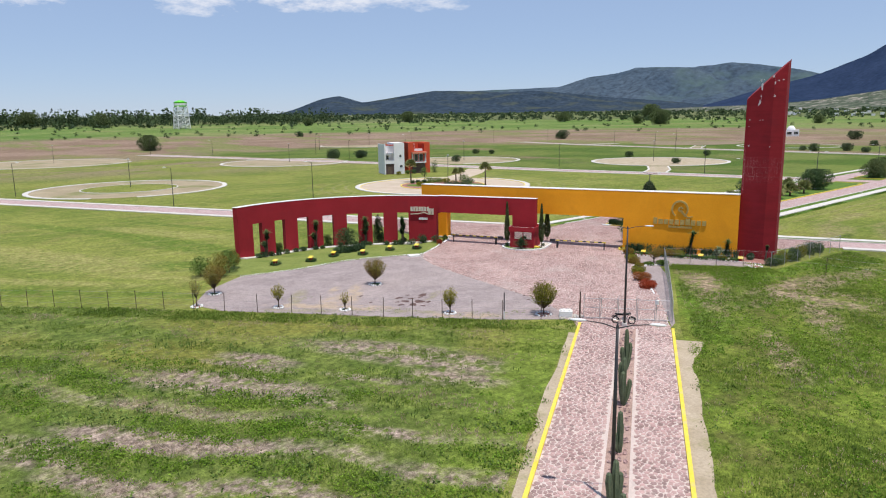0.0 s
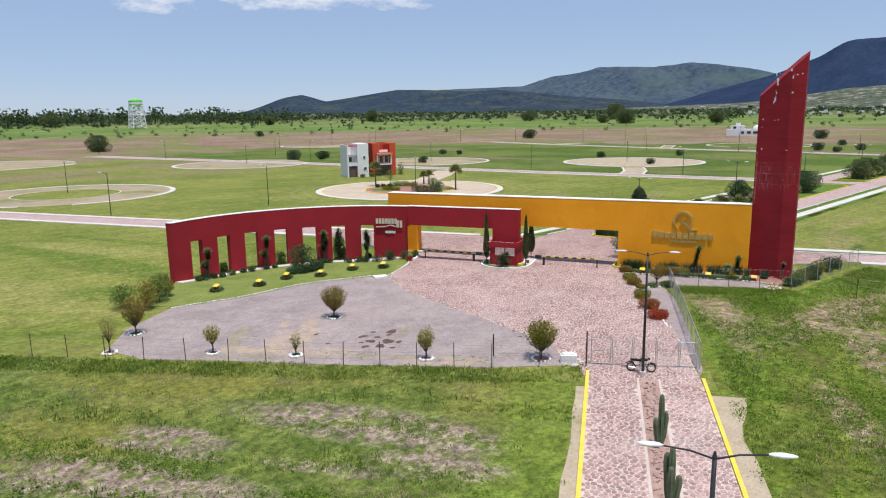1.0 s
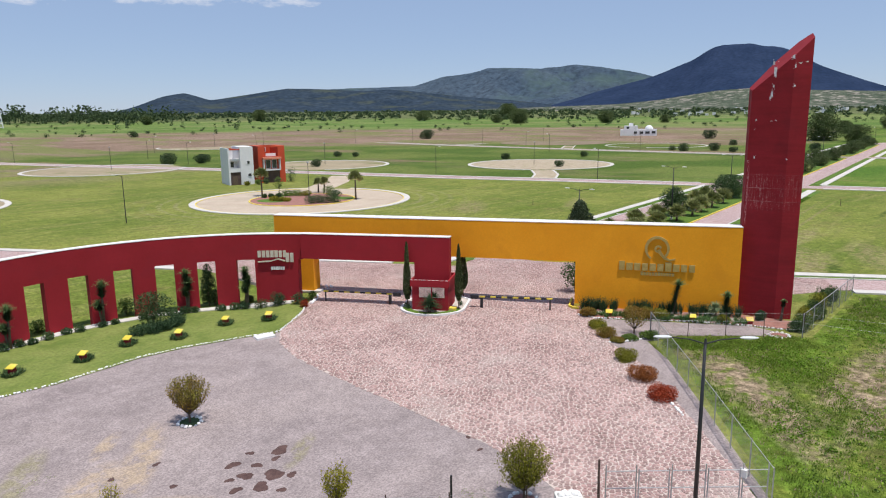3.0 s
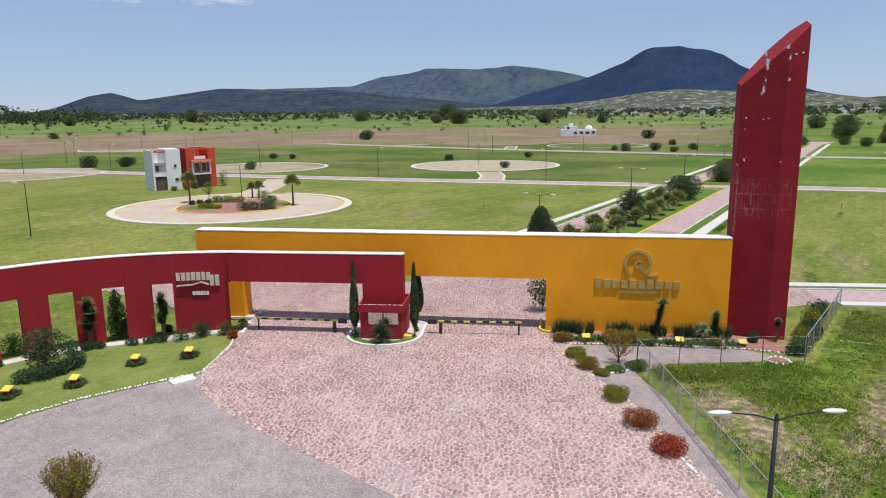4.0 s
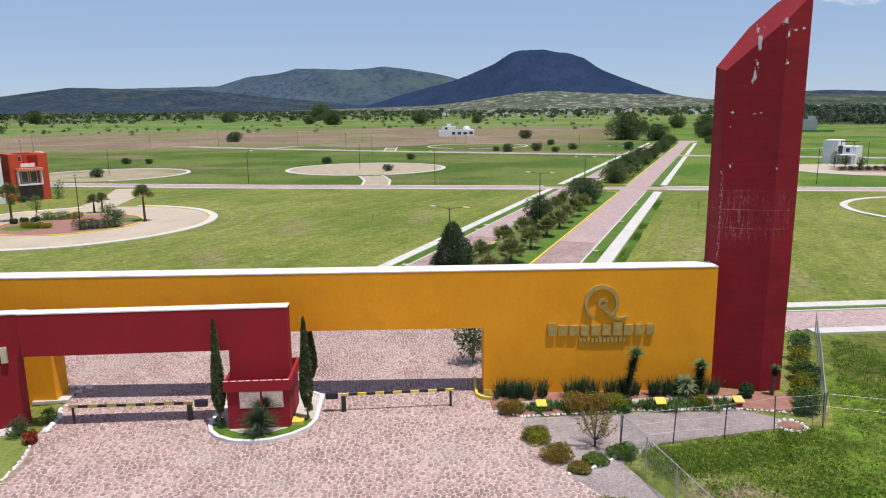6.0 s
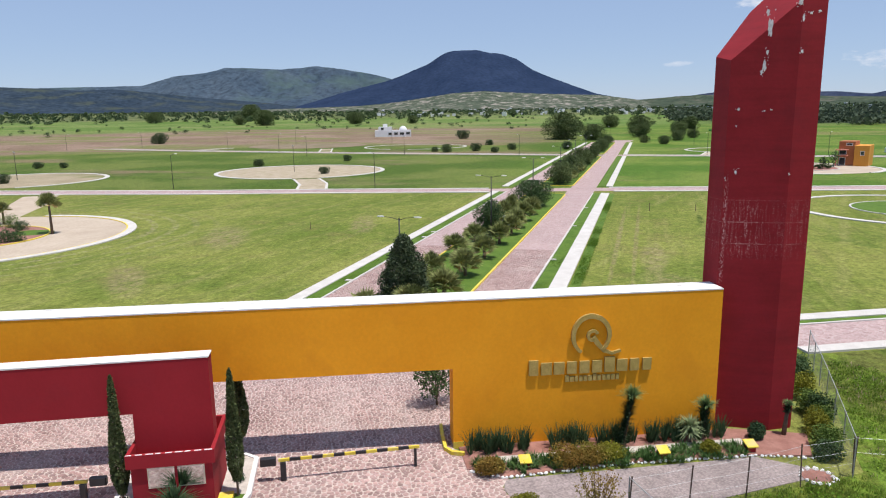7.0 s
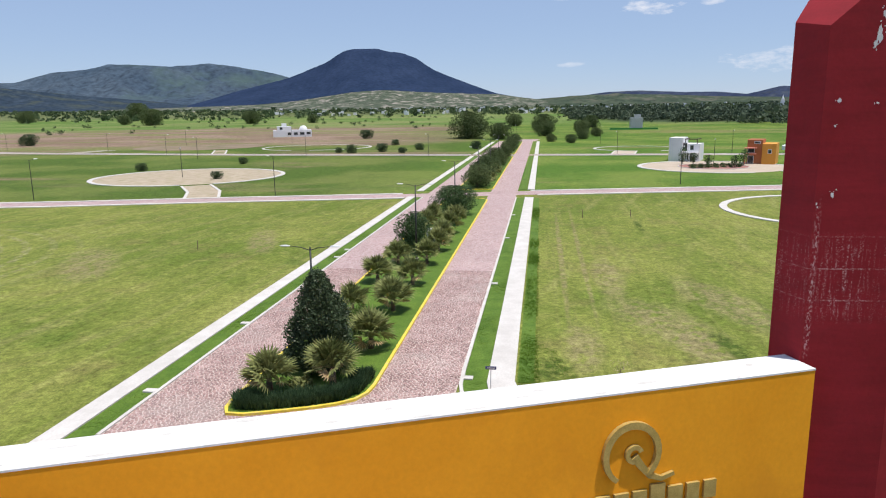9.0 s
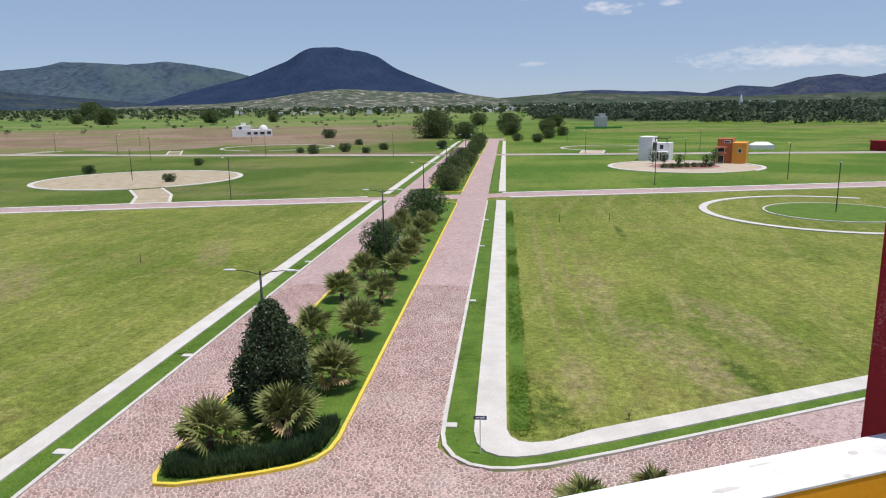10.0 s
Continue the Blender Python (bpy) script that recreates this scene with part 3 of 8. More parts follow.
        dry = mix(span(n3, 0.35, 0.65), (0.185, 0.14, 0.112), (0.28, 0.222, 0.182))
        side = math_("SUBTRACT", math_("MULTIPLY", math_("SUBTRACT", Y, 27.3), 0.8435), math_("MULTIPLY", math_("SUBTRACT", X, 51.0), 0.537))
        col = mix(math_("MULTIPLY", span(side, 10.5, 13.5, 0.7, 0), span(n5, 0.3, 0.5)), col, (0.125, 0.178, 0.026))
        for p in ((18.7, 50.7, 7, 3.5, -60), (26.5, 52.8, 9, 1.8, -52), (33, 47, 6, 1.2, -52)):
            col = mix(math_("MULTIPLY", patch(*p), 0.7), col, (0.155, 0.15, 0.032))
        for p in ((32.0, 38.6, 8.0, 2.3, -63), (34.2, 33.4, 3.0, 1.6, -63), (23.9, 44.4, 3.6, 1.3, -63), (22.6, 43.8, 4.0, 0.7, -63), (20.6, 42.0, 8.5, 1.5, -62), (31.6, 32.0, 3.8, 1.5, -58), (27.5, 36.0, 3.5, 0.7, -60), (17.6, 43.4, 5.5, 1.1, -58), (21.4, 37.6, 6.0, 1.2, -58), (13.0, 37.4, 6.0, 1.3, -58), (8.4, 39.6, 5.0, 1.6, -58), (16.4, 33.4, 5.0, 0.9, -58), (23.2, 29.0, 4.5, 0.8, -58), (10.4, 33.0, 4.5, 0.9, -58)):
            col = mix(math_("MULTIPLY", patch(*p), span(math_("ADD", rows, math_("MULTIPLY", n3, 4.0)), 0.6, 1.8)), col, dry)
        near = span(v, 34, 37, 1, 0)
        col = mix(math_("MULTIPLY", math_("MULTIPLY", math_("MULTIPLY", near, span(math_("ADD", rows, math_("MULTIPLY", math_("SUBTRACT", n5, 0.5), 3.0)), 0.0, 0.8)), span(tex(0.085, 4, 0.6), 0.40, 0.54)), span(tex(1.6, 6, 0.75), 0.36, 0.6)), col, dry)
    col = mix(1.0, col, span(n3, 0.25, 0.75, 1 - 0.5 * rough, 1 + 0.5 * rough), "MULTIPLY")
    col = mix(1.0, col, span(tex(0.7, 5, 0.7), 0.25, 0.75, 1 - 0.28 * rough, 1 + 0.28 * rough), "MULTIPLY")
    col = mix(1.0, col, span(tex(9, 3), 0.25, 0.75, 0.72, 1.28), "MULTIPLY")
    links.new(col, bsdf.inputs["Base Color"])
    bsdf.inputs["Roughness"].default_value = 0.95
    bsdf.inputs["Specular IOR Level"].default_value = 0.1
    b = nodes.new("ShaderNodeBump")
    b.inputs["Strength"].default_value, b.inputs["Distance"].default_value = 0.6, 0.15 * rough * rough
    links.new(n3, b.inputs["Height"])
    links.new(b.outputs[0], bsdf.inputs["Normal"])
    return m


M["plain"], M["crop"], M["meadow"], M["grey_pad"] = land("grass_plain", "plain"), land("weedy_field", "crop"), land("weedy_meadow", "meadow"), land("grey_gravel", "gravel")
M["lawn"] = material("watered_lawn", (0.06, 0.12, 0.012), (0.105, 0.175, 0.022), 0.6, 0.95, 14, 0.5, spread=0.3)
M["lawn_pale"] = material("pale_lawn", (0.125, 0.172, 0.032), (0.195, 0.222, 0.058), 0.35, 0.95, 12, 0.5, spread=0.3, stain=(0.10, 0.145, 0.025), stain_scale=0.5, stain_amount=0.7)
M["lawn_blade"] = foliage("lawn_blades", (0.045, 0.09, 0.01), (0.085, 0.145, 0.018), 0.3, 0.35, 0.2)

# ---- the plan ----
ROAD_D, ROAD_N = Vector((0.8435, 0.537)), Vector((-0.537, 0.8435))     # along the entry road, and to its left
WALL_0, WALL_W, WALL_N = Vector((66.3, 76.75)), Vector((0.3854, -0.9228)), Vector((-0.9228, -0.3854))   # ochre wall: left end, along, outward
RED_0, RED_W, RED_N = Vector((65.19, 71.39)), Vector((0.424, -0.9057)), Vector((-0.9057, -0.424))       # red portal
ARC_C, ARC_R = Vector((47.33, 62.0)), 20.18                             # curved red wall
KERB_0, KERB_U = Vector((94.9, 48.4)), Vector((0.429, -0.903))          # east kerb of the ring street
KERB_E = Vector((0.903, 0.429))


def road_pt(s, n):
    """A point of the entry road: s metres along from its gate, n to the left of its right edge."""
    p = Vector((51.0, 27.3)) + ROAD_D * s + ROAD_N * n
    return (p.x, p.y)


def wall_pt(s, out=0.0):
    p = WALL_0 + WALL_W * s + WALL_N * out
    return (p.x, p.y)


def portal_pt(s, out=0.0):
    """The red gate beam stands a little proud of the curved wall."""
    return red_pt(s, out + 0.6)


def red_pt(s, out=0.0):
    p = RED_0 + RED_W * s + RED_N * out
    return (p.x, p.y)


def kerb_pt(s, east=0.0):
    p = KERB_0 + KERB_U * s + KERB_E * east
    return (p.x, p.y)


def ease(v, a, b):
    """0 at a, 1 at b, smooth between."""
    t = max(0.0, min(1.0, (v - a) / (b - a)))
    return t * t * (3 - 2 * t)


def sunk(a):
    """How deep the foot of the curved wall lies, by the angle on its arc."""
    return 0.47 * ease(a, 29.5, 41.0) * (1 - ease(a, 98.0, 118.0))


def hollow(x, y):
    """The land dips along the curved wall."""
    d = Vector((x, y)) - ARC_C
    r, a = d.length, math.degrees(math.atan2(d.y, d.x))
    return 1.25 * sunk(a) * ease(r, 4.0, 11.0) * (1 - ease(r, 22.5, 33.0))


# the sheet of land
g = MB()
rings = [0, 20, *range(24, 66, 3), 80, 130, 200, 280, 350, 420, 520, 650, 820, 1050, 1350, 1700, 2100, 2600, 3200, 4000, 4900]
seg = 120
g.v.append((90, 60, 0))
for r in rings[1:]:
    for k in range(seg):
        x, y = 90 + r * math.cos(2 * math.pi * k / seg), 60 + r * math.sin(2 * math.pi * k / seg)
        g.v.append((x, y, gz(x, y) - hollow(x, y)))
for k in range(seg):
    g.f.append((0, 1 + k, 1 + (k + 1) % seg))
for j in range(len(rings) - 2):
    for k in range(seg):
        a, b = 1 + j * seg + k, 1 + j * seg + (k + 1) % seg
        g.f.append((a, a + seg, b + seg, b))
structure("ground", g, M["plain"], "mown green grassland rising gently to brown fields and scrub", "ground", True)

FENCE_L = [(48.4, 34.4), (43.8, 39.0), (37.0, 46.9), (31.7, 53.5), (27.6, 58.4), (23.9, 63.2), (12.9, 75.4), (-30, 123)]
structure("field", MB().prism([road_pt(-1.5, 7.9), *FENCE_L[1:], (-70, 90), (-60, -40), (-30, -40), road_pt(-70, 8.0), road_pt(-30, 8.4)], -0.5, 0.012), M["crop"],
          "weedy crop field with dry stubble rows beside the cobbled road", "field")
structure("field", MB().prism([(52.4, 27.3), road_pt(-3, -0.9), road_pt(-30, -0.9), road_pt(-75, -0.9), (40, -70), (150, -70), (113, -5), (96.2, 30.2), (80.0, 31.3), (73.6, 40.6), (62.5, 33.6)], -0.5, 0.012), M["meadow"],
          "green weedy field behind a chain-link fence", "field")
for side, label in ((-1, "right"), (1, "left")):
    mb = MB()
    rng = random.Random(3 + side)
    base = 0.0 if side < 0 else 7.15
    n_in = [road_pt(-2 - i * 2.0, base) for i in range(36)]
    n_out = [road_pt(-2 - i * 2.0, base + side * (1.15 * (0.9 + 0.3 * rng.random()) + 0.9 * max(0, 1 - i / 3) if side < 0 else 0.62 * (0.9 + 0.5 * rng.random()) + 0.15)) for i in range(36)]
    mb.prism(n_in + n_out[::-1], -0.4, 0.022)
    structure("verge", mb, M["dirt"], "bare trodden dirt verge along the cobbled road", "verge")

# gravel forecourt
SEAM = [(55.7, 63.9), (54.3, 60.6), (53.3, 56.0), (52.4, 50.0), (51.7, 45.8), (51.1, 41.8), (50.0, 38.5), (48.2, 35.0)]
LOT = [(26.4, 62.6), (29.5, 67.0), (34.7, 70.6), (41.6, 69.4), (47.5, 69.6), (50.8, 68.9), (54.0, 67.6), (57.5, 66.0), *SEAM, (43.8, 39.1), (37.0, 47.0), (31.7, 53.7), (27.6, 58.6)]
structure("forecourt", MB().prism(LOT, -0.4, 0.02), M["grey_pad"], "grey compacted gravel forecourt with dirt stains", "forecourt")
LAWN_EDGE = [(33.0, 72.2), (34.7, 70.8), (41.6, 69.5), (47.5, 69.75), (50.8, 69.05), (54.0, 67.75), (57.5, 66.2), (61.9, 68.6), (64.6, 70.6)]


def crossings(line, a):
    """Distances from the arc's centre at which a ray of this angle meets a line."""
    d, out = Vector((math.cos(radians(a)), math.sin(radians(a)))), []
    for p, q in zip(line, line[1:]):
        p, q = Vector(p) - ARC_C, Vector(q) - ARC_C
        e = q - p
        det = d.x * e.y - d.y * e.x
        if abs(det) > 1e-9:
            r, k = (p.x * e.y - p.y * e.x) / det, (p.x * d.y - p.y * d.x) / det
            if r > 0 and -1e-6 <= k <= 1 + 1e-6:
                out.append(r)
    return sorted(out)


def edge_radius(a):
    """From the arc's centre to the stone edge of the lawn."""
    return (crossings(LAWN_EDGE, a) or [9.0])[0]


LAWN_END = [arc_pts(ARC_C.x, ARC_C.y, ARC_R - 0.3, 115.5, 116, 1)[0], (32.6, 73.0)]


def far_radius(a):
    """From the arc's centre to the far edge of the lawn."""
    if a < 26.5:
        return (crossings(LAWN_EDGE, a) or [ARC_R - 0.3])[-1]
    return (crossings(LAWN_END, a) or [ARC_R - 0.3])[0] if a > 115.5 else ARC_R - 0.3


def lawn_z(x, y):
    """The lawn slopes from its stone edge down to the foot of the wall."""
    d = Vector((x, y)) - ARC_C
    a = math.degrees(math.atan2(d.y, d.x))
    r0 = edge_radius(a)
    t = max(0.0, min(1.0, (d.length - r0) / max(0.5, ARC_R - 0.6 - r0)))
    return 0.05 - (sunk(a) + 0.02) * t


def settle(x, y):
    """Where a thing stands on the sloping lawn, seen along the same line as at the level of its edge."""
    d = (Vector((x, y)) - Vector((26.0, 26.0))).normalized()
    px, py = x, y
    for k in range(4):
        m = 3.0 * (0.05 - lawn_z(px, py))
        px, py = x + d.x * m, y + d.y * m
    return (px, py, lawn_z(px, py))


lw = MB()
spokes, tiers = [22.4 + 1.5 * i for i in range(81)], 9
for a in spokes:
    r0, r1 = edge_radius(a) - 0.24, far_radius(a)
    for k in range(tiers):
        r = r0 + (r1 - r0) * k / (tiers - 1)
        x, y = ARC_C.x + r * math.cos(radians(a)), ARC_C.y + r * math.sin(radians(a))
        lw.v.append((x, y, lawn_z(x, y)))
for i in range(len(spokes) - 1):
    for k in range(tiers - 1):
        p = i * tiers + k
        lw.f.append((p, p + 1, p + tiers + 1, p + tiers))
lw.f = [f[::-1] for f in lw.f]
structure("lawn", lw, M["lawn_pale"], "pale green lawn sloping down to a curved red wall", "lawn", True)
PLAZA = [road_pt(-1.0, -0.02), (56.0, 30.9), (60.0, 34.0), (63.0, 36.3), (67.9, 40.5), (70.1, 43.4), (74.4, 46.9), wall_pt(31.2, 3.0), wall_pt(30.2, 1.2), wall_pt(29.05, 0.1), wall_pt(29.05, -1.4), wall_pt(44, -1.4), (86.5, 40.2),
         kerb_pt(16, -5.2), kerb_pt(16, -0.7), kerb_pt(7, -0.75), (95.05, 46.4), (94.75, 48.4), (95.3, 50.1), (96.9, 51.3), (128, 51.3), (128, 68.75), (88, 68.75), kerb_pt(-22, 0), kerb_pt(-52, 0), kerb_pt(-52, -5.4), (66.9, 78.6), wall_pt(0, -1.4), wall_pt(4.5, -1.4), wall_pt(4.5, 0.1), (64.7, 70.6),
         (61.9, 68.5), (57.6, 66.1), *SEAM, road_pt(-1.0, 7.15)]
structure("plaza", MB().prism(PLAZA, -0.5, 0.034), M["mortar"], "pinkish cobbled plaza and boulevard with pale mortar joints", "plaza")
ENTRY = [road_pt(-0.9, 0), road_pt(-72, 0), road_pt(-72, 7.15), road_pt(-0.9, 7.15)]
structure("road", MB().prism(ENTRY, -0.5, 0.032), M["mortar"], "pinkish cobbled entry road with pale mortar joints", "road")
for n0, n1 in ((-0.22, 0.0), (7.15, 7.37)):
    structure("kerb", MB().ribbon([road_pt(0.6, 0), road_pt(-72, 0)][::-1], n0, n1, -0.3, 0.15), M["yellow_paint"], "yellow painted kerb of the cobbled road", "kerb")
structure("median", MB().ribbon([road_pt(-72, 0), road_pt(-0.2, 0)], 2.75, 3.95, -0.3, 0.07), M["strip"], "narrow planted strip between the two lanes", "median")
for n0, n1 in ((2.6, 2.75), (3.95, 4.1)):
    structure("kerb", MB().ribbon([road_pt(-72, 0), road_pt(0.0, 0)], n0, n1, -0.3, 0.08), M["mortar"], "pale kerb of the planted strip", "kerb")

# boulevard beyond its near stretch
for y0, y1 in ((51.3, 56.6), (63.7, 68.75)):
    structure("road", MB().prism([(128.01, y0), (420, y0), (420, y1), (128.01, y1)], -0.5, 0.034), M["cobble_far"], "long cobbled boulevard lane running to the hills", "road")
structure("road", MB().prism([(420, 50), (440, 48), (700, 40), (700, 47), (440, 58), (420, 68)], -0.5, gz(560, 45) * 0.0 + 0.034), M["cobble_far"], "far end of the cobbled boulevard", "road")
CROSS = [(224, -90), (212.5, -30), (203.5, 10), (195.2, 51), (189.5, 75), (182.3, 108), (175.5, 135), (168, 175), (158, 228), (143, 290), (124, 370)]
STREET_2 = [(306, -140), (309, -40), (311, 60), (319, 160), (333, 254), (352, 340)]
for pts, hw, label in ((CROSS, 2.9, "cobbled cross street between the green lots"), (STREET_2, 2.6, "far cobbled street across the lots")):
    structure("road", MB().ribbon(pts, -hw, hw, -0.5, 0.04), M["cobble_far"], label, "road")
    for sgn in (-1, 1):
        cut = [(p, q) for p, q in zip(pts, pts[1:])]
        for p, q in cut:
            # leave the boulevard open
            lo, hi = min(p[1], q[1]), max(p[1], q[1])
            spans = [(p, q)]
            if lo < 49.5 < hi or lo < 70.9 < hi or (lo >= 49.5 and hi <= 70.9):
                at = lambda y, p=p, q=q: (p[0] + (q[0] - p[0]) * (y - p[1]) / (q[1] - p[1]), y)
                spans = []
                if p[1] < 48.0:
                    spans.append((p, at(48.0)))
                if q[1] > 73.0:
                    spans.append((at(73.0) if p[1] < 73.0 else p, q))
            for a, b in spans:
                structure("pavement", MB().ribbon([a, b], sgn * hw, sgn * (hw + 1.1), -0.4, 0.13), M["concrete"], "pale concrete pavement along a street", "pavement")

# ring street, outside the cobbled forecourt
structure("road", MB().ribbon([kerb_pt(-210, 0), kerb_pt(-52, 0)], -5.4, 0.0, -0.5, 0.036), M["cobble_far"], "cobbled ring street round the lots", "road")
structure("road", MB().ribbon([kerb_pt(16, 0), kerb_pt(110, 0)], -5.2, -0.7, -0.5, 0.036), M["cobble_far"], "cobbled ring street round the lots", "road")
for s0, s1, a, b in ((-210, -30, 0.0, 1.3), (-210, -52, -6.7, -5.4), (17, 110, -6.4, -5.2)):
    structure("pavement", MB().ribbon([kerb_pt(s0), kerb_pt(s1)], a, b, -0.4, 0.14), M["concrete"], "pale concrete pavement of the ring street", "pavement")
# right corner of the boulevard mouth
corner = [(188, 51.3), (101, 51.3), (98.2, 51.25), (97.0, 51.05), (95.9, 50.5), (95.2, 49.7), (94.9, 48.7), (94.95, 47.6), (95.4, 46.0)] + [kerb_pt(s, -0.7) for s in (6, 12, 20, 60, 110)]
structure("kerb", MB().ribbon(corner, 0.0, 0.22, -0.3, 0.13), M["concrete"], "grey kerb rounding the street corner", "kerb")
walk_c = [(188, 49.6), (112, 49.6), (98.6, 49.6), (97.3, 49.4), (96.5, 48.95), (96.1, 48.3), (96.05, 47.5), (96.3, 46.5)] + [kerb_pt(s, 0.35) for s in (6, 12, 20, 60, 110)]
walk_i = [(188, 48.0), (112, 48.0), (98.9, 47.95), (98.1, 47.75), (97.65, 47.35), (97.5, 46.8), (97.75, 45.7)] + [kerb_pt(s, 1.75) for s in (6, 12, 20, 60, 110)]
structure("pavement", MB().prism(walk_c + walk_i[::-1], -0.3, 0.14), M["concrete"], "pale concrete pavement rounding the street corner", "pavement")
structure("lawn", MB().prism([(188, 51.1), (98.2, 51.05), (97.1, 50.85), (96.1, 50.35), (95.4, 49.6), (95.1, 48.7), (95.15, 47.6), (95.6, 46.0)] + [kerb_pt(s, -0.5) for s in (6, 12, 20, 60, 110)] + walk_c[::-1], -0.3, 0.06), M["lawn"], "green grass strip between kerb and pavement", "lawn")
structure("lawn", MB().ribbon([(188, 47.95), (99.0, 47.8)], 0.0, 1.0, -0.3, 0.03), M["lawn"], "darker grass edge beside the pavement", "lawn")
# left side of the boulevard
structure("kerb", MB().ribbon([(89.5, 68.75), (188, 68.75)], 0.0, 0.22, -0.3, 0.13), M["concrete"], "pale kerb of the boulevard", "kerb")
structure("lawn", MB().ribbon([(88.5, 68.75), (188, 68.75)], 0.22, 1.65, -0.3, 0.06), M["lawn"], "green grass strip between kerb and pavement", "lawn")
structure("pavement", MB().ribbon([(85.6, 70.4), (188.5, 70.4)], 0.0, 1.35, -0.3, 0.14), M["concrete"], "pale concrete pavement along the boulevard", "pavement")
for y, x0, x1 in ((70.4, 198, 306), (70.4, 315, 415), (47.95, 201, 306), (47.95, 314, 415)):
    structure("pavement", MB().ribbon([(x0, y), (x1, y)], 0.0, 1.4, -0.3, 0.14), M["concrete"], "pale concrete pavement along the boulevard", "pavement")
for y, x0, x1 in ((68.75, 199, 306), (49.7, 201, 306)):
    structure("lawn", MB().ribbon([(x0, y), (x1, y)], 0.0, 1.9 if y > 60 else 1.2, -0.3, 0.06), M["lawn"], "green grass strip beside the boulevard", "lawn")
for x, y in ((95.2, 69.4), (108.5, 69.3), (133.2, 69.3), (137.5, 69.3), (99.2, 50.85), (122.7, 50.85), (146.4, 50.85), (166, 50.85)):
    tagged(part("access_cover", MB().box((x, y - 0.08, 0.09), (0.5, 0.55 if y < 60 else 0.75, 0.11), bevel=0.04), M["concrete"]), "small pale concrete cover slab set in the grass strip", "cover")

# planted islands of the boulevard
ISLAND = [(92.75, 63.3), (92.75, 62.4), (93.3, 60.8), (94.0, 59.0), (94.6, 57.8), (95.3, 56.95), (96.2, 56.5), (97.4, 56.35), (99, 56.35), (140, 56.35), (184, 56.4), (185.5, 57.4), (186, 60), (185.5, 62.8), (184, 63.7), (140, 63.7), (94.2, 63.7), (93.4, 63.6)]
ISLAND_2 = [(201, 57.4), (202, 56.6), (300, 56.6), (301.5, 58), (301.5, 62), (300, 63.7), (202, 63.7), (201, 62.8)]
ISLAND_3 = [(318, 57.4), (319, 56.6), (410, 56.6), (411, 58), (411, 62), (410, 63.7), (319, 63.7), (318, 62.8)]
for poly in (ISLAND, ISLAND_2, ISLAND_3):
    structure("median", MB().prism(poly, -0.3, 0.14), M["lawn"], "green lawn of the planted boulevard island", "median")
    structure("kerb", MB().ribbon(poly, -0.2, 0.0, -0.3, 0.19, closed=True), M["yellow_paint"], "yellow painted kerb round the planted island", "kerb")


# circles: round ends of the lots' lanes
def circle(cx, cy, r, mat, label, isle=None, ring=1.2, gap=None, yellow=False):
    a0, a1 = gap or (0, 0)
    full = gap is None
    structure("lane", MB().prism(arc_pts(cx, cy, r, 0, 357, 60), -0.4, 0.028), mat, label, "lane")
    pts = arc_pts(cx, cy, r, a1, a0 + 360, 60) if not full else arc_pts(cx, cy, r, 0, 354, 59)
    structure("pavement", MB().ribbon(pts, -ring, 0.0, -0.3, 0.13, closed=full), M["concrete"], "pale concrete ring round the circle", "pavement")
    if yellow:
        structure("kerb", MB().ribbon(pts, 0.0, 0.2, -0.3, 0.12, closed=full), M["yellow_paint"], "yellow painted inner kerb", "kerb")
    if isle:
        ri, mi = isle
        structure("lawn", MB().prism(arc_pts(cx, cy, ri, 0, 357, 40), -0.3, 0.1), mi, "planted middle of the circle", "lawn")
        structure("kerb", MB().ribbon(arc_pts(cx, cy, ri, 0, 354, 39), -0.3, 0.0, -0.3, 0.16, closed=True), M["yellow_paint"] if yellow else M["concrete"], "kerb round the planted middle", "kerb")


circle(119, 132, 21.0, M["tan"], "tan paved turning circle before the houses", (10.5, M["soil"]), gap=(18, 44), yellow=True)
structure("lane", MB().ribbon([(135.5, 145), (150, 154), (164, 165)], -3.4, 3.4, -0.4, 0.03), M["tan"], "tan paved lane to the turning circle", "lane")
circle(230, 138, 23.2, M["dirt"], "bare tan turning circle", gap=(202, 220))
structure("lane", MB().ribbon([(183.5, 111.5), (196, 117), (208, 125)], -3.2, 3.2, -0.4, 0.03), M["dirt"], "bare tan lane to the circle", "lane")
for o in (-3.2, 3.2):
    structure("kerb", MB().ribbon([(185.5, 112.2), (196, 117), (208, 125)], o - 0.3, o + 0.3, -0.4, 0.12), M["concrete"], "pale kerb of the lane", "kerb")
circle(60, 188, 23.0, M["worn"], "bare tan turning circle", (11.5, M["plain"]), gap=(232, 256))
circle(192, 203, 22.0, M["worn"], "bare tan turning circle", gap=(196, 228))
circle(258, 0, 19.0, M["tan"], "tan paved turning circle before the houses", (9.0, M["soil"]), gap=(196, 222))
circle(174, -1.5, 18.2, M["plain"], "overgrown turning circle", (9.8, M["lawn"]), gap=(300, 325))
circle(140, 252, 24.0, M["worn"], "bare tan turning circle", gap=(330, 360))
circle(72, 332, 32.0, M["worn"], "bare brown turning circle", gap=(330, 360))
circle(262, 365, 30.0, M["worn"], "bare brown turning circle", gap=(200, 220))
circle(372, 150, 24.0, M["plain"], "grassy turning circle", gap=(170, 190))
circle(348, 8, 17.0, M["plain"], "grassy turning circle", gap=(170, 200))
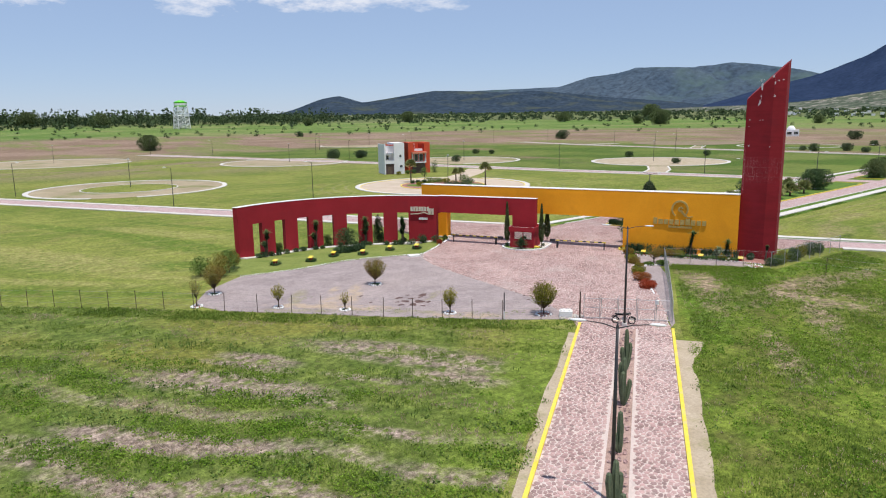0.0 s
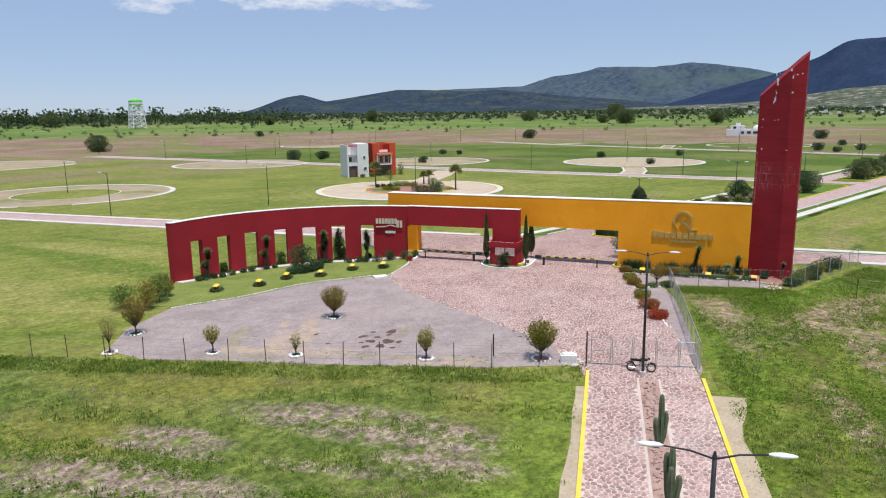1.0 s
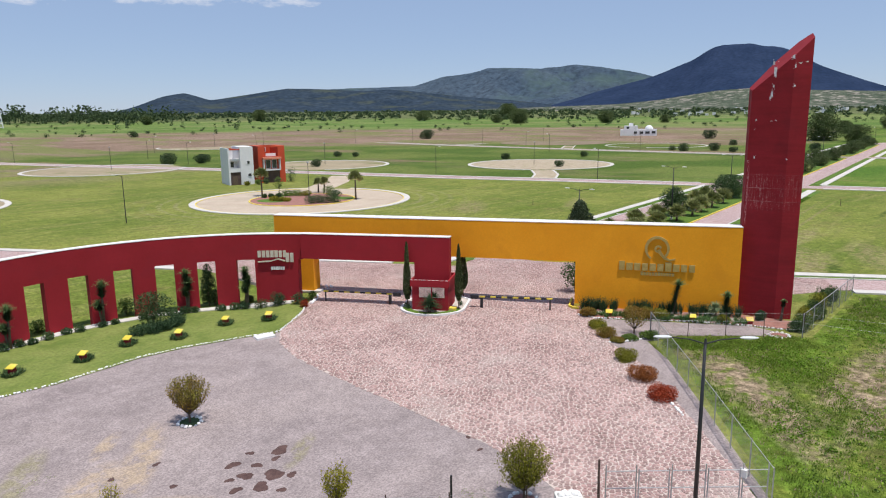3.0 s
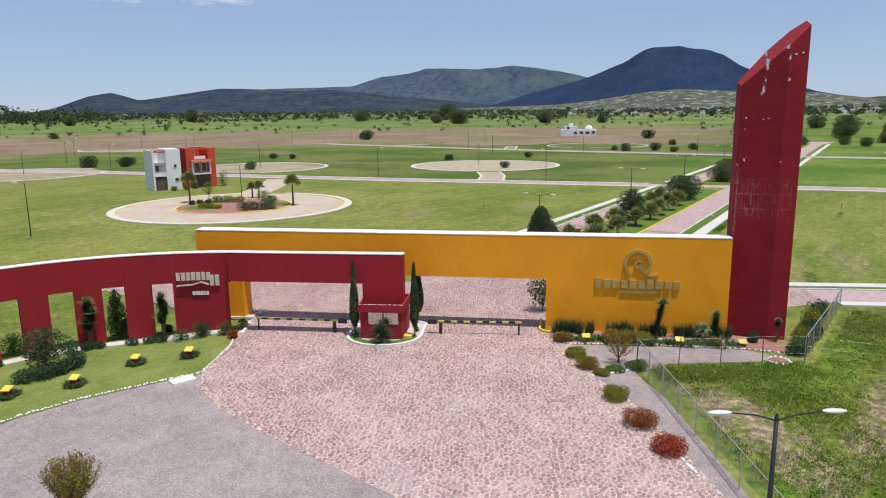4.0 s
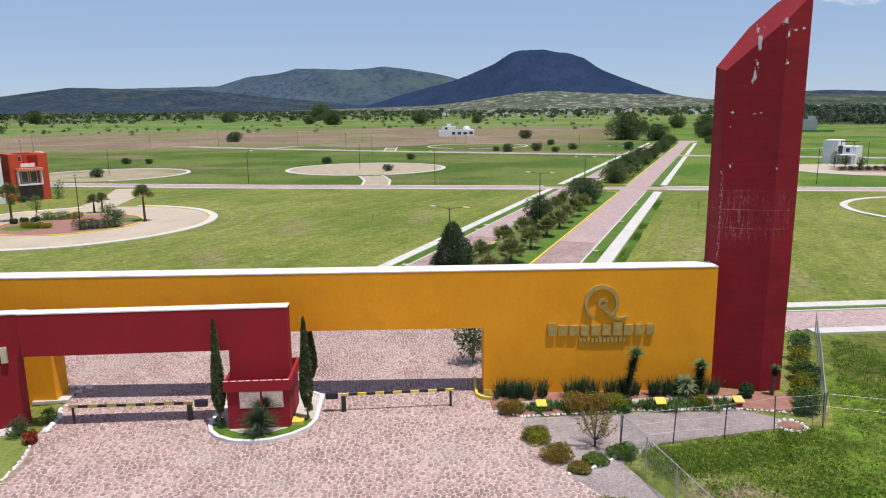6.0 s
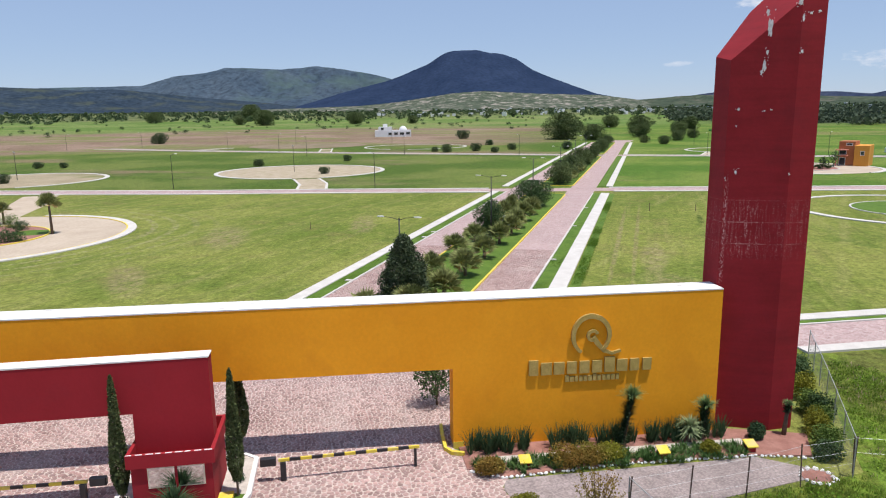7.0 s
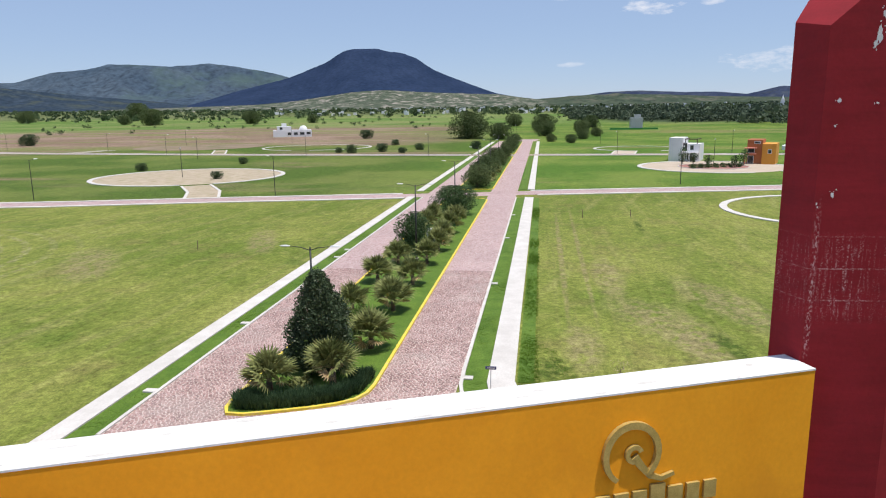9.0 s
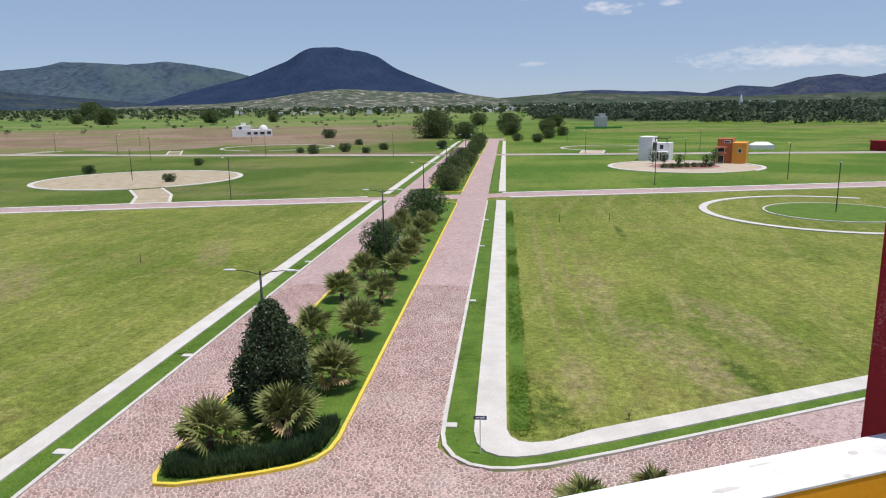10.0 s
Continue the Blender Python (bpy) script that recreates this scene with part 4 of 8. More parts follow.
structure("lane", MB().prism(arc_pts(384, 214, 31, 0, 352, 44), -0.4, 0.035), M["fallow"], "bare brown turning circle", "lane")
for p, q in (((324.6, 176), (352, 188)), ((334, 250), (358, 245))):
    structure("lane", MB().ribbon([p, q], -2.6, 2.6, -0.4, 0.03), M["worn"], "worn lane to a far turning circle", "lane")
    for o in (-2.9, 2.3):
        structure("kerb", MB().ribbon([p, q], o, o + 0.6, -0.4, 0.12), M["concrete"], "pale kerb of a far lane", "kerb")
structure("lane", MB().ribbon([(314.5, 18), (332, 15)], -4.0, 4.0, -0.4, 0.03), M["tan"], "tan lane to a far grassy circle", "lane")
for o in (-4.3, 3.7):
    structure("kerb", MB().ribbon([(314.5, 18), (332, 15)], o, o + 0.6, -0.4, 0.12), M["concrete"], "pale kerb of a far lane", "kerb")

# ---- entrance walls ----
# ochre wall: leg, beam and long panel in one slab
ochre = thing("entrance_wall", "tall ochre rendered entrance wall with a wide gateway and white top", "wall")
T, H = 1.4, 7.55


def slab(mb, frame_pt, s0, s1, z0, z1, thick):
    mb.prism([frame_pt(s0, 0), frame_pt(s1, 0), frame_pt(s1, -thick), frame_pt(s0, -thick)], z0, z1)


mb = MB()
slab(mb, wall_pt, 0, 3.95, -0.5, 4.15, T)
slab(mb, wall_pt, 0, 42.6, 4.15, H, T)
slab(mb, wall_pt, 29.05, 42.6, -0.5, 4.15, T)
part("wall", mb, M["yellow"], ochre)
mb = MB()
slab(mb, lambda s, o: wall_pt(s, o + 0.02), -0.02, 42.6, H, H + 0.06, T + 0.04)
part("coping", mb, M["white"], ochre, "white painted coping")
mb = MB()
for s in (29.05,):
    mb.prism([wall_pt(s - 0.01, 0.02), wall_pt(s + 0.5, 0.02), wall_pt(s + 0.5, -0.2), wall_pt(s - 0.01, -0.2)], 0.0, 0.35)
mb.ribbon([wall_pt(28.75, -2.4), wall_pt(28.7, -1.2), wall_pt(28.7, 0.2), wall_pt(28.95, 0.6), wall_pt(29.5, 0.8)], -0.16, 0.0, 0.0, 0.24)
part("kerb_guard", mb, M["yellow_paint"], ochre, "yellow painted wall foot")

rng = random.Random(41)
for i in range(26):
    s, o = 6 + 36.0 * i / 26 + rng.uniform(-0.5, 0.5), -rng.choice((0.12, 0.2, 0.5, 0.9, 1.2)) + rng.uniform(-0.08, 0.08)
    a, b = rng.uniform(0.12, 0.5), rng.uniform(0.04, 0.11)
    ring = [(s + a * rng.uniform(0.55, 1) * math.cos(2 * math.pi * k / 12), o + b * rng.uniform(0.55, 1) * math.sin(2 * math.pi * k / 12)) for k in range(12)]
    part("scuff", MB().prism([wall_pt(p, q) for p, q in ring], H + 0.05, H + 0.065), M["concrete"], ochre, "grey scuff on the white coping")

# red wall: an arc with seven openings, then a straight portal
red = thing("entrance_wall", "curved dark red rendered wall with seven tall openings and a gate beam", "wall")
RH, RT = 6.34, 0.75
OPEN = [(105.3, 100.9), (95.4, 90.95), (85.7, 81.1), (75.4, 71.05), (65.7, 61.1), (55.6, 51.05), (45.7, 40.95)]


def arc_block(mb, a0, a1, z0, z1, r0=ARC_R, r1=ARC_R + RT):
    n = max(2, int(abs(a0 - a1) / 1.5))
    mb.prism(arc_pts(ARC_C.x, ARC_C.y, r0, a0, a1, n) + arc_pts(ARC_C.x, ARC_C.y, r1, a1, a0, n), z0, z1)


edges = [112.3] + [a for o in OPEN for a in o] + [29.4]
mb = MB()
for a0, a1 in zip(edges[0::2], edges[1::2]):
    arc_block(mb, a0, a1, -0.95, 3.98)
arc_block(mb, 112.3, 28.3, 3.98, RH)
slab(mb, portal_pt, 0, 13.85, 4.2, RH + 0.13, RT)
slab(mb, portal_pt, 10.67, 13.85, 2.1, 4.2, RT)
part("wall", mb, M["red"], red)
mb = MB()
arc_block(mb, 112.4, 28.0, RH, RH + 0.06, ARC_R - 0.02, ARC_R + RT + 0.02)
slab(mb, lambda s, o: portal_pt(s, o + 0.02), 0, 13.88, RH + 0.13, RH + 0.19, RT + 0.04)
part("coping", mb, M["white"], red, "white painted coping")
mb = MB()
n = 56
inner, outer = arc_pts(ARC_C.x, ARC_C.y, ARC_R - 1.0, 112.6, 31, n), arc_pts(ARC_C.x, ARC_C.y, ARC_R - 0.01, 31, 112.6, n)
mb.prism(inner + outer, -0.95, [0.12 - sunk(112.6 - 81.6 * i / n) for i in range(n + 1)] + [0.12 - sunk(31 + 81.6 * i / n) for i in range(n + 1)])
part("planter", mb, M["concrete"], red, "low pale planter edge")

# tower: a six-sided shaft cut off steeply
SHAFT = [(84.9, 38.25), (83.4, 37.7), (83.55, 34.75), (84.15, 33.6), (86.0, 34.1), (86.8, 35.2), (86.6, 36.6)]


def cut(x, y):
    """Height of the slanting top over a point."""
    return 18.52 + 0.5 * (x - 83.1) - 0.87 * (y - 37.6)


tower = thing("tower", "tall dark red tower with a slanting top and peeling paint", "tower")
part("shaft", MB().prism(SHAFT, -0.5, [cut(x, y) for x, y in SHAFT]), M["tower_red"], tower)


def flake(face, u, z, size, seed, mat, name, label):
    """A ragged patch of bare plaster on a side of the tower; u from 0 to 1 along the side."""
    a, b = Vector(SHAFT[face]), Vector(SHAFT[face + 1])
    d = (b - a).normalized()
    out = Vector((d.y, -d.x))
    if out.dot(a + b - Vector((169.6, 72))) < 0:
        out = -out
    rng = random.Random(seed)
    mb = MB()
    spots = [(0.0, 0.0, size[0], size[1])]
    for k in range(5 if size[1] > 0.1 else 2):
        spots.append((rng.uniform(-1.5, 1.5) * size[0], rng.uniform(-1.5, 1.5) * size[1], rng.uniform(0.015, 0.035), rng.uniform(0.015, 0.05)))
    p = a + (b - a) * u
    for ox, oz, rx, rz in spots:
        n = 21 if rx > 0.04 else 8
        ring = []
        for k in range(n):
            t = 2 * math.pi * k / n
            q = rng.uniform(0.5, 1.0)
            ring.append((ox + rx * q * math.cos(t), oz + rz * q * math.sin(t)))
        v = [(p.x + d.x * x + out.x * 0.006, p.y + d.y * x + out.y * 0.006, z + y) for x, y in ring]
        mb.add(v, [tuple(range(n))])
    part(name, mb, mat, tower, label)


for i, (face, u, z, sx, sz) in enumerate([(1, 0.55, 20.0, 0.13, 0.55), (1, 0.53, 18.9, 0.08, 0.16), (1, 0.50, 18.3, 0.12, 0.32), (1, 0.47, 18.0, 0.07, 0.14), (1, 0.96, 21.1, 0.13, 0.18), (2, 0.05, 20.4, 0.07, 0.2),
                                         (2, 0.35, 20.6, 0.1, 0.07), (2, 0.7, 20.7, 0.12, 0.07), (2, 0.1, 18.9, 0.09, 0.11), (1, 0.16, 16.3, 0.08, 0.1), (1, 0.14, 15.5, 0.04, 0.05), (1, 0.18, 13.3, 0.07, 0.12),
                                         (1, 0.55, 16.2, 0.06, 0.04), (1, 0.66, 16.25, 0.07, 0.03), (2, 0.0, 13.2, 0.05, 0.05), (1, 0.02, 13.0, 0.03, 0.07), (1, 0.5, 20.7, 0.1, 0.2)]):
    flake(face, u, z, (sx, sz), i, M["flake"], "flake", "flake of bare plaster")

# signs: plain raised shapes on the walls
def raised(mb, at, pts, width, depth):
    """A flat band along pts (u, z) on a wall frame at(u, out)."""
    n = len(pts)
    v, f = [], []
    for i, (u, z) in enumerate(pts):
        u0, z0 = pts[max(i - 1, 0)]
        u1, z1 = pts[min(i + 1, n - 1)]
        d = Vector((u1 - u0, z1 - z0)).normalized()
        w = width(i / (n - 1)) if callable(width) else width
        for k in (-1, 1):
            x, y = at(u - d.y * w / 2 * k, depth)
            v.append((x, y, z + d.x * w / 2 * k))
        for k in (1, -1):
            x, y = at(u - d.y * w / 2 * k, 0.02)
            v.append((x, y, z + d.x * w / 2 * k))
    for i in range(n - 1):
        for k in range(4):
            f.append((4 * i + k, 4 * i + 4 + k, 4 * i + 4 + (k + 1) % 4, 4 * i + (k + 1) % 4))
    f += [(0, 1, 2, 3), (4 * n - 1, 4 * n - 2, 4 * n - 3, 4 * n - 4)]
    mb.add(v, f)


sign = thing("wall_sign", "raised bronze emblem and letter-like bars on the ochre wall", "sign")
cu, cz = 35.85, 5.55
loop = [(cu + 0.95 * math.cos(radians(a)) * (0.92 if 90 < a < 270 else 1.0), cz + 0.98 * math.sin(radians(a))) for a in range(-50, 250, 12)]
mb = MB()
raised(mb, wall_pt, loop, lambda t: 0.15 + 0.09 * math.sin(math.pi * t), 0.16)
part("emblem_ring", mb, M["brass"], sign)
mb = MB()
raised(mb, wall_pt, [(cu + 0.12 + 0.24 * math.cos(radians(a)), cz - 0.02 + 0.24 * math.sin(radians(a))) for a in range(20, 300, 14)], 0.15, 0.14)
raised(mb, wall_pt, [(cu + 0.12, cz - 0.1), (cu + 0.38, cz - 0.45), (cu + 0.68, cz - 0.8), (cu + 1.1, cz - 0.97), (cu + 1.55, cz - 0.84)], lambda t: 0.28 - 0.16 * t, 0.14)
part("emblem_tail", mb, M["brass"], sign)


def bar_row(root, at, u0, u1, z0, h, n, mat, seed, depth):
    """A row of plain raised bars in place of letters."""
    rng = random.Random(seed)
    step = (u1 - u0) / n
    for i in range(n):
        u = u0 + step * (i + 0.5)
        hh = h * (1.25 if i in (0, 6) and n > 8 else 1.0)
        w = step * rng.uniform(0.7, 0.86)
        mb = MB()
        raised(mb, at, [(u, z0), (u, z0 + hh)], w, depth)
        part("bar", mb, mat, root)


bar_row(sign, wall_pt, 32.7, 39.1, 3.62, 0.62, 10, M["brass"], 1, 0.12)
bar_row(sign, wall_pt, 34.6, 37.4, 3.2, 0.27, 12, M["brass"], 2, 0.09)


def arc_at(u, out):
    """On the curved wall, u metres to the right of the sign's middle."""
    a = radians(35.2) - u / ARC_R
    return (ARC_C.x + (ARC_R - out) * math.cos(a), ARC_C.y + (ARC_R - out) * math.sin(a))


sign = thing("wall_sign", "raised silver letter-like bars and stroke on the curved red wall", "sign")
bar_row(sign, arc_at, -1.75, 1.0, 4.2, 0.62, 7, M["silver"], 3, 0.13)
bar_row(sign, arc_at, 0.85, 1.7, 3.75, 0.85, 2, M["silver"], 4, 0.14)
bar_row(sign, arc_at, -0.55, 0.75, 3.0, 0.3, 6, M["white"], 5, 0.1)
mb = MB()
raised(mb, arc_at, [(-1.7, 3.78), (-0.5, 3.84), (0.2, 4.05), (0.8, 3.85)], 0.1, 0.2)
part("stroke", mb, M["silver"], sign)

# gatehouse under the red pier
gate_rz = math.degrees(math.atan2(RED_W.y, RED_W.x))
booth = thing("gatehouse", "small dark red gatehouse with a parapet and wide window", "gatehouse")


def booth_pt(s, o):
    return red_pt(s, o + 1.07)


mb = MB()
slab(mb, lambda s, o: booth_pt(s, o + 0.45), 10.64, 13.86, -0.3, 2.25, 3.2)
part("body", mb, M["red"], booth)
# parapet walls round a sunken roof
mb = MB()
slab(mb, lambda s, o: booth_pt(s, o + 0.58), 10.5, 14.0, 2.25, 2.84, 0.16)
slab(mb, lambda s, o: booth_pt(s, o - 2.72), 10.5, 14.0, 2.25, 2.84, 0.16)
for s0 in (10.5, 13.84):
    slab(mb, lambda s, o: booth_pt(s, o + 0.42), s0, s0 + 0.16, 2.25, 2.84, 3.14)
part("parapet", mb, M["red"], booth)
mb = MB()
for k in range(9):
    slab(mb, lambda s, o: booth_pt(s, o + 0.57), 10.52 + 0.386 * k, 10.52 + 0.386 * (k + 0.6 + 0.1 * (k % 3)), 2.84, 2.855, 0.07)
part("worn_edge", mb, M["flake"], booth, "worn pale edge of the parapet")
M["mirror"] = material("reflecting_pane", (0.62, 0.62, 0.62), (0.68, 0.68, 0.68), 1, 0.06, 4, 0.0, metal=1.0, spread=0.03)
win = part("window", MB().prism([booth_pt(11.28, 0.47), booth_pt(13.55, 0.47), booth_pt(13.55, 0.40), booth_pt(11.28, 0.40)], 1.28, 2.2), M["silver"], booth, "wide window in a pale frame")
for a, b in ((11.33, 12.36), (12.47, 13.5)):
    part("pane", MB().prism([booth_pt(a, 0.485), booth_pt(b, 0.485), booth_pt(b, 0.45), booth_pt(a, 0.45)], 1.33, 2.15), M["mirror"], win, "reflecting pane")
part("mullion", MB().prism([booth_pt(12.36, 0.49), booth_pt(12.47, 0.49), booth_pt(12.47, 0.45), booth_pt(12.36, 0.45)], 1.28, 2.2), M["red"], win, "red mullion")
mb = MB()
slab(mb, lambda s, o: booth_pt(s, o + 0.3), 13.9, 14.5, 0.0, 0.35, 0.7)
part("step", mb, M["yellow_paint"], booth, "yellow and black step")
ISLE = [red_pt(9.6, 0.9), red_pt(9.8, 1.6), red_pt(10.3, 2.25), red_pt(11.1, 2.75), red_pt(12.1, 2.95), red_pt(13.1, 2.8), red_pt(14.0, 2.3), red_pt(14.7, 1.6), red_pt(15.0, 0.7), red_pt(15.0, -2.5), red_pt(14.2, -3.2), red_pt(10.2, -3.0), red_pt(9.6, -1.5)]
structure("island", MB().prism(ISLE, -0.3, 0.14), M["pebble"], "pebbled island round the gatehouse", "island")
structure("lawn", MB().ribbon(ISLE[:9], 0.0, 0.7, -0.2, 0.16), M["lawn"], "grass rim of the gatehouse island", "lawn")
structure("kerb", MB().ribbon(ISLE, -0.22, 0.0, -0.3, 0.2, closed=True), M["white"], "white painted kerb of the gatehouse island", "kerb")


# barriers
def barrier(p0, p1, label):
    """Box at p1, striped arm to a forked rest at p0."""
    a, b = Vector(p0), Vector(p1)
    d, length = (b - a).normalized(), (b - a).length
    rz = math.degrees(math.atan2(d.y, d.x))
    root = thing("barrier", label, "barrier", (a.x, a.y, 0.03), rz, "gate barriers")
    part("post", MB().tube([(0, 0, 0), (0, 0, 0.95)], 0.07, 8), M["black_metal"], root)
    part("post", MB().box((length - 1.0, 0, 0.45), (0.25, 0.25, 0.9), bevel=0.03), M["black_metal"], root)
    part("counterweight", MB().box((length - 0.35, 0, 0.98), (0.7, 0.28, 0.34), bevel=0.05), M["black_metal"], root)
    n = 13
    for i in range(n):
        x0, x1 = -0.2 + (length - 0.6) * i / n, -0.2 + (length - 0.6) * (i + 1) / n
        part("stripe", MB().box(((x0 + x1) / 2, 0, 1.0), (x1 - x0, 0.1, 0.13)), M["black_metal"] if i % 2 else M["yellow_paint"], root)


barrier((66.1, 69.7), (69.1, 63.1), "black and yellow striped road barrier, lowered")
barrier((75.3, 51.2), (72.15, 57.5), "black and yellow striped road barrier, lowered")

# ---- plants ----
def leaf_quads(c, size, rng, flat=0.35, aspect=0.55, out=None):
    """One small leaf at each of the centres c, turned at random."""
    n = len(c)
    d = rng.normal(size=(n, 3))
    d[:, 2] *= flat + 0.4
    if out is not None:
        d += out * 1.1
    d /= np.linalg.norm(d, axis=1)[:, None] + 1e-9
    s = np.cross(d, rng.normal(size=(n, 3)))
    s /= np.linalg.norm(s, axis=1)[:, None] + 1e-9
    k = size * rng.uniform(0.6, 1.35, (n, 1))
    a, b = d * k, s * k * aspect
    return np.stack([c - a * 0.5, c + b * 0.5, c + a * 0.5, c - b * 0.5], 1)


def clumps(centres, radii, n, rng, shell=0.55):
    """n points in the outer part of ellipsoids, shared out by size."""
    centres, radii = np.array(centres, float), np.array(radii, float)
    w = radii.prod(axis=1) ** (2 / 3)
    pick = rng.choice(len(centres), n, p=w / w.sum())
    d = rng.normal(size=(n, 3))
    d /= np.linalg.norm(d, axis=1)[:, None]
    r = shell + (1.05 - shell) * rng.random((n, 1)) ** 0.6
    return centres[pick] + d * r * radii[pick], d


def crown_mesh(shape, base, h, r, n, leaf, seed, count=16, aspect=0.55):
    """Leaves of a crown from height base to h. shape: round, vase, cone or column."""
    rng = np.random.default_rng(seed)
    cs, rs = [], []
    for i in range(count):
        u = (i + 0.5) / count
        ang, rad = 2.4 * i + rng.uniform(-0.5, 0.5), rng.uniform(0.35, 0.95)
        prof = {"round": math.sqrt(max(0.05, 1 - (2 * u - 1) ** 2)), "vase": 0.2 + 0.9 * math.sin(math.pi * min(1, u * 0.82)), "cone": (1.05 * (1 - u) ** 0.75 + 0.08) * min(1, 0.72 + 1.9 * u), "column": 0.35 + 0.65 * math.sin(math.pi * min(1, u * 0.9 + 0.12)) ** 0.6}[shape]
        k = r * prof
        size = max(0.34 * r, 0.62 * k) * rng.uniform(0.75, 1.15)
        cs.append((k * rad * 0.75 * math.cos(ang), k * rad * 0.75 * math.sin(ang), base + (h - base) * u))
        rs.append((size, size, size * (0.75 if shape != "column" else 1.4)))
    c, d = clumps(cs, rs, n, rng)
    c[:, 2] = np.clip(c[:, 2], base * 0.85, h * 1.04)
    return MB().quads(leaf_quads(c, leaf, rng, out=d * 0.4, aspect=aspect)), cs


def tree(name, label, category, shape, h, base, r, mat, n, leaf, seed, trunk=0.09, at=(0, 0, 0), group="", count=16):
    root = thing(name, label, category, at, group=group)
    mb, cs = crown_mesh(shape, base, h, r, n, leaf, seed, count)
    rng = random.Random(seed)
    tk = MB().tube([(0, 0, -0.2), (rng.uniform(-0.05, 0.05), rng.uniform(-0.05, 0.05), base * 0.6), (rng.uniform(-0.1, 0.1), rng.uniform(-0.1, 0.1), base + (h - base) * 0.45)], [trunk * 1.2, trunk, trunk * 0.45], 7)
    for c in cs[1::2]:
        z0 = min(base * 0.7 + 0.1 * rng.random(), c[2] * 0.7)
        tk.tube([(0, 0, z0), (c[0] * 0.4, c[1] * 0.4, (z0 + c[2]) / 2), c], [trunk * 0.5, trunk * 0.33, trunk * 0.15], 4)
    part("trunk", tk, M["bark"], root, smooth=True)
    part("crown", mb, mat, root)
    return root


def bush(name, label, r, h, mat, n, leaf, seed, at, group="", category="bush"):
    rng = np.random.default_rng(seed)
    cs = [(r * 0.55 * math.cos(2.4 * i) * rng.uniform(0.3, 1), r * 0.55 * math.sin(2.4 * i) * rng.uniform(0.3, 1), h * rng.uniform(0.3, 0.6)) for i in range(9)]
    c, d = clumps(cs, [(r * 0.5, r * 0.5, h * 0.45)] * 9, n, rng)
    c[:, 2] = np.abs(c[:, 2])
    root = thing(name, label, category, at, group=group)
    st = MB()
    for q in cs[:6]:
        st.tube([(0, 0, -0.1), (q[0] * 0.6, q[1] * 0.6, q[2])], [0.03, 0.012], 4)
    part("stem", st, M["bark"], root)
    part("leaves", MB().quads(leaf_quads(c, leaf, rng, out=d * 0.3)), mat, root)
    return root


def blades(mb, c, n, length, width, rng, lean=0.6, up=0.55):
    """A tuft of pointed blades rising from c."""
    ang = rng.uniform(0, 2 * math.pi, n)
    ln = length * rng.uniform(0.6, 1.1, n)
    tilt = rng.uniform(0.05, lean, n)
    dirs = np.stack([np.cos(ang) * np.sin(tilt), np.sin(ang) * np.sin(tilt), np.cos(tilt)], 1)
    side = np.stack([-np.sin(ang), np.cos(ang), np.zeros(n)], 1)
    root = np.array(c)[None] + np.stack([np.cos(ang), np.sin(ang), np.zeros(n)], 1) * length * 0.08
    mid = root + dirs * ln[:, None] * 0.55
    tip = root + dirs * ln[:, None] + np.stack([np.cos(ang), np.sin(ang), -0.3 * np.ones(n)], 1) * (ln * tilt * 0.25)[:, None]
    w = side * width
    mb.quads(np.stack([root - w * 0.5, root + w * 0.5, mid + w * 0.5, mid - w * 0.5], 1))
    mb.quads(np.stack([mid - w * 0.5, mid + w * 0.5, tip + w * 0.06, tip - w * 0.06], 1))


def fan_frond(seed):
    """One fan leaf along +x: a stalk and a half disc of pleated segments with drooping tips."""
    rng = np.random.default_rng(seed)
    mb = MB()
    stalk = 0.62
    mb.tube([(0, 0, 0), (stalk * 0.5, 0, 0.06), (stalk, 0, 0.0)], [0.025, 0.02, 0.015], 4)
    k = 17
    for i in range(k):
        a = radians(-105 + 210 * i / (k - 1))
        ln = 0.84 * (0.75 + 0.25 * math.cos(a)) * rng.uniform(0.92, 1.08)
        d = Vector((math.cos(a), math.sin(a), 0))
        s = Vector((-math.sin(a), math.cos(a), 0))
        p0, p1, p2 = Vector((stalk, 0, 0)), Vector((stalk, 0, 0.05)) + d * ln * 0.55, Vector((stalk, 0, -0.08 * rng.uniform(0.3, 1.6))) + d * ln
        w = ln * 0.075
        mb.add([p0, p1 - s * w + Vector((0, 0, 0.02)), p1 + s * w - Vector((0, 0, 0.02)), p2], [(0, 1, 2), (1, 3, 2)])
    return mb


FROND = [fan_frond(k) for k in range(3)]


def mesh_of(name, mb, mat):
    mesh = bpy.data.meshes.new(name)
    mesh.from_pydata(mb.v, [], mb.f)
    mesh.materials.append(mat)
    return mesh


FROND_MESH = [mesh_of("frond", f, M["palm"]) for f in FROND]
DRY_MESH = mesh_of("frond", FROND[0], M["palm_dry"])


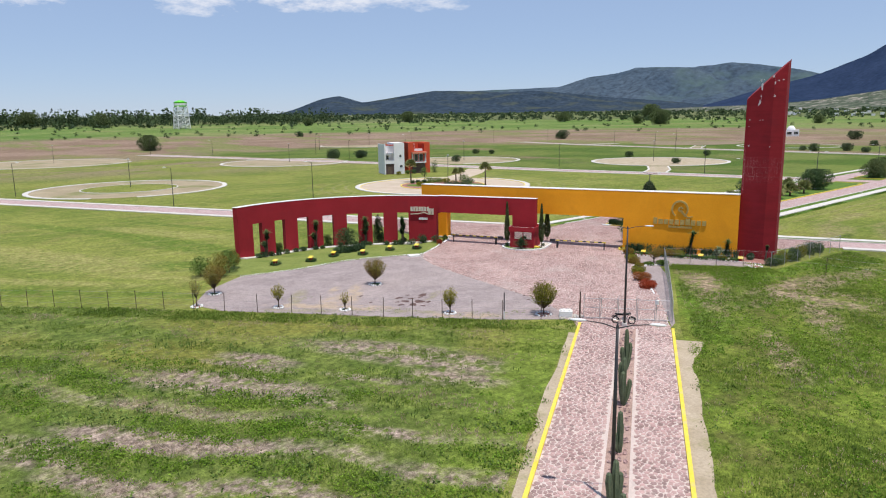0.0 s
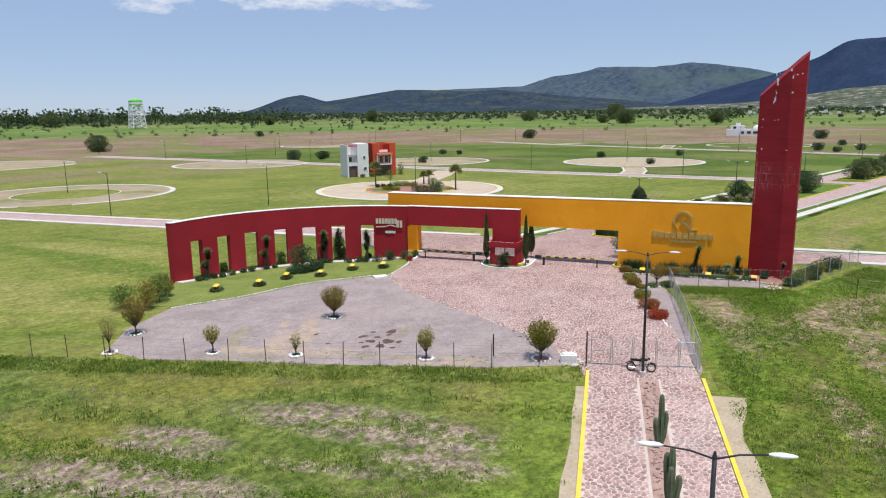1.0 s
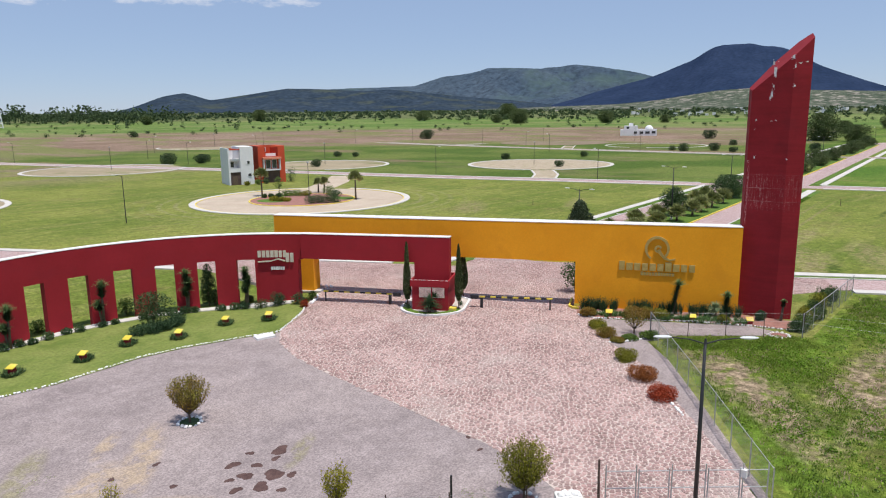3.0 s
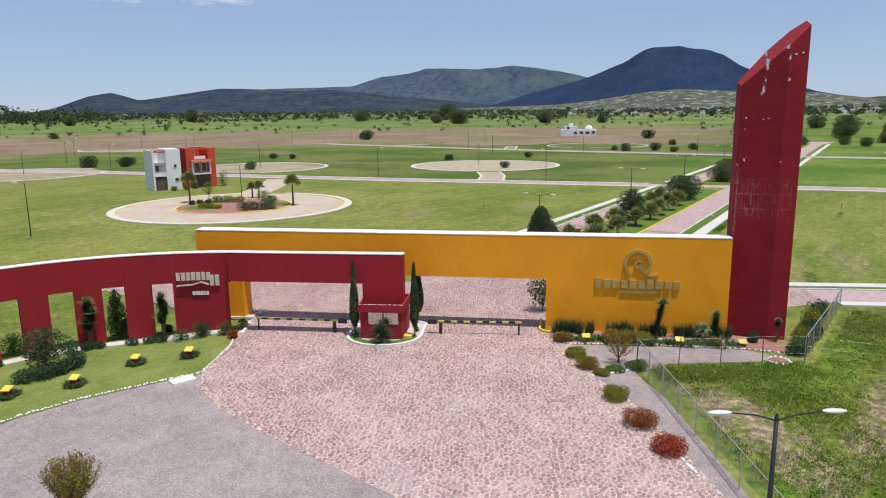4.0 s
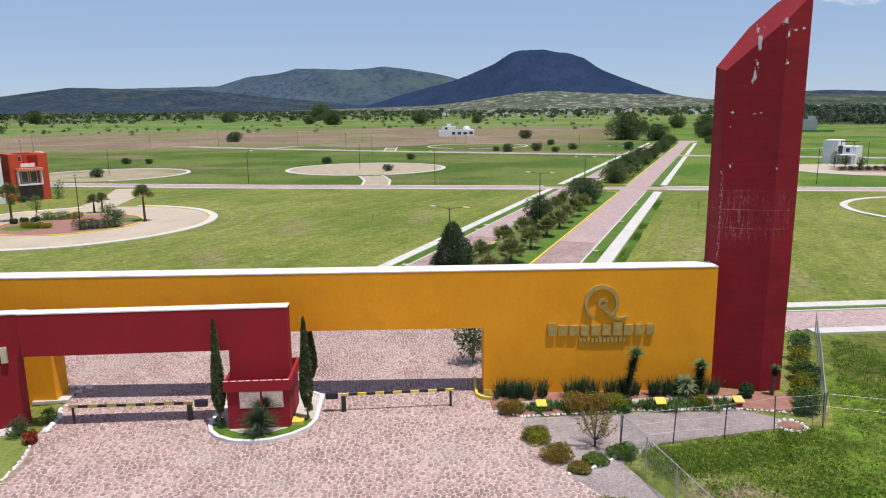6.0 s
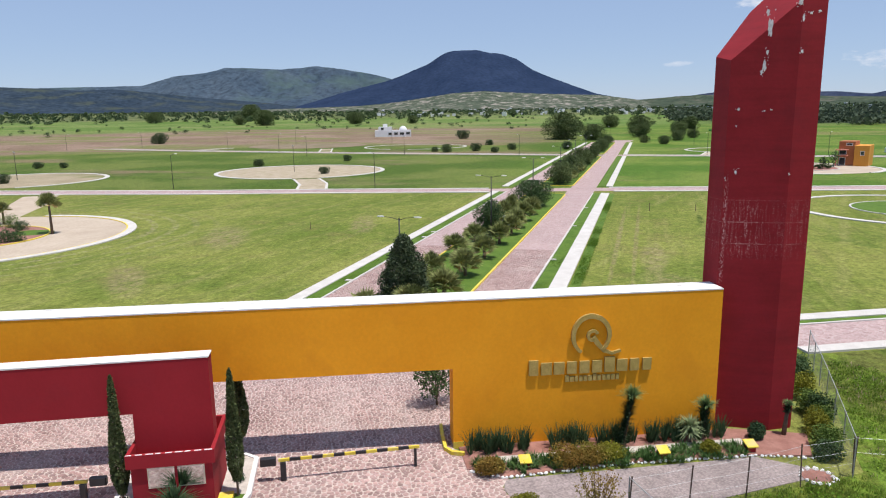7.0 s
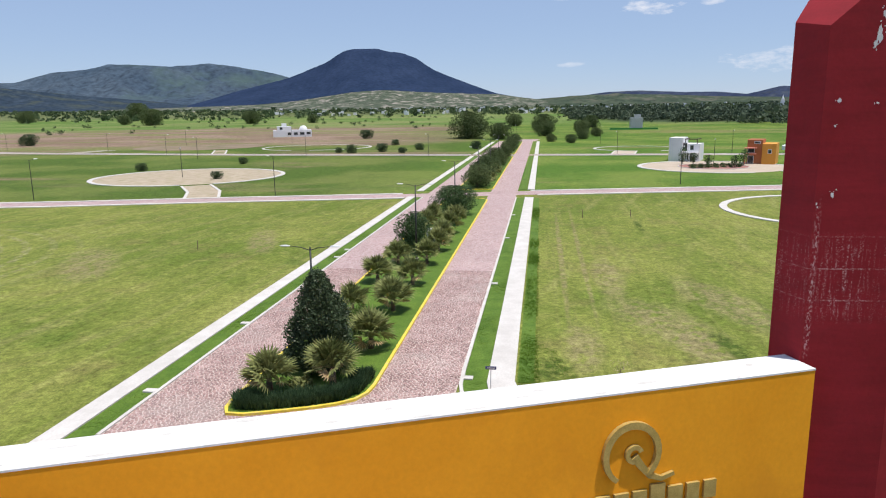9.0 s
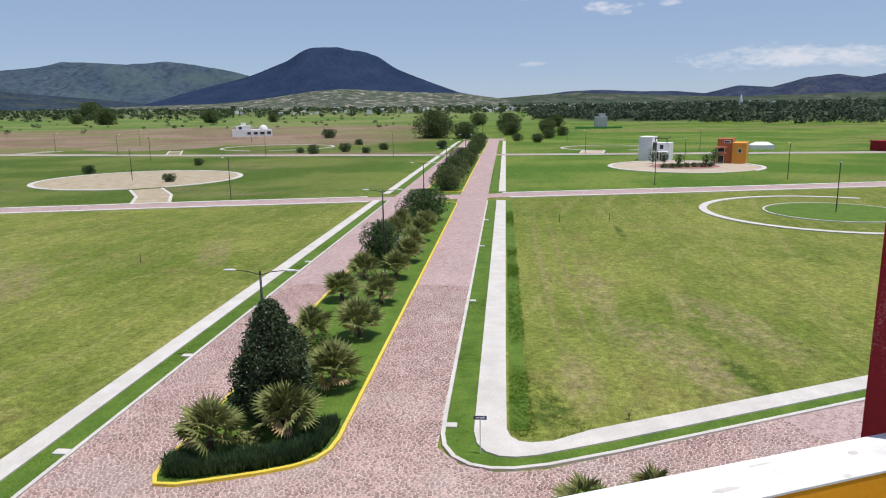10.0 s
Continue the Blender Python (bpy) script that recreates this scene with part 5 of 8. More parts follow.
def fan_palm(at, height, trunk_h, seed, label, n=30, size=1.0, group="fan palms"):
    root = thing("fan_palm", label, "palm", at, seed * 37 % 360, group)
    rng = random.Random(seed)
    part("trunk", MB().tube([(0, 0, -0.1), (0, 0, trunk_h * 0.5), (0, 0, trunk_h)], [0.2 * size, 0.17 * size, 0.13 * size], 9), M["bark"], root, smooth=True)
    reach = (height - trunk_h) * 0.74
    for i in range(n):
        u = i / n
        elev = 87 - 92 * u + rng.uniform(-9, 9)
        az = 137.5 * i + rng.uniform(-12, 12)
        dry = u > 0.88
        ob = new("frond", DRY_MESH if dry else FROND_MESH[i % 3])
        ob.parent = root
        k = reach * rng.uniform(0.85, 1.1) * (0.75 if dry else 1)
        ob.matrix_basis = pose(0, 0, trunk_h - 0.12 * u, 0, 0, az) @ pose(0.06, 0, 0, 0, -elev, 0) @ pose(0, 0, 0, rng.uniform(-50, 50), 0, 0) @ Matrix.Diagonal((k, k, k, 1))
    return root


def vase_tree(name, label, h, base, r, mat, n, seed, at, group):
    """A young tree whose many upright twigs fan out from a short stem, with small leaves along them."""
    root = thing(name, label, "tree", at, group=group)
    rng = np.random.default_rng(seed)
    tk = MB().tube([(0, 0, -0.2), (0.02, 0, base * 0.4), (0, 0.02, base * 0.75)], [0.075, 0.06, 0.05], 7)
    k = max(14, n // 90)
    spots = []
    for i in range(k):
        a, u = 2.4 * i + rng.uniform(-0.3, 0.3), math.sqrt((i + 0.5) / k)
        rim = r * 1.12 * u * rng.uniform(0.9, 1.08)
        top = base + (h - base) * (1.0 - 0.42 * u ** 3) * rng.uniform(0.86, 1.05)
        p0, p2 = Vector((0, 0, base * 0.6)), Vector((rim * math.cos(a), rim * math.sin(a), top))
        p1 = p0.lerp(p2, 0.5) + Vector((math.cos(a), math.sin(a), 0)) * rim * 0.17
        tk.tube([p0, p1, p2], [0.022, 0.014, 0.005], 4)
        for w in rng.uniform(0.3, 1.04, n // k):
            q = p0.lerp(p1, w * 2) if w < 0.5 else p1.lerp(p2, w * 2 - 1)
            spots.append(np.array(q) + rng.normal(0, 0.085, 3))
    part("trunk", tk, M["bark"], root, smooth=True)
    part("crown", MB().quads(leaf_quads(np.array(spots), 0.095, rng, 1.0, 0.5)), mat, root)
    return root


# trees on the forecourt, in rings of whitewashed stones
def stone_mesh(seed, mat):
    return mesh_of("stone", MB().blob((0, 0, 0.06), (0.14, 0.11, 0.1), seed, 0.22, 6, 4), mat)


STONES = [stone_mesh(k, M["white_stone"]) for k in range(4)]


def stone_ring(at, r, n, seed, label="ring of whitewashed stones round a tree foot"):
    root = thing("stone_ring", label, "stones", at)
    rng = random.Random(seed)
    for i in range(n):
        a = 2 * math.pi * i / n + rng.uniform(-0.1, 0.1)
        ob = new("stone", STONES[i % 4])
        ob.parent = root
        k = rng.uniform(0.55, 1.05)
        ob.matrix_basis = pose(r * math.cos(a) * rng.uniform(0.92, 1.08), r * math.sin(a) * rng.uniform(0.92, 1.08), 0, 0, 0, rng.uniform(0, 360)) @ Matrix.Diagonal((k, k, k, 1))
    part("soil", MB().prism(arc_pts(0, 0, r * 0.95, 0, 340, 17), -0.05, 0.03), M["leaf_dark"] if seed % 2 else M["soil"], root)


LOT_TREES = [((47.5, 37.6), 2.85, 0.85, 1.1, "leaf_olive", 7500, 0.8, "vase"), ((43.5, 57.1), 2.75, 0.8, 1.05, "leaf_brown", 6500, 0.8, "vase"), ((41.9, 43.6), 2.3, 0.75, 0.6, "leaf_gold", 2100, 0.6, "vase"),
             ((35.8, 51.1), 1.8, 0.6, 0.4, "leaf_gold", 420, 0.55, "vase"), ((31.8, 56.1), 2.1, 1.0, 0.62, "leaf_gold", 1500, 0.55, "vase"), ((29.6, 65.2), 3.1, 0.9, 1.0, "leaf_brown", 4200, 0.7, "vase"), ((26.4, 61.8), 2.7, 1.3, 0.55, "leaf_brown", 480, 0.6, "column")]
for i, ((x, y), h, b, r, m, n, ring, shape) in enumerate(LOT_TREES):
    vase_tree("young_tree", ("young tree with olive leaves on the gravel forecourt", "young tree with rust-tinged olive leaves on the forecourt")[m == "leaf_brown"], h, b, r, M[m], n, 20 + i, (x, y, 0.02), "forecourt trees")
    stone_ring((x, y, 0.02), ring * 0.8, 15, i)
# broad shrubs at the end of the curved wall
for i, (x, y, h, r, m) in enumerate([(33.2, 72.2, 2.7, 1.3, "leaf_brown"), (35.0, 73.6, 2.6, 1.3, "leaf_mid"), (31.8, 74.0, 2.2, 1.2, "leaf_mid"), (36.4, 75.4, 2.2, 0.9, "leaf_brown")]):
    tree("shrub", "dark green straggling shrub at the end of the lawn", "shrub", "round", h, 0.3, r, M[m], 2600, 0.12, 40 + i, 0.05, (x, y, 0.02), "lawn shrubs", 14)
tree("shrub", "dark dense shrub on the lawn before the red wall", "shrub", "round", 2.9, 0.5, 1.7, M["leaf_dark"], 3200, 0.16, 46, 0.08, settle(52.4, 75.6), "", 18)
for i, (dx, dy) in enumerate([(-1.8, -0.8), (-0.9, -1.3), (0.1, -1.4), (1.1, -1.1), (1.8, -0.5)]):
    bush("low_bush", "low dark leafy bush under the shrub", 0.95, 0.85, M["spiky"], 1100, 0.15, 50 + i, settle(52.4 + dx, 75.6 + dy), "lawn bushes")

# yuccas and climbers along the curved wall


def yucca(at, stems, label, seed, head=0.42, group="yuccas", low=0.42):
    """stems: (dx, dy, height) of each arm, with a shaggy trunk and a head of stiff blades."""
    root = thing("yucca", label, "yucca", at, group=group)
    rng = np.random.default_rng(seed)
    for dx, dy, h in stems:
        part("trunk", MB().tube([(dx * 0.2, dy * 0.2, -0.1), (dx * 0.6, dy * 0.6, h * 0.45), (dx, dy, h)], [0.13, 0.1, 0.08], 7), M["bark"], root, smooth=True)
        sk = MB()
        for k in range(13):
            u = low + (0.96 - low) * k / 12
            blades(sk, (dx * u, dy * u, h * u - 0.12), 64, head * 0.5, 0.055, rng, 1.2)
        part("skirt", sk, M["spiky"], root)
        hd = MB()
        blades(hd, (dx, dy, h - 0.14), 150, head * 0.68, 0.045, rng, 1.5)
        part("head", hd, M["yucca"], root)


for i, (a, out, h) in enumerate([(101.5, 0.9, 2.9), (79.5, 1.0, 3.3), (58.6, 0.9, 3.4), (43.2, 0.9, 3.3)]):
    ra, h = ARC_R - out, h + 0.7 * sunk(a)
    yucca((ARC_C.x + ra * math.cos(radians(a)), ARC_C.y + ra * math.sin(radians(a)), 0.05 - sunk(a)), [(0.1, 0.0, h), (-0.25, 0.15, h * 0.55)] if i < 2 else [(0.0, 0.05, h), (0.15, -0.1, h * 0.8), (-0.1, 0.0, h * 0.6)], "tall yucca with a shaggy head before the red wall", 70 + i, 0.9, low=0.72)
tree("shrub", "dark green leafy shrub behind an opening of the red wall", "shrub", "column", 3.9, 0.3, 0.8, M["leaf_dark"], 4500, 0.13, 77, 0.06, (ARC_C.x + 21.6 * math.cos(radians(53.5)), ARC_C.y + 21.6 * math.sin(radians(53.5)), -0.55))
for i, (a, r, h) in enumerate([(91.2, 0.75, 1.2), (72.4, 0.9, 1.6), (52.3, 0.9, 1.5), (44.0, 0.5, 0.7)]):
    ra = ARC_R + 2.1
    bush("low_bush", "dark green leafy bush behind an opening of the red wall", r, h, M["leaf_mid"] if i < 2 else M["leaf_dark"], 1200, 0.13, 120 + i, (ARC_C.x + ra * math.cos(radians(a)), ARC_C.y + ra * math.sin(radians(a)), -hollow(ARC_C.x + ra * math.cos(radians(a)), ARC_C.y + ra * math.sin(radians(a))) + 0.01), "bushes behind the wall")
rngp = random.Random(9)
for i, a in enumerate([106, 103.5, 99.5, 97, 93, 88.5, 85.5, 80, 77, 69.5, 63, 59.5, 57, 50, 46.5, 43.9, 39.2, 34.6]):
    ra = ARC_R - rngp.uniform(0.95, 1.3)
    k = rngp.uniform(0.42, 0.68) * (1.4 if a < 50 else 1)
    bush("low_bush", "low dark green bush along the foot of the red wall", k, k * 1.15, M["spiky"] if i % 2 else M["leaf_dark"], 700, 0.12, 90 + i, (ARC_C.x + ra * math.cos(radians(a)), ARC_C.y + ra * math.sin(radians(a)), 0.04 - sunk(a)), "wall foot bushes")


# floodlight boxes with a yellow top, each in a tuft of leaves
def light_box(at, rz, tuft=True):
    root = thing("light_box", "small red garden light box with a yellow lid in low leaves", "garden light", at, rz, "garden lights")
    part("box", MB().box((0, 0, 0.22), (0.42, 0.36, 0.44), bevel=0.03), M["red"], root)
    v = [(-0.28, -0.28, 0.46), (0.28, -0.28, 0.46), (0.28, 0.26, 0.62), (-0.28, 0.26, 0.62)]
    lid = MB().add(v + [(x, y, z + 0.05) for x, y, z in v], [(3, 2, 1, 0), (4, 5, 6, 7), (0, 1, 5, 4), (1, 2, 6, 5), (2, 3, 7, 6), (3, 0, 4, 7)])
    part("lid", lid, M["yellow_paint"], root, "sloping yellow lid")
    if tuft:
        rng = np.random.default_rng(int(at[0] * 10))
        lv = MB()
        for k in range(34):
            a = 2.4 * k
            blades(lv, (0.75 * math.cos(a) * (0.5 + 0.5 * (k % 4) / 3), 0.6 * math.sin(a), 0.02), 10, 0.4, 0.05, rng, 1.1)
        part("leaves", lv, M["leaf_dark"], root, "tuft of dark strap leaves")


for x, y in ((40.8, 73.6), (45.0, 72.4), (48.7, 73.1), (51.9, 71.3), (56.3, 71.4), (59.2, 69.4)):
    light_box(settle(x, y), -60)


# whitewashed stones along edges
def stone_row(pts, step, label, seed, size=0.8):
    root = thing("stone_edging", label, "edging")
    rng = random.Random(seed)
    k = 0
    for p, q in zip(pts, pts[1:]):
        a, b = Vector(p), Vector(q)
        n = max(1, int((b - a).length / step))
        for i in range(n):
            c = a + (b - a) * ((i + rng.uniform(0.2, 0.8)) / n)
            ob = new("stone", STONES[k % 4])
            ob.parent = root
            s = size * rng.uniform(0.7, 1.3)
            ob.matrix_basis = pose(c.x + rng.uniform(-0.06, 0.06), c.y + rng.uniform(-0.06, 0.06), 0.03, 0, 0, rng.uniform(0, 360)) @ Matrix.Diagonal((s, s, s, 1))
            k += 1


stone_row([(34.9, 70.7), (41.6, 69.45), (47.5, 69.7), (50.8, 69.0), (54.0, 67.7), (57.5, 66.1), (61.9, 68.5), (64.4, 70.4)], 0.19, "row of whitewashed stones edging the lawn", 1, 0.58)
tagged(part("slab", MB().box((55.9, 65.9, 0.1), (1.5, 0.95, 0.16), -18, 0.05), M["white"]), "white painted concrete slab lying at the lawn's corner", "slab")

# bed before the ochre wall
BED = [wall_pt(29.3, 0.0), wall_pt(29.4, 2.2), wall_pt(31.0, 3.1), wall_pt(36.5, 2.6), wall_pt(43.0, 2.7), (81.0, 33.2), (83.4, 33.0), (83.3, 34.7), (82.95, 37.4)]
structure("bed", MB().prism(BED, -0.3, 0.09), M["soil"], "red gravel planting bed along the ochre wall", "bed")
structure("path", MB().ribbon([wall_pt(31.0, 1.55), wall_pt(36.5, 1.5), wall_pt(43.4, 1.4)], -0.3, 0.3, 0.02, 0.1), M["pebble"], "strip of pale pebbles in the bed", "path")
stone_row([wall_pt(29.4, 2.3), wall_pt(31.0, 3.2), wall_pt(33.5, 2.95), wall_pt(36.5, 2.7), wall_pt(40, 2.75), wall_pt(43.2, 2.8), (80.8, 33.2)], 0.2, "row of whitewashed stones edging the bed", 2, 0.62)
structure("pad", MB().prism([(74.4, 46.8), wall_pt(31.0, 3.25), wall_pt(43.2, 2.85), (79.6, 32.6), (74.6, 39.8), (72.0, 41.2), (68.8, 38.4), (62.0, 33.9), (53.4, 28.4), (52.2, 28.0), (56.0, 30.9), (60.0, 34.0), (63.0, 36.3), (67.9, 40.5), (70.1, 43.4)], -0.3, 0.024), M["grey_pad"],
          "bare grey strip between the plaza and the fence", "pavement")
stone_row([(70.0, 43.4), (71.2, 42.2), (73.0, 41.2)], 0.26, "short row of whitewashed stones on the pad", 3)
stone_row([(61.9, 36.0), (60.3, 34.6)], 0.3, "short row of whitewashed stones at the plaza's edge", 4)
stone_ring((79.0, 33.4, 0.03), 0.7, 14, 8)
rng_b = np.random.default_rng(31)
for i in range(22):
    s = 29.9 + i * 0.6
    if i in (5, 6, 10, 14):
        continue
    root = thing("lily_tuft", "tuft of dark upright strap leaves along the ochre wall", "plant", (*wall_pt(s, 0.55 + 0.15 * (i % 2)), 0.09), group="strap-leaved tufts")
    tb = MB()
    for k in range(5):
        blades(tb, (rng_b.uniform(-0.3, 0.3), rng_b.uniform(-0.3, 0.3), 0), 20, 1.1, 0.045, rng_b, 0.45)
    part("leaves", tb, M["spiky"], root)
for i in range(16):
    s, o = 30.2 + i * 0.82, 2.1 + 0.15 * (i % 3)
    root = thing("ground_cover", "low pale-edged leafy ground cover in the bed", "plant", (*wall_pt(s, o), 0.09), group="ground cover")
    tb = MB()
    for k in range(20):
        blades(tb, (rng_b.uniform(-0.55, 0.55), rng_b.uniform(-0.55, 0.55), 0), 12, 0.38, 0.05, rng_b, 1.1)
    part("leaves", tb, M["leaf_deep"], root)
for i, (s, o, r, h, m) in enumerate([(30.4, 2.7, 0.8, 0.75, "leaf_brown"), (34.0, 2.5, 1.0, 0.95, "leaf_brown"), (35.2, 2.4, 0.95, 0.9, "leaf_brown"), (36.3, 2.2, 0.75, 0.8, "leaf_olive"), (41.2, 2.3, 0.55, 0.6, "leaf_olive"), (44.2, 1.2, 0.5, 0.8, "spiky")]):
    bush("bush", "rounded bronze-green bush in the bed by the ochre wall", r, h, M[m], 2600, 0.1, 130 + i, (*wall_pt(s, o), 0.09), "bed bushes")
yucca((79.6, 42.05, 0.09), [(0.3, -0.5, 2.75)], "tall leaning yucca with a thick shaggy stem in the bed", 80, 0.85, group="yuccas", low=0.12)
yucca((81.5, 38.2, 0.09), [(0.1, -0.2, 1.9)], "shaggy yucca with a single head in the bed", 81, 0.8, low=0.2)
yucca((83.0, 34.15, 0.09), [(0.1, -0.15, 1.75)], "small yucca at the tower's foot", 82, 0.4, low=0.72)
root = thing("agave", "pale green spiky rosette beside the yuccas", "plant", (81.0, 38.75, 0.09))
ag = MB()
for z, n in ((0.55, 90), (0.85, 120)):
    blades(ag, (0, 0, z), n, 0.62, 0.065, np.random.default_rng(n), 1.9)
part("leaves", ag, M["agave"], root)
part("trunk", MB().tube([(0, 0, -0.05), (0, 0, 0.5)], [0.12, 0.1], 7), M["bark"], root)
for s in (32.1, 38.8, 43.2):
    light_box((*wall_pt(s, 2.35), -0.1), -67, False)
# bushes at the plaza's edge
for i, (x, y, r, h, m) in enumerate([(72.9, 45.6, 0.85, 0.7, "leaf_olive"), (71.3, 44.2, 0.85, 0.7, "leaf_brown"), (67.2, 40.9, 0.95, 0.8, "leaf_olive"), (64.4, 38.6, 1.1, 0.95, "leaf_russet"), (62.2, 36.6, 1.0, 0.85, "leaf_rust"), (70.6, 43.0, 0.6, 0.34, "leaf_brown"), (71.6, 42.4, 0.7, 0.36, "leaf_mid"), (72.7, 41.3, 0.8, 0.6, "leaf_mid")]):
    bush("bush", {"leaf_rust": "rounded rust-red bush at the edge of the cobbled plaza", "leaf_russet": "rounded russet-brown bush at the edge of the cobbled plaza", "leaf_olive": "rounded yellow-green bush at the edge of the cobbled plaza"}.get(m, "low dark bush at the edge of the cobbled plaza"), r, h, M[m], 4800, 0.085, 150 + i, (x, y, 0.03), "plaza bushes")
vase_tree("small_tree", "thin-branched small tree with sparse brownish leaves on the grey pad", 2.1, 0.6, 1.0, M["leaf_brown"], 1500, 160, (73.2, 42.7, 0.02), "")
# shrubs behind the tower, along the fence
for i, (x, y, r, h, m) in enumerate([(86.3, 32.3, 0.9, 1.5, "leaf_mid"), (88.3, 32.2, 1.0, 1.7, "leaf_olive"), (90.3, 32.0, 1.0, 1.9, "leaf_dark"), (92.4, 31.7, 0.9, 1.5, "leaf_dark"), (84.9, 32.1, 0.9, 1.2, "leaf_mid"), (82.2, 32.3, 1.1, 1.3, "leaf_mid"), (83.6, 32.5, 1.1, 1.5, "leaf_olive"), (81.0, 32.6, 1.0, 1.0, "leaf_dark"), (85.6, 31.9, 1.0, 1.7, "leaf_dark")]):
    bush("shrub", "leafy green shrub between the tower and the fence", r * 0.8, h * 0.9, M[m], 2200, 0.12, 170 + i, (x, y, 0.02), "fence shrubs", "shrub")


# gatehouse island
def cypress(at, h, r, seed, label):
    root = thing("cypress", label, "cypress", at, group="slim cypresses")
    rng = np.random.default_rng(seed)
    n = 5200
    u, a = rng.random(n) ** 1.15, rng.uniform(0, 2 * math.pi, n)
    k = r * np.minimum(1, 0.45 + 4 * u) * (1 - u) ** 0.55 * np.sqrt(rng.uniform(0.45, 1, n)) * (1 + 0.12 * np.sin(9 * u + 2 * a))
    c = np.stack([k * np.cos(a), k * np.sin(a), 0.85 + (h - 0.85) * u], 1)
    mb = MB().quads(leaf_quads(c, 0.15, rng, 1.4, 0.45, np.stack([np.cos(a) * 0.3, np.sin(a) * 0.3, np.ones(n)], 1)))
    part("trunk", MB().tube([(0, 0, -0.1), (0, 0, h * 0.8)], [0.06, 0.03], 6), M["bark"], root)
    part("crown", mb, M["cypress"], root)


cypress((68.53, 61.82, 0.1), 6.0, 0.4, 5, "slim dark cypress beside the red gatehouse")
cypress((70.74, 57.78, 0.1), 5.85, 0.4, 6, "slim dark cypress beside the red gatehouse")
cypress((74.4, 59.9, 0.1), 4.9, 0.5, 7, "slim dark cypress in the shade of the ochre beam")
root = thing("spiky_plant", "dark round rosette of stiff blades before the gatehouse window", "plant", (*red_pt(12.35, 2.2), 0.14))
sp = MB()
for k in range(3):
    blades(sp, (0, 0, 0.45 + 0.15 * k), 130, 0.95, 0.045, np.random.default_rng(190 + k), 1.75)
part("leaves", sp, M["spiky"], root)
part("trunk", MB().tube([(0, 0, -0.05), (0, 0, 0.8)], [0.14, 0.1], 7), M["bark"], root)
for i, (s, o) in enumerate([(9.9, 0.6), (10.2, 1.3), (14.6, -0.5)]):
    bush("low_bush", "small dark bush on the gatehouse island", 0.3, 0.4, M["spiky"], 220, 0.1, 195 + i, (*red_pt(s, o), 0.14))
# rocks and plants by the left jamb
stone_row([(64.6, 70.2), (66.0, 70.9), (67.2, 72.0)], 0.35, "pale stones beside the gate's jamb", 6, 1.3)
for i, (x, y, r, h, m) in enumerate([(63.6, 69.9, 0.5, 0.7, "leaf_rust"), (65.6, 71.0, 0.5, 0.9, "leaf_mid"), (64.0, 71.2, 0.75, 1.1, "spiky"), (63.0, 72.8, 0.8, 1.15, "spiky")]):
    bush("low_bush", "small garden bush at the end of the red wall", r, h, M[m], 1000, 0.1, 200 + i, (x, y, 0.05))
tree("small_tree", "pale thin-branched plant among stones behind the gate", "tree", "vase", 1.6, 0.4, 0.7, M["leaf_mid"], 60, 0.12, 206, 0.035, (69.2, 74.0, 0.02))
stone_row([(67.6, 75.0), (68.6, 73.9), (69.4, 73.2), (70.2, 73.0), (69.6, 74.4)], 0.4, "heap of pale stones behind the gate", 7, 1.5)
tagged(part("slab", MB().box((68.0, 73.6, 0.12), (2.0, 1.0, 0.18), -60, 0.05), M["concrete"]), "pale concrete slab behind the gate", "slab")
tree("shrub", "feathery dark shrub behind the ochre wall", "shrub", "round", 3.0, 0.6, 1.3, M["leaf_dark"], 1300, 0.2, 208, 0.06, (82.2, 52.2, 0.03))
tree("shrub", "feathery dark shrub behind the ochre wall", "shrub", "round", 2.3, 0.5, 1.0, M["leaf_mid"], 1400, 0.18, 209, 0.06, (89.4, 44.9, 0.03))
for i, (x, y) in enumerate(((90.9, 44.9), (91.9, 42.2))):
    fan_palm((x, y, 0.03), 2.15, 0.8, 60 + i, "small fan palm behind the ochre wall", 16, 0.8)


# cacti on the strip of the entry road
def cactus(at, arms, seed):
    root = thing("cactus", "tall ribbed columnar cactus on the strip between lanes", "cactus", at, group="columnar cacti")
    for dx, dy, h in arms:
        n, v, f = 12, [], []
        prof = [(0.0, 0.8), (0.3, 1.0), (0.8, 1.0), (0.95, 0.75), (1.0, 0.15)]
        for u, k in prof:
            for i in range(n):
                a = 2 * math.pi * i / n
                r = 0.17 * k * (1.0 if i % 2 else 0.72)
                v.append((dx * min(1, u * 2) + r * math.cos(a), dy * min(1, u * 2) + r * math.sin(a), h * u))
        for j in range(len(prof) - 1):
            for i in range(n):
                f.append((j * n + i, j * n + (i + 1) % n, (j + 1) * n + (i + 1) % n, (j + 1) * n + i))
        f.append(tuple(range((len(prof) - 1) * n, len(prof) * n)))
        part("arm", MB().add(v, f), M["cactus"], root)


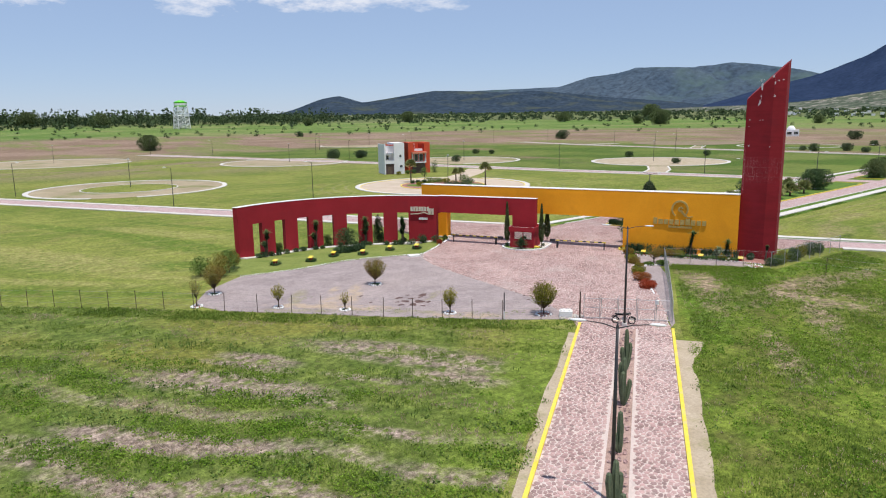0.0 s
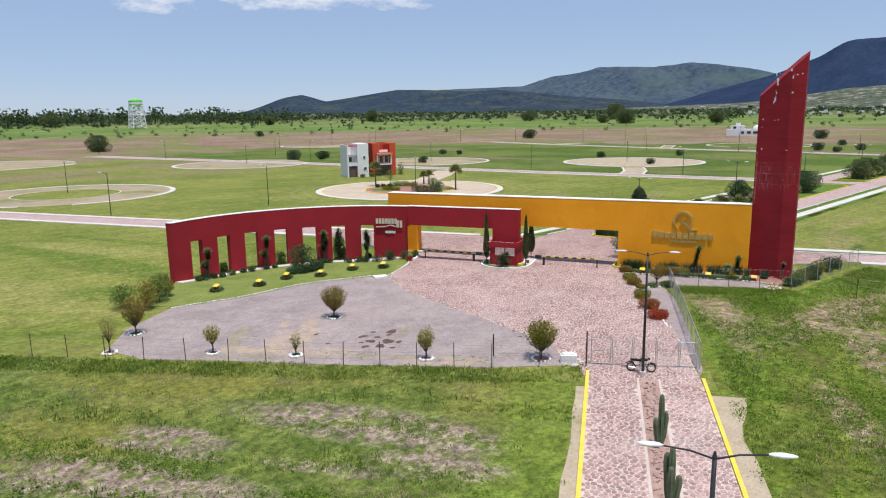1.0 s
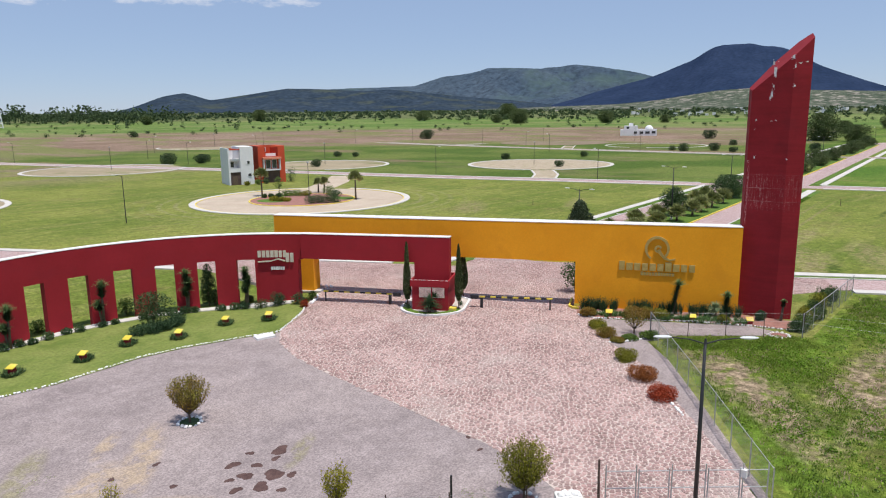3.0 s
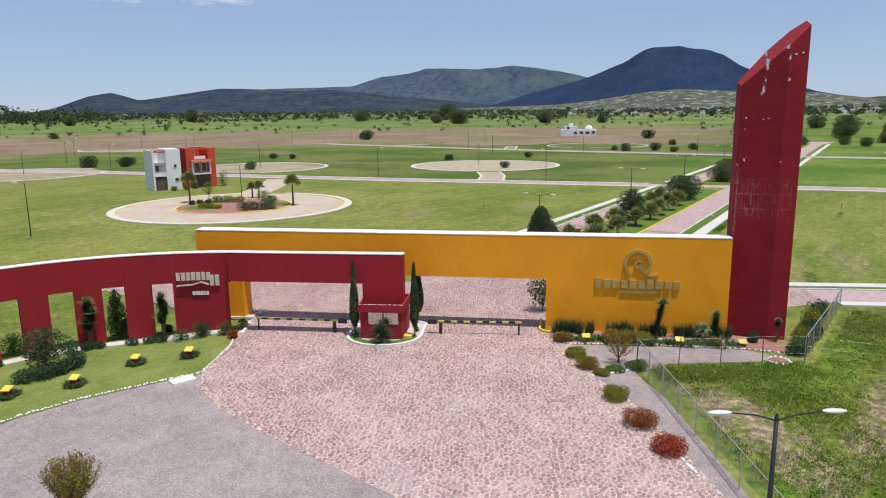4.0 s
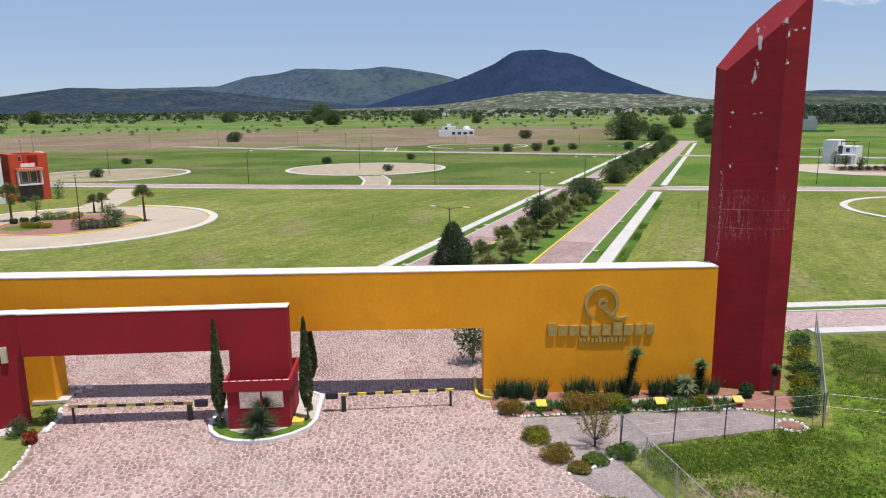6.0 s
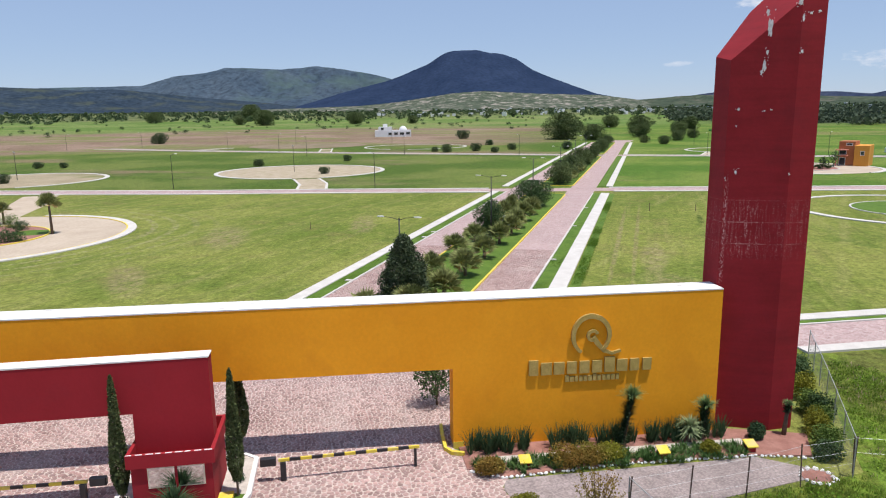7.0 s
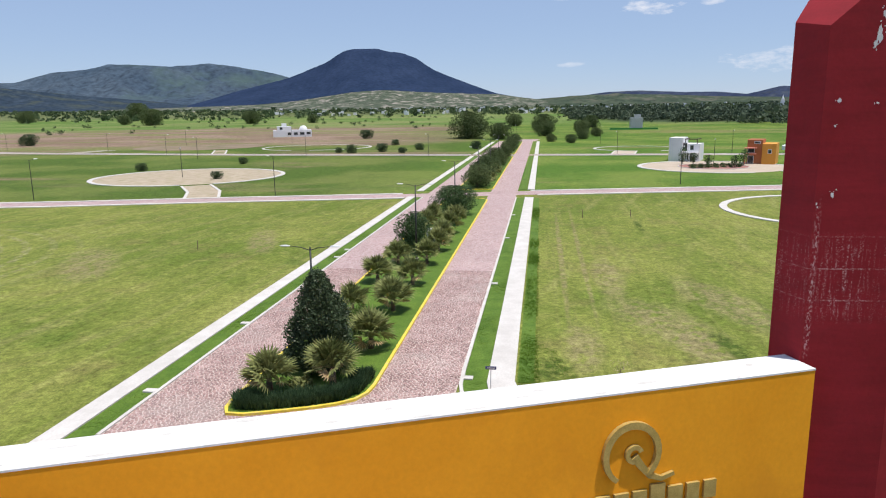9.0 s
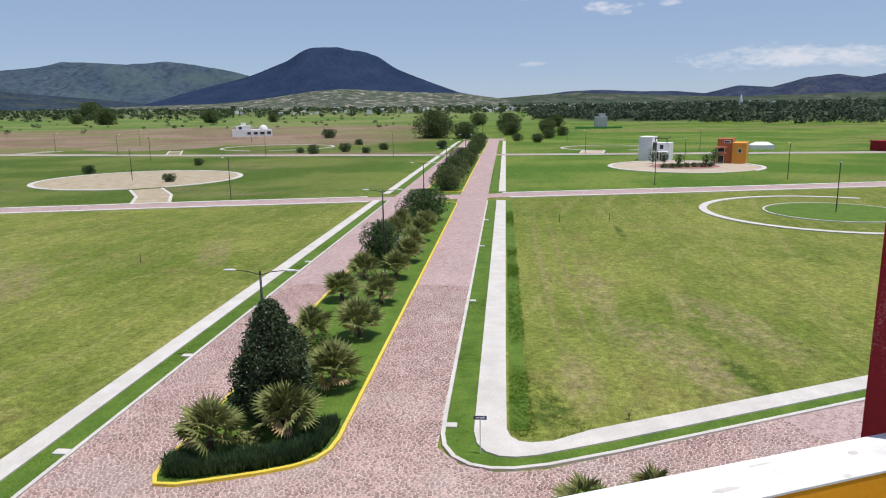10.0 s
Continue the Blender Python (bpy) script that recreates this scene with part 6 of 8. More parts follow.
for i, (s, arms) in enumerate([(-9.6, [(0, 0, 2.9), (-0.35, 0.1, 1.7), (0.3, -0.1, 1.9), (0.15, 0.3, 1.3)]), (-15.6, [(0, 0, 3.0), (0.1, 0.3, 2.6), (-0.25, -0.1, 2.2), (0.3, -0.2, 1.6)]), (-21.8, [(0, 0, 2.3), (0.3, 0.15, 1.6), (-0.3, 0.1, 1.2)]), (-27.6, [(0, 0, 2.6), (0.35, 0, 1.9), (-0.35, 0.1, 2.1), (0, -0.4, 1.2)]), (-34, [(0, 0, 2.4), (0.3, 0.1, 1.5)])]):
    cactus((*road_pt(s, 3.3), 0.08), arms, i)
rs = MB()
rngs = random.Random(12)
for i in range(520):
    x, y = road_pt(-0.6 - rngs.random() * 38, rngs.uniform(2.85, 3.85))
    k = rngs.uniform(0.05, 0.14)
    rs.blob((x, y, 0.1), (k, k * 0.8, k * 0.6), i, 0.25, 5, 3)
tagged(part("loose_stones", rs, M["stone_rest"]), "loose reddish stones on the planted strip", "stones", kind="stuff")

# boulevard island
for i, (x, y, h, tr, s) in enumerate([(95.5, 62.0, 2.7, 0.95, 1.1), (97.1, 58.7, 3.0, 1.2, 1.2), (103.7, 58.0, 2.8, 0.9, 1.1), (106.6, 61.6, 2.8, 0.9, 1.0), (111.6, 61.5, 2.6, 0.9, 1.0), (112.8, 58.4, 2.9, 1.0, 1.0), (122.1, 61.9, 2.7, 0.9, 1.0), (121.5, 58.4, 2.8, 1.0, 1.0),
                                   (130.3, 61.6, 2.6, 0.9, 1.0), (130.4, 58.5, 2.8, 1.0, 1.0), (137.5, 58.3, 2.8, 1.0, 1.0), (143.0, 58.5, 2.9, 1.0, 1.0), (143.6, 61.8, 2.9, 1.0, 1.0), (149.5, 58.6, 3.0, 1.1, 1.0), (150.3, 61.8, 3.0, 1.1, 1.0), (156.2, 58.5, 3.0, 1.1, 1.0), (156.0, 61.8, 3.1, 1.1, 1.0)]):
    fan_palm((x, y, 0.14), h, tr, i + 1, "young fan palm with a shaggy crown on the boulevard lawn", 30 if i < 4 else 26, s)
root = thing("broad_tree", "dense dark conical broadleaf tree on the boulevard island", "tree", (99.7, 60.3, 0.14))
rng_c = np.random.default_rng(210)
n = 30000
u, a = rng_c.random(n) ** 1.35, rng_c.uniform(0, 2 * math.pi, n)
lump = np.array([noise.noise((1.7 * math.cos(q), 1.7 * math.sin(q), 4.5 * w)) for q, w in zip(a, u)])
k = 2.1 * np.minimum(1, 0.62 + 2.6 * u) * (1 - u) ** 0.5 * (1 + 0.6 * lump) * rng_c.uniform(0.35, 1, n) ** 0.3
c = np.stack([k * np.cos(a), k * np.sin(a), 0.35 + 5.9 * u], 1) + rng_c.normal(0, 0.12, (n, 3))
part("trunk", MB().tube([(0, 0, -0.2), (0.05, 0, 2.5), (0, 0.05, 5.0)], [0.16, 0.12, 0.04], 8), M["bark"], root, smooth=True)
part("crown", MB().quads(leaf_quads(c, 0.17, rng_c, out=np.stack([np.cos(a), np.sin(a), 0.4 + 0 * a], 1) * 0.5)), M["leaf_gloss"], root)
tree("shrub", "grey-green feathery shrub beside the broadleaf tree", "shrub", "round", 2.3, 0.3, 1.0, M["leaf_mid"], 1500, 0.12, 211, 0.05, (101.2, 59.3, 0.14), "", 14)
tree("shrub", "grey-green feathery shrub among the palms", "shrub", "round", 1.8, 0.3, 0.8, M["leaf_mid"], 900, 0.14, 212, 0.05, (108.2, 59.8, 0.14), "", 12)
tree("shrub", "bronze-leaved shrub among the palms", "shrub", "round", 1.8, 0.3, 0.7, M["leaf_brown"], 800, 0.14, 213, 0.05, (114.8, 59.0, 0.14), "", 12)
bush("low_bush", "pale drooping grass plant among the palms", 0.9, 0.9, M["palm"], 700, 0.25, 214, (96.2, 60.3, 0.14))
tree("broad_tree", "dark broadleaf tree on the boulevard island", "tree", "round", 4.6, 0.5, 2.1, M["leaf_dark"], 8000, 0.2, 215, 0.12, (136.0, 61.0, 0.14), "", 24)
tree("broad_tree", "wide rounded dark tree at the island's end", "tree", "round", 4.2, 0.5, 3.6, M["leaf_dark"], 11000, 0.24, 216, 0.2, (166.0, 59.9, 0.14), "", 30)
hedge = thing("hedge", "low dark spiky hedge along the island's tip", "hedge")
hb = MB()
rngh = np.random.default_rng(6)
TIP = [Vector(p) for p in ((94.3, 63.3), (93.5, 62.8), (93.5, 61.8), (94.0, 60.4), (94.6, 58.9), (95.2, 57.8), (96.2, 57.1), (97.6, 56.9), (98.6, 56.9))]
for i in range(1500):
    k = rngh.integers(0, len(TIP) - 1)
    p = TIP[k].lerp(TIP[k + 1], rngh.random())
    p = p + (Vector((96.6, 60.2)) - p).normalized() * rngh.uniform(-0.35, 0.8)
    blades(hb, (p.x, p.y, 0.1), 9, 0.8, 0.04, rngh, 0.45)
part("leaves", hb, M["spiky"], hedge)
tagged(part("utility_box", MB().box((143.5, 60.2, 0.9), (1.2, 0.9, 1.6), bevel=0.05), M["galv"]), "grey metal utility cabinet among the palms", "cabinet")
protos = [tree("broad_tree", "dark bushy tree of the far boulevard island", "tree", "round", 4.6, 0.3, 3.0, M["wild_leaf"], 6500, 0.27, 220 + k, 0.15, (204 + 8 * k, 60, 0.14), "far boulevard trees", 18) for k in range(2)]
for i, x in enumerate([218, 224, 231, 238, 246, 254, 262, 271, 280, 289, 297, 322, 332, 343, 355, 367, 380, 393, 405]):
    k = 0.62 + 0.45 * ((i * 7) % 5) / 5
    copy_thing(protos[i % 2], pose(x, 60 + ((i * 5) % 3 - 1) * 1.4, 0.14, 0, 0, 70 * i) @ Matrix.Diagonal((k, k, k, 1)))
palm_far = fan_palm((207, 58.3, 0.14), 3.0, 1.0, 50, "fan palm on the far boulevard island", 20, 1.0, "far palms")
for i, x in enumerate([212, 217, 222, 227, 233]):
    copy_thing(palm_far, pose(x, 58.2 + 3.2 * (i % 2), 0.14, 0, 0, 50 * i))

# ---- fences, gate, lamps ----
def chain_link(mb, p, q, z0, z1, gap=0.13, r=0.0022):
    """Diagonal wires between two posts, each a thin three-sided rod."""
    a, b = Vector(p), Vector(q)
    d, ln, h = (b - a).normalized(), (b - a).length, z1 - z0
    nrm = Vector((-d.y, d.x))
    n = int((ln + h) / gap)
    for sgn in (1, -1):
        for i in range(n):
            s0 = -h + i * gap
            t0, t1 = max(0.0, -s0 / h), min(1.0, (ln - s0) / h)
            if t1 <= t0:
                continue
            ends = []
            for t in (t0, t1):
                s = s0 + t * h
                s = s if sgn > 0 else ln - s
                ends.append(Vector((a.x + d.x * s, a.y + d.y * s, z0 + t * h)))
            along = (ends[1] - ends[0]).normalized()
            u = Vector((nrm.x, nrm.y, 0))
            w = along.cross(u)
            v = [e + (u * math.cos(k) + w * math.sin(k)) * r for e in ends for k in (0, 2.094, 4.189)]
            mb.add(v, [(0, 1, 4, 3), (1, 2, 5, 4), (2, 0, 3, 5)])


def post_line(pts, step):
    out = []
    for p, q in zip(pts, pts[1:]):
        a, b = Vector(p), Vector(q)
        n = max(1, round((b - a).length / step))
        out += [a + (b - a) * (i / n) for i in range(n)]
    return out + [Vector(pts[-1])]


def fence(pts, step, h, post_mat, wires, mesh, label, rail=False, lean=0.0, seed=0):
    root = thing("fence", label, "fence")
    ps = post_line(pts, step)
    rng = random.Random(seed)
    tops = []
    for p in ps:
        dx, dy = rng.uniform(-lean, lean), rng.uniform(-lean, lean)
        tops.append((p.x + dx, p.y + dy, h))
        part("post", MB().tube([(p.x, p.y, -0.2), (p.x + dx, p.y + dy, h + 0.05)], 0.03, 6), post_mat, root)
    for z in wires:
        wb = MB()
        for a, b in zip(tops, tops[1:]):
            wb.tube([(a[0], a[1], z), ((a[0] + b[0]) / 2, (a[1] + b[1]) / 2, z - 0.03), (b[0], b[1], z)], 0.006, 3)
        part("wire", wb, M["galv"], root)
    if rail:
        for a, b in zip(tops, tops[1:]):
            part("rail", MB().tube([a, b], 0.022, 5), M["galv"], root)
    if mesh:
        for a, b in zip(ps, ps[1:]):
            mb = MB()
            chain_link(mb, a, b, 0.05, h, mesh)
            part("netting", mb, M["net"], root)


fence(FENCE_L[:7], 2.9, 1.72, M["rust"], (0.5, 1.05, 1.62), 0, "dark posts with strained wires between field and forecourt", lean=0.05, seed=1)
fence([FENCE_L[6], (-10, 101)], 4.0, 1.72, M["rust"], (0.6, 1.6), 0, "dark posts with strained wires along the field", lean=0.05, seed=2)
fence([(53.3, 28.6), (62.5, 34.4), (73.4, 41.5)], 2.7, 1.9, M["galv"], (), 0.13, "galvanised chain-link fence along the cobbled plaza", True, seed=3)
fence([(73.4, 41.5), (79.4, 31.9)], 2.9, 1.95, M["rust"], (1.9, 1.3, 0.7), 0.2, "dark leaning posts with strained wire and netting", lean=0.12, seed=4)
fence([(79.4, 31.9), (88, 31.1), (95.6, 30.5)], 2.8, 1.9, M["galv"], (), 0.16, "galvanised chain-link fence beside the tower", True, seed=5)
fence([(79.4, 31.9), (82, 10)], 5.0, 1.9, M["rust"], (1.9, 1.2), 0, "sagging wire on thin dark posts across the field", lean=0.1, seed=6)

gate = thing("gate", "closed galvanised tube gate with chain-link panels", "gate")
GA, GB = Vector((48.95, 34.45)), Vector((53.25, 28.75))
part("post", MB().tube([(GA.x - 0.15, GA.y + 0.2, -0.2), (GA.x - 0.15, GA.y + 0.2, 2.4)], 0.05, 8), M["rust"], gate, "tall rusty post")
cuts = [0.0, 0.2, 0.4, 0.62, 0.83, 1.0]
for k, (u0, u1) in enumerate(zip(cuts, cuts[1:])):
    leaf = MB()
    a, b = GA.lerp(GB, u0 + 0.008), GA.lerp(GB, u1 - 0.008)
    for z in (0.18, 1.05, 1.85):
        leaf.tube([(a.x, a.y, z), (b.x, b.y, z)], 0.024, 5)
    for c in (a, b):
        leaf.tube([(c.x, c.y, 0.08), (c.x, c.y, 1.95 if k % 2 else 2.15)], 0.03, 6)
    fr = part("panel", leaf, M["galv"], gate)
    nb = MB()
    chain_link(nb, a, b, 0.18, 1.85, 0.16)
    part("netting", nb, M["net"], fr)
part("latch_box", MB().box((*GA.lerp(GB, 0.84), 1.7), (0.2, 0.3, 0.35), bevel=0.03), M["white"], gate, "pale latch box")


def double_lamp(at, rz, label, h=8.2):
    root = thing("street_lamp", label, "street lamp", at, rz, "double-arm street lamps")
    part("pole", MB().tube([(0, 0, -0.1), (0, 0, 4), (0, 0, h)], [0.1, 0.085, 0.06], 8), M["black_metal"], root, smooth=True)
    part("base", MB().box((0, 0, 0.12), (0.4, 0.4, 0.3), bevel=0.05), M["concrete"], root, "pale concrete foot")
    part("cap", MB().tube([(0, 0, h - 0.05), (0, 0, h + 0.12)], [0.07, 0.03], 8), M["black_metal"], root)
    for s in (-1, 1):
        arm = part("arm", MB().tube([(0, 0, h - 0.1), (0.6 * s, 0, h + 0.08), (1.35 * s, 0, h + 0.16)], [0.03, 0.026, 0.022], 6), M["black_metal"], root)
        hd = MB()
        prof = [(0, 0.03), (0.1, 0.09), (0.32, 0.12), (0.58, 0.09), (0.7, 0.03)]
        v, f = [], []
        for x, r in prof:
            for k in range(8):
                a = 2 * math.pi * k / 8
                v.append(((1.3 + x) * s, r * math.cos(a) * 1.1, h + 0.17 + r * 0.55 * math.sin(a)))
        for j in range(4):
            for k in range(8):
                f.append((8 * j + k, 8 * j + (k + 1) % 8, 8 * j + 8 + (k + 1) % 8, 8 * j + 8 + k))
        f += [tuple(range(8)), tuple(range(32, 40))]
        part("lamp_head", hd.add(v, f), M["lamp_head"], arm, "pale grey cobra-head lantern", smooth=True)
    return root


rz_n = math.degrees(math.atan2(ROAD_N.y, ROAD_N.x))
double_lamp((49.65, 30.8, 0.03), rz_n, "black double-arm street lamp on the entry road")
double_lamp((26.65, 15.9, 0.1), rz_n, "black double-arm street lamp on the entry road")
for x, y, h in ((101.0, 61.05, 7.5), (132.0, 59.9, 8.2), (166.0, 59.9, 8.2), (206.0, 59.9, 8.2), (240.0, 59.9, 8.2), (274.0, 59.9, 8.2)):
    double_lamp((x, y, 0.14), 90, "black double-arm street lamp on the boulevard island", h)


def street_lamp(at, rz, h=7.8):
    root = thing("street_lamp", "black single-arm street lamp beside a street", "street lamp", at, rz, "single-arm street lamps")
    part("pole", MB().tube([(0, 0, -0.2), (0, 0, h)], [0.085, 0.055], 7), M["black_metal"], root)
    arm = part("arm", MB().tube([(0, 0, h - 0.1), (0.9, 0, h + 0.15)], 0.03, 5), M["black_metal"], root)
    part("lamp_head", MB().blob((1.2, 0, h + 0.17), (0.4, 0.16, 0.09), 1, 0.0, 8, 5), M["lamp_head"], arm, "pale grey lantern")
    return root


def park_lamp(at):
    root = thing("park_lamp", "slim dark post lamp in a turning circle", "park lamp", at, group="park lamps")
    part("pole", MB().tube([(0, 0, -0.2), (0, 0, 7.4)], [0.085, 0.055], 7), M["black_metal"], root)
    part("lamp_head", MB().box((0, 0, 7.5), (0.45, 0.3, 0.25), bevel=0.05), M["galv"], root, "small grey lantern")
    return root


first = street_lamp((53.9, 141.2, 0), 150)
for i, (x, y) in enumerate([(34.5, 190), (81.4, 132.6), (181.4, 145), (189.5, 98.7), (212.7, 17.2), (222.8, -13.2), (334.7, 325), (288.4, 355), (171, 252), (296, 170), (325.8, 199), (307, 133), (350, 241), (306, 87), (178.6, 292), (140, 322), (128, 372), (315, 20), (318, -20), (232, -60), (420, 180), (430, 60), (390, 20), (240, 300), (210, 340), (360, 300), (400, 230)]):
    copy_thing(first, pose(x, y, gz(x, y), 0, 0, 150 if i % 2 else 330))
pl = park_lamp((61.2, 191.4, 0))
for x, y in ((121.6, 132.8), (174, -1.5), (228.3, 139.3), (194, 204), (258, 0), (262, 365), (142, 252), (74, 332)):
    copy_thing(pl, pose(x, y, gz(x, y)))

# street sign at the corner
ss = thing("street_sign", "small dark street name plate on a pale post", "sign", (96.35, 49.2, 0.1))
part("post", MB().tube([(0, 0, 0), (0, 0, 1.75)], 0.025, 6), M["lamp_head"], ss)
M["sign_blue"] = material("dark_blue_enamel", (0.05, 0.06, 0.14), (0.07, 0.08, 0.18), 2, 0.4, 6, 0.02, spread=0.05)
plate = part("plate", MB().box((0, 0, 1.8), (0.04, 0.62, 0.18)), M["sign_blue"], ss, "dark blue plate")
part("bar", MB().box((-0.024, 0, 1.8), (0.01, 0.42, 0.05)), M["white"], plate)

# post and plinth on the forecourt
mk = thing("marker_post", "dark marker post with a pale foot by the fence", "post", (44.15, 39.15, 0.02))
part("shaft", MB().tube([(0, 0, 0.7), (0, 0, 2.3)], 0.05, 7), M["black_metal"], mk)
part("foot", MB().tube([(0, 0, -0.2), (0, 0, 0.7)], 0.045, 7), M["lamp_head"], mk, "pale foot")
pt = thing("plinth", "low white block topped by pale rocks beside the gate", "block", (48.35, 35.85, 0.0), -50)
part("block", MB().box((0, 0, 0.28), (1.15, 0.6, 0.56), bevel=0.05), M["white"], pt)
for k in range(5):
    part("rock", MB().blob((-0.35 + 0.17 * k, 0.12 * (k % 2), 0.6), (0.17, 0.15, 0.13), k, 0.25, 6, 4), M["white_stone"], pt)
for k, (x, y) in enumerate([(48.9, 35.3), (48.6, 34.9), (47.9, 35.0), (49.1, 34.8), (47.6, 35.6)]):
    tagged(part("rock", MB().blob((x, y, 0.1), (0.3, 0.24, 0.16), 40 + k, 0.25, 7, 4), M["pebble"]), "pale rounded rock lying beside the gate", "rock", "rocks by the gate")
# dark stains on the gravel
M["stain"] = material("dark_oil_stain", (0.07, 0.04, 0.037), (0.115, 0.068, 0.06), 2, 0.95, 8, 0.2, spread=0.25)
for k, (x, y, a, b) in enumerate([(44.3, 50.3, 0.7, 0.4), (43.6, 49.8, 0.35, 0.2), (41.9, 51.0, 0.5, 0.3), (42.6, 50.0, 0.3, 0.3), (41.6, 49.6, 0.5, 0.35), (42.5, 48.6, 0.75, 0.45), (41.4, 48.2, 0.55, 0.4), (43.0, 47.9, 0.35, 0.25), (40.5, 48.9, 0.4, 0.25), (40.9, 49.9, 0.3, 0.2), (43.2, 51.3, 0.3, 0.2), (39.0, 51.6, 0.3, 0.15), (37.6, 54.6, 0.25, 0.15), (39.7, 54.2, 0.3, 0.15), (51.3, 43.2, 0.3, 0.2), (50.4, 41.9, 0.25, 0.12), (41.8, 47.2, 0.3, 0.2)]):
    rr = random.Random(k)
    tagged(part("stain", MB().prism([(x + 0.72 * a * (1 + 0.2 * math.sin(2 * t + k) + 0.13 * math.sin(3 * t + 2 * k) + 0.06 * math.sin(7 * t)) * math.cos(t), y + b * 0.95 * (1 + 0.2 * math.sin(2 * t + k) + 0.13 * math.sin(3 * t + 2 * k) + 0.06 * math.sin(7 * t)) * math.sin(t)) for t in [2 * math.pi * i / 32 for i in range(32)]], 0.005, 0.0235 + 0.0016 * (k % 9)), M["stain"]), "dark brown stain soaked into the gravel", "stain", "gravel stains")

# motorcycle
mc = thing("motorcycle", "black and silver motorcycle parked on its stand by the gate", "motorcycle", (50.1, 31.2, 0.035), rz_n + 180)


def wheel(x):
    w = thing("wheel", "", "")
    w.parent = mc
    w.matrix_basis = pose(x, 0, 0.31)
    del_keys = [k for k in w.keys()]
    for k in del_keys:
        del w[k]
    ring = [(0.27 * math.cos(2 * math.pi * i / 20), 0, 0.27 * math.sin(2 * math.pi * i / 20)) for i in range(21)]
    part("tyre", MB().tube(ring, 0.045, 6), M["rubber"], w)
    rim = MB().tube([(0.21 * math.cos(2 * math.pi * i / 16), 0, 0.21 * math.sin(2 * math.pi * i / 16)) for i in range(17)], 0.015, 5)
    for i in range(6):
        a = math.pi * i / 3
        rim.tube([(0, 0, 0), (0.21 * math.cos(a), 0, 0.21 * math.sin(a))], 0.012, 4)
    part("rim", rim, M["silver"], w)


wheel(-0.64)
wheel(0.66)
part("frame", MB().tube([(-0.64, 0.06, 0.31), (-0.2, 0.06, 0.42), (0.2, 0.0, 0.4), (0.42, 0, 0.85)], 0.025, 6).tube([(-0.55, 0, 0.75), (0.0, 0, 0.72), (0.42, 0, 0.85)], 0.025, 6).tube([(-0.64, -0.07, 0.31), (-0.45, -0.07, 0.72)], 0.02, 5), M["black_metal"], mc)
part("fork", MB().tube([(0.66, 0.08, 0.31), (0.43, 0.08, 0.95)], 0.02, 6).tube([(0.66, -0.08, 0.31), (0.43, -0.08, 0.95)], 0.02, 6), M["silver"], mc)
part("handlebar", MB().tube([(0.3, 0.36, 1.02), (0.42, 0.12, 0.98), (0.42, -0.12, 0.98), (0.3, -0.36, 1.02)], 0.015, 6), M["black_metal"], mc)
part("fuel_tank", MB().blob((0.17, 0, 0.86), (0.27, 0.14, 0.12), 1, 0.0, 12, 8), M["black_metal"], mc, "black fuel tank", smooth=True)
part("seat", MB().box((-0.35, 0, 0.82), (0.72, 0.22, 0.09), bevel=0.05), M["rubber"], mc)
part("engine", MB().box((0.05, 0, 0.45), (0.36, 0.26, 0.3), bevel=0.05).box((0.1, 0, 0.64), (0.2, 0.2, 0.14)), M["galv"], mc, "grey engine block")
part("exhaust", MB().tube([(0.2, -0.14, 0.4), (-0.1, -0.16, 0.28), (-0.75, -0.17, 0.36)], [0.025, 0.03, 0.05], 7), M["silver"], mc)
part("headlight", MB().blob((0.5, 0, 0.92), (0.09, 0.1, 0.1), 2, 0, 10, 6), M["glass"], mc, smooth=True)
part("mudguard", MB().tube([(0.98, 0, 0.45), (0.85, 0, 0.62), (0.62, 0, 0.66), (0.42, 0, 0.55)], 0.04, 5).tube([(-0.98, 0, 0.55), (-0.8, 0, 0.66), (-0.5, 0, 0.68)], 0.045, 5), M["black_metal"], mc)
part("mirror", MB().tube([(0.34, 0.3, 1.02), (0.36, 0.34, 1.2)], 0.008, 4).blob((0.36, 0.35, 1.22), (0.02, 0.06, 0.04), 3, 0, 6, 4), M["black_metal"], mc)
part("stand", MB().tube([(0.0, 0.08, 0.35), (-0.05, 0.22, 0.0)], 0.012, 4), M["black_metal"], mc)

# ---- houses ----
M["house_white"] = material("white_house_render", (0.66, 0.66, 0.67), (0.76, 0.76, 0.77), 0.3, 0.85, 10, 0.1, spread=0.05, stain=(0.5, 0.5, 0.5), stain_scale=0.3, stain_amount=0.3)
M["house_red"] = material("orange_red_render", (0.45, 0.06, 0.025), (0.53, 0.08, 0.035), 0.3, 0.85, 10, 0.1, spread=0.06)
M["house_pink"] = material("salmon_tiles", (0.55, 0.2, 0.13), (0.64, 0.26, 0.17), 0.6, 0.85, 8, 0.2, spread=0.1)
M["tank_green"] = material("bright_green_tank", (0.10, 0.5, 0.03), (0.14, 0.6, 0.05), 0.2, 0.6, 8, 0.05, spread=0.06)
M["hoarding_green"] = material("green_hoarding", (0.05, 0.22, 0.05), (0.07, 0.28, 0.07), 0.2, 0.6, 8, 0.05, spread=0.06)
M["terracotta"] = material("terracotta_render", (0.34, 0.12, 0.05), (0.42, 0.16, 0.07), 0.3, 0.85, 10, 0.1, spread=0.06)
M["house_ochre"] = material("orange_ochre_render", (0.62, 0.27, 0.045), (0.7, 0.32, 0.06), 0.3, 0.85, 10, 0.1, spread=0.06)
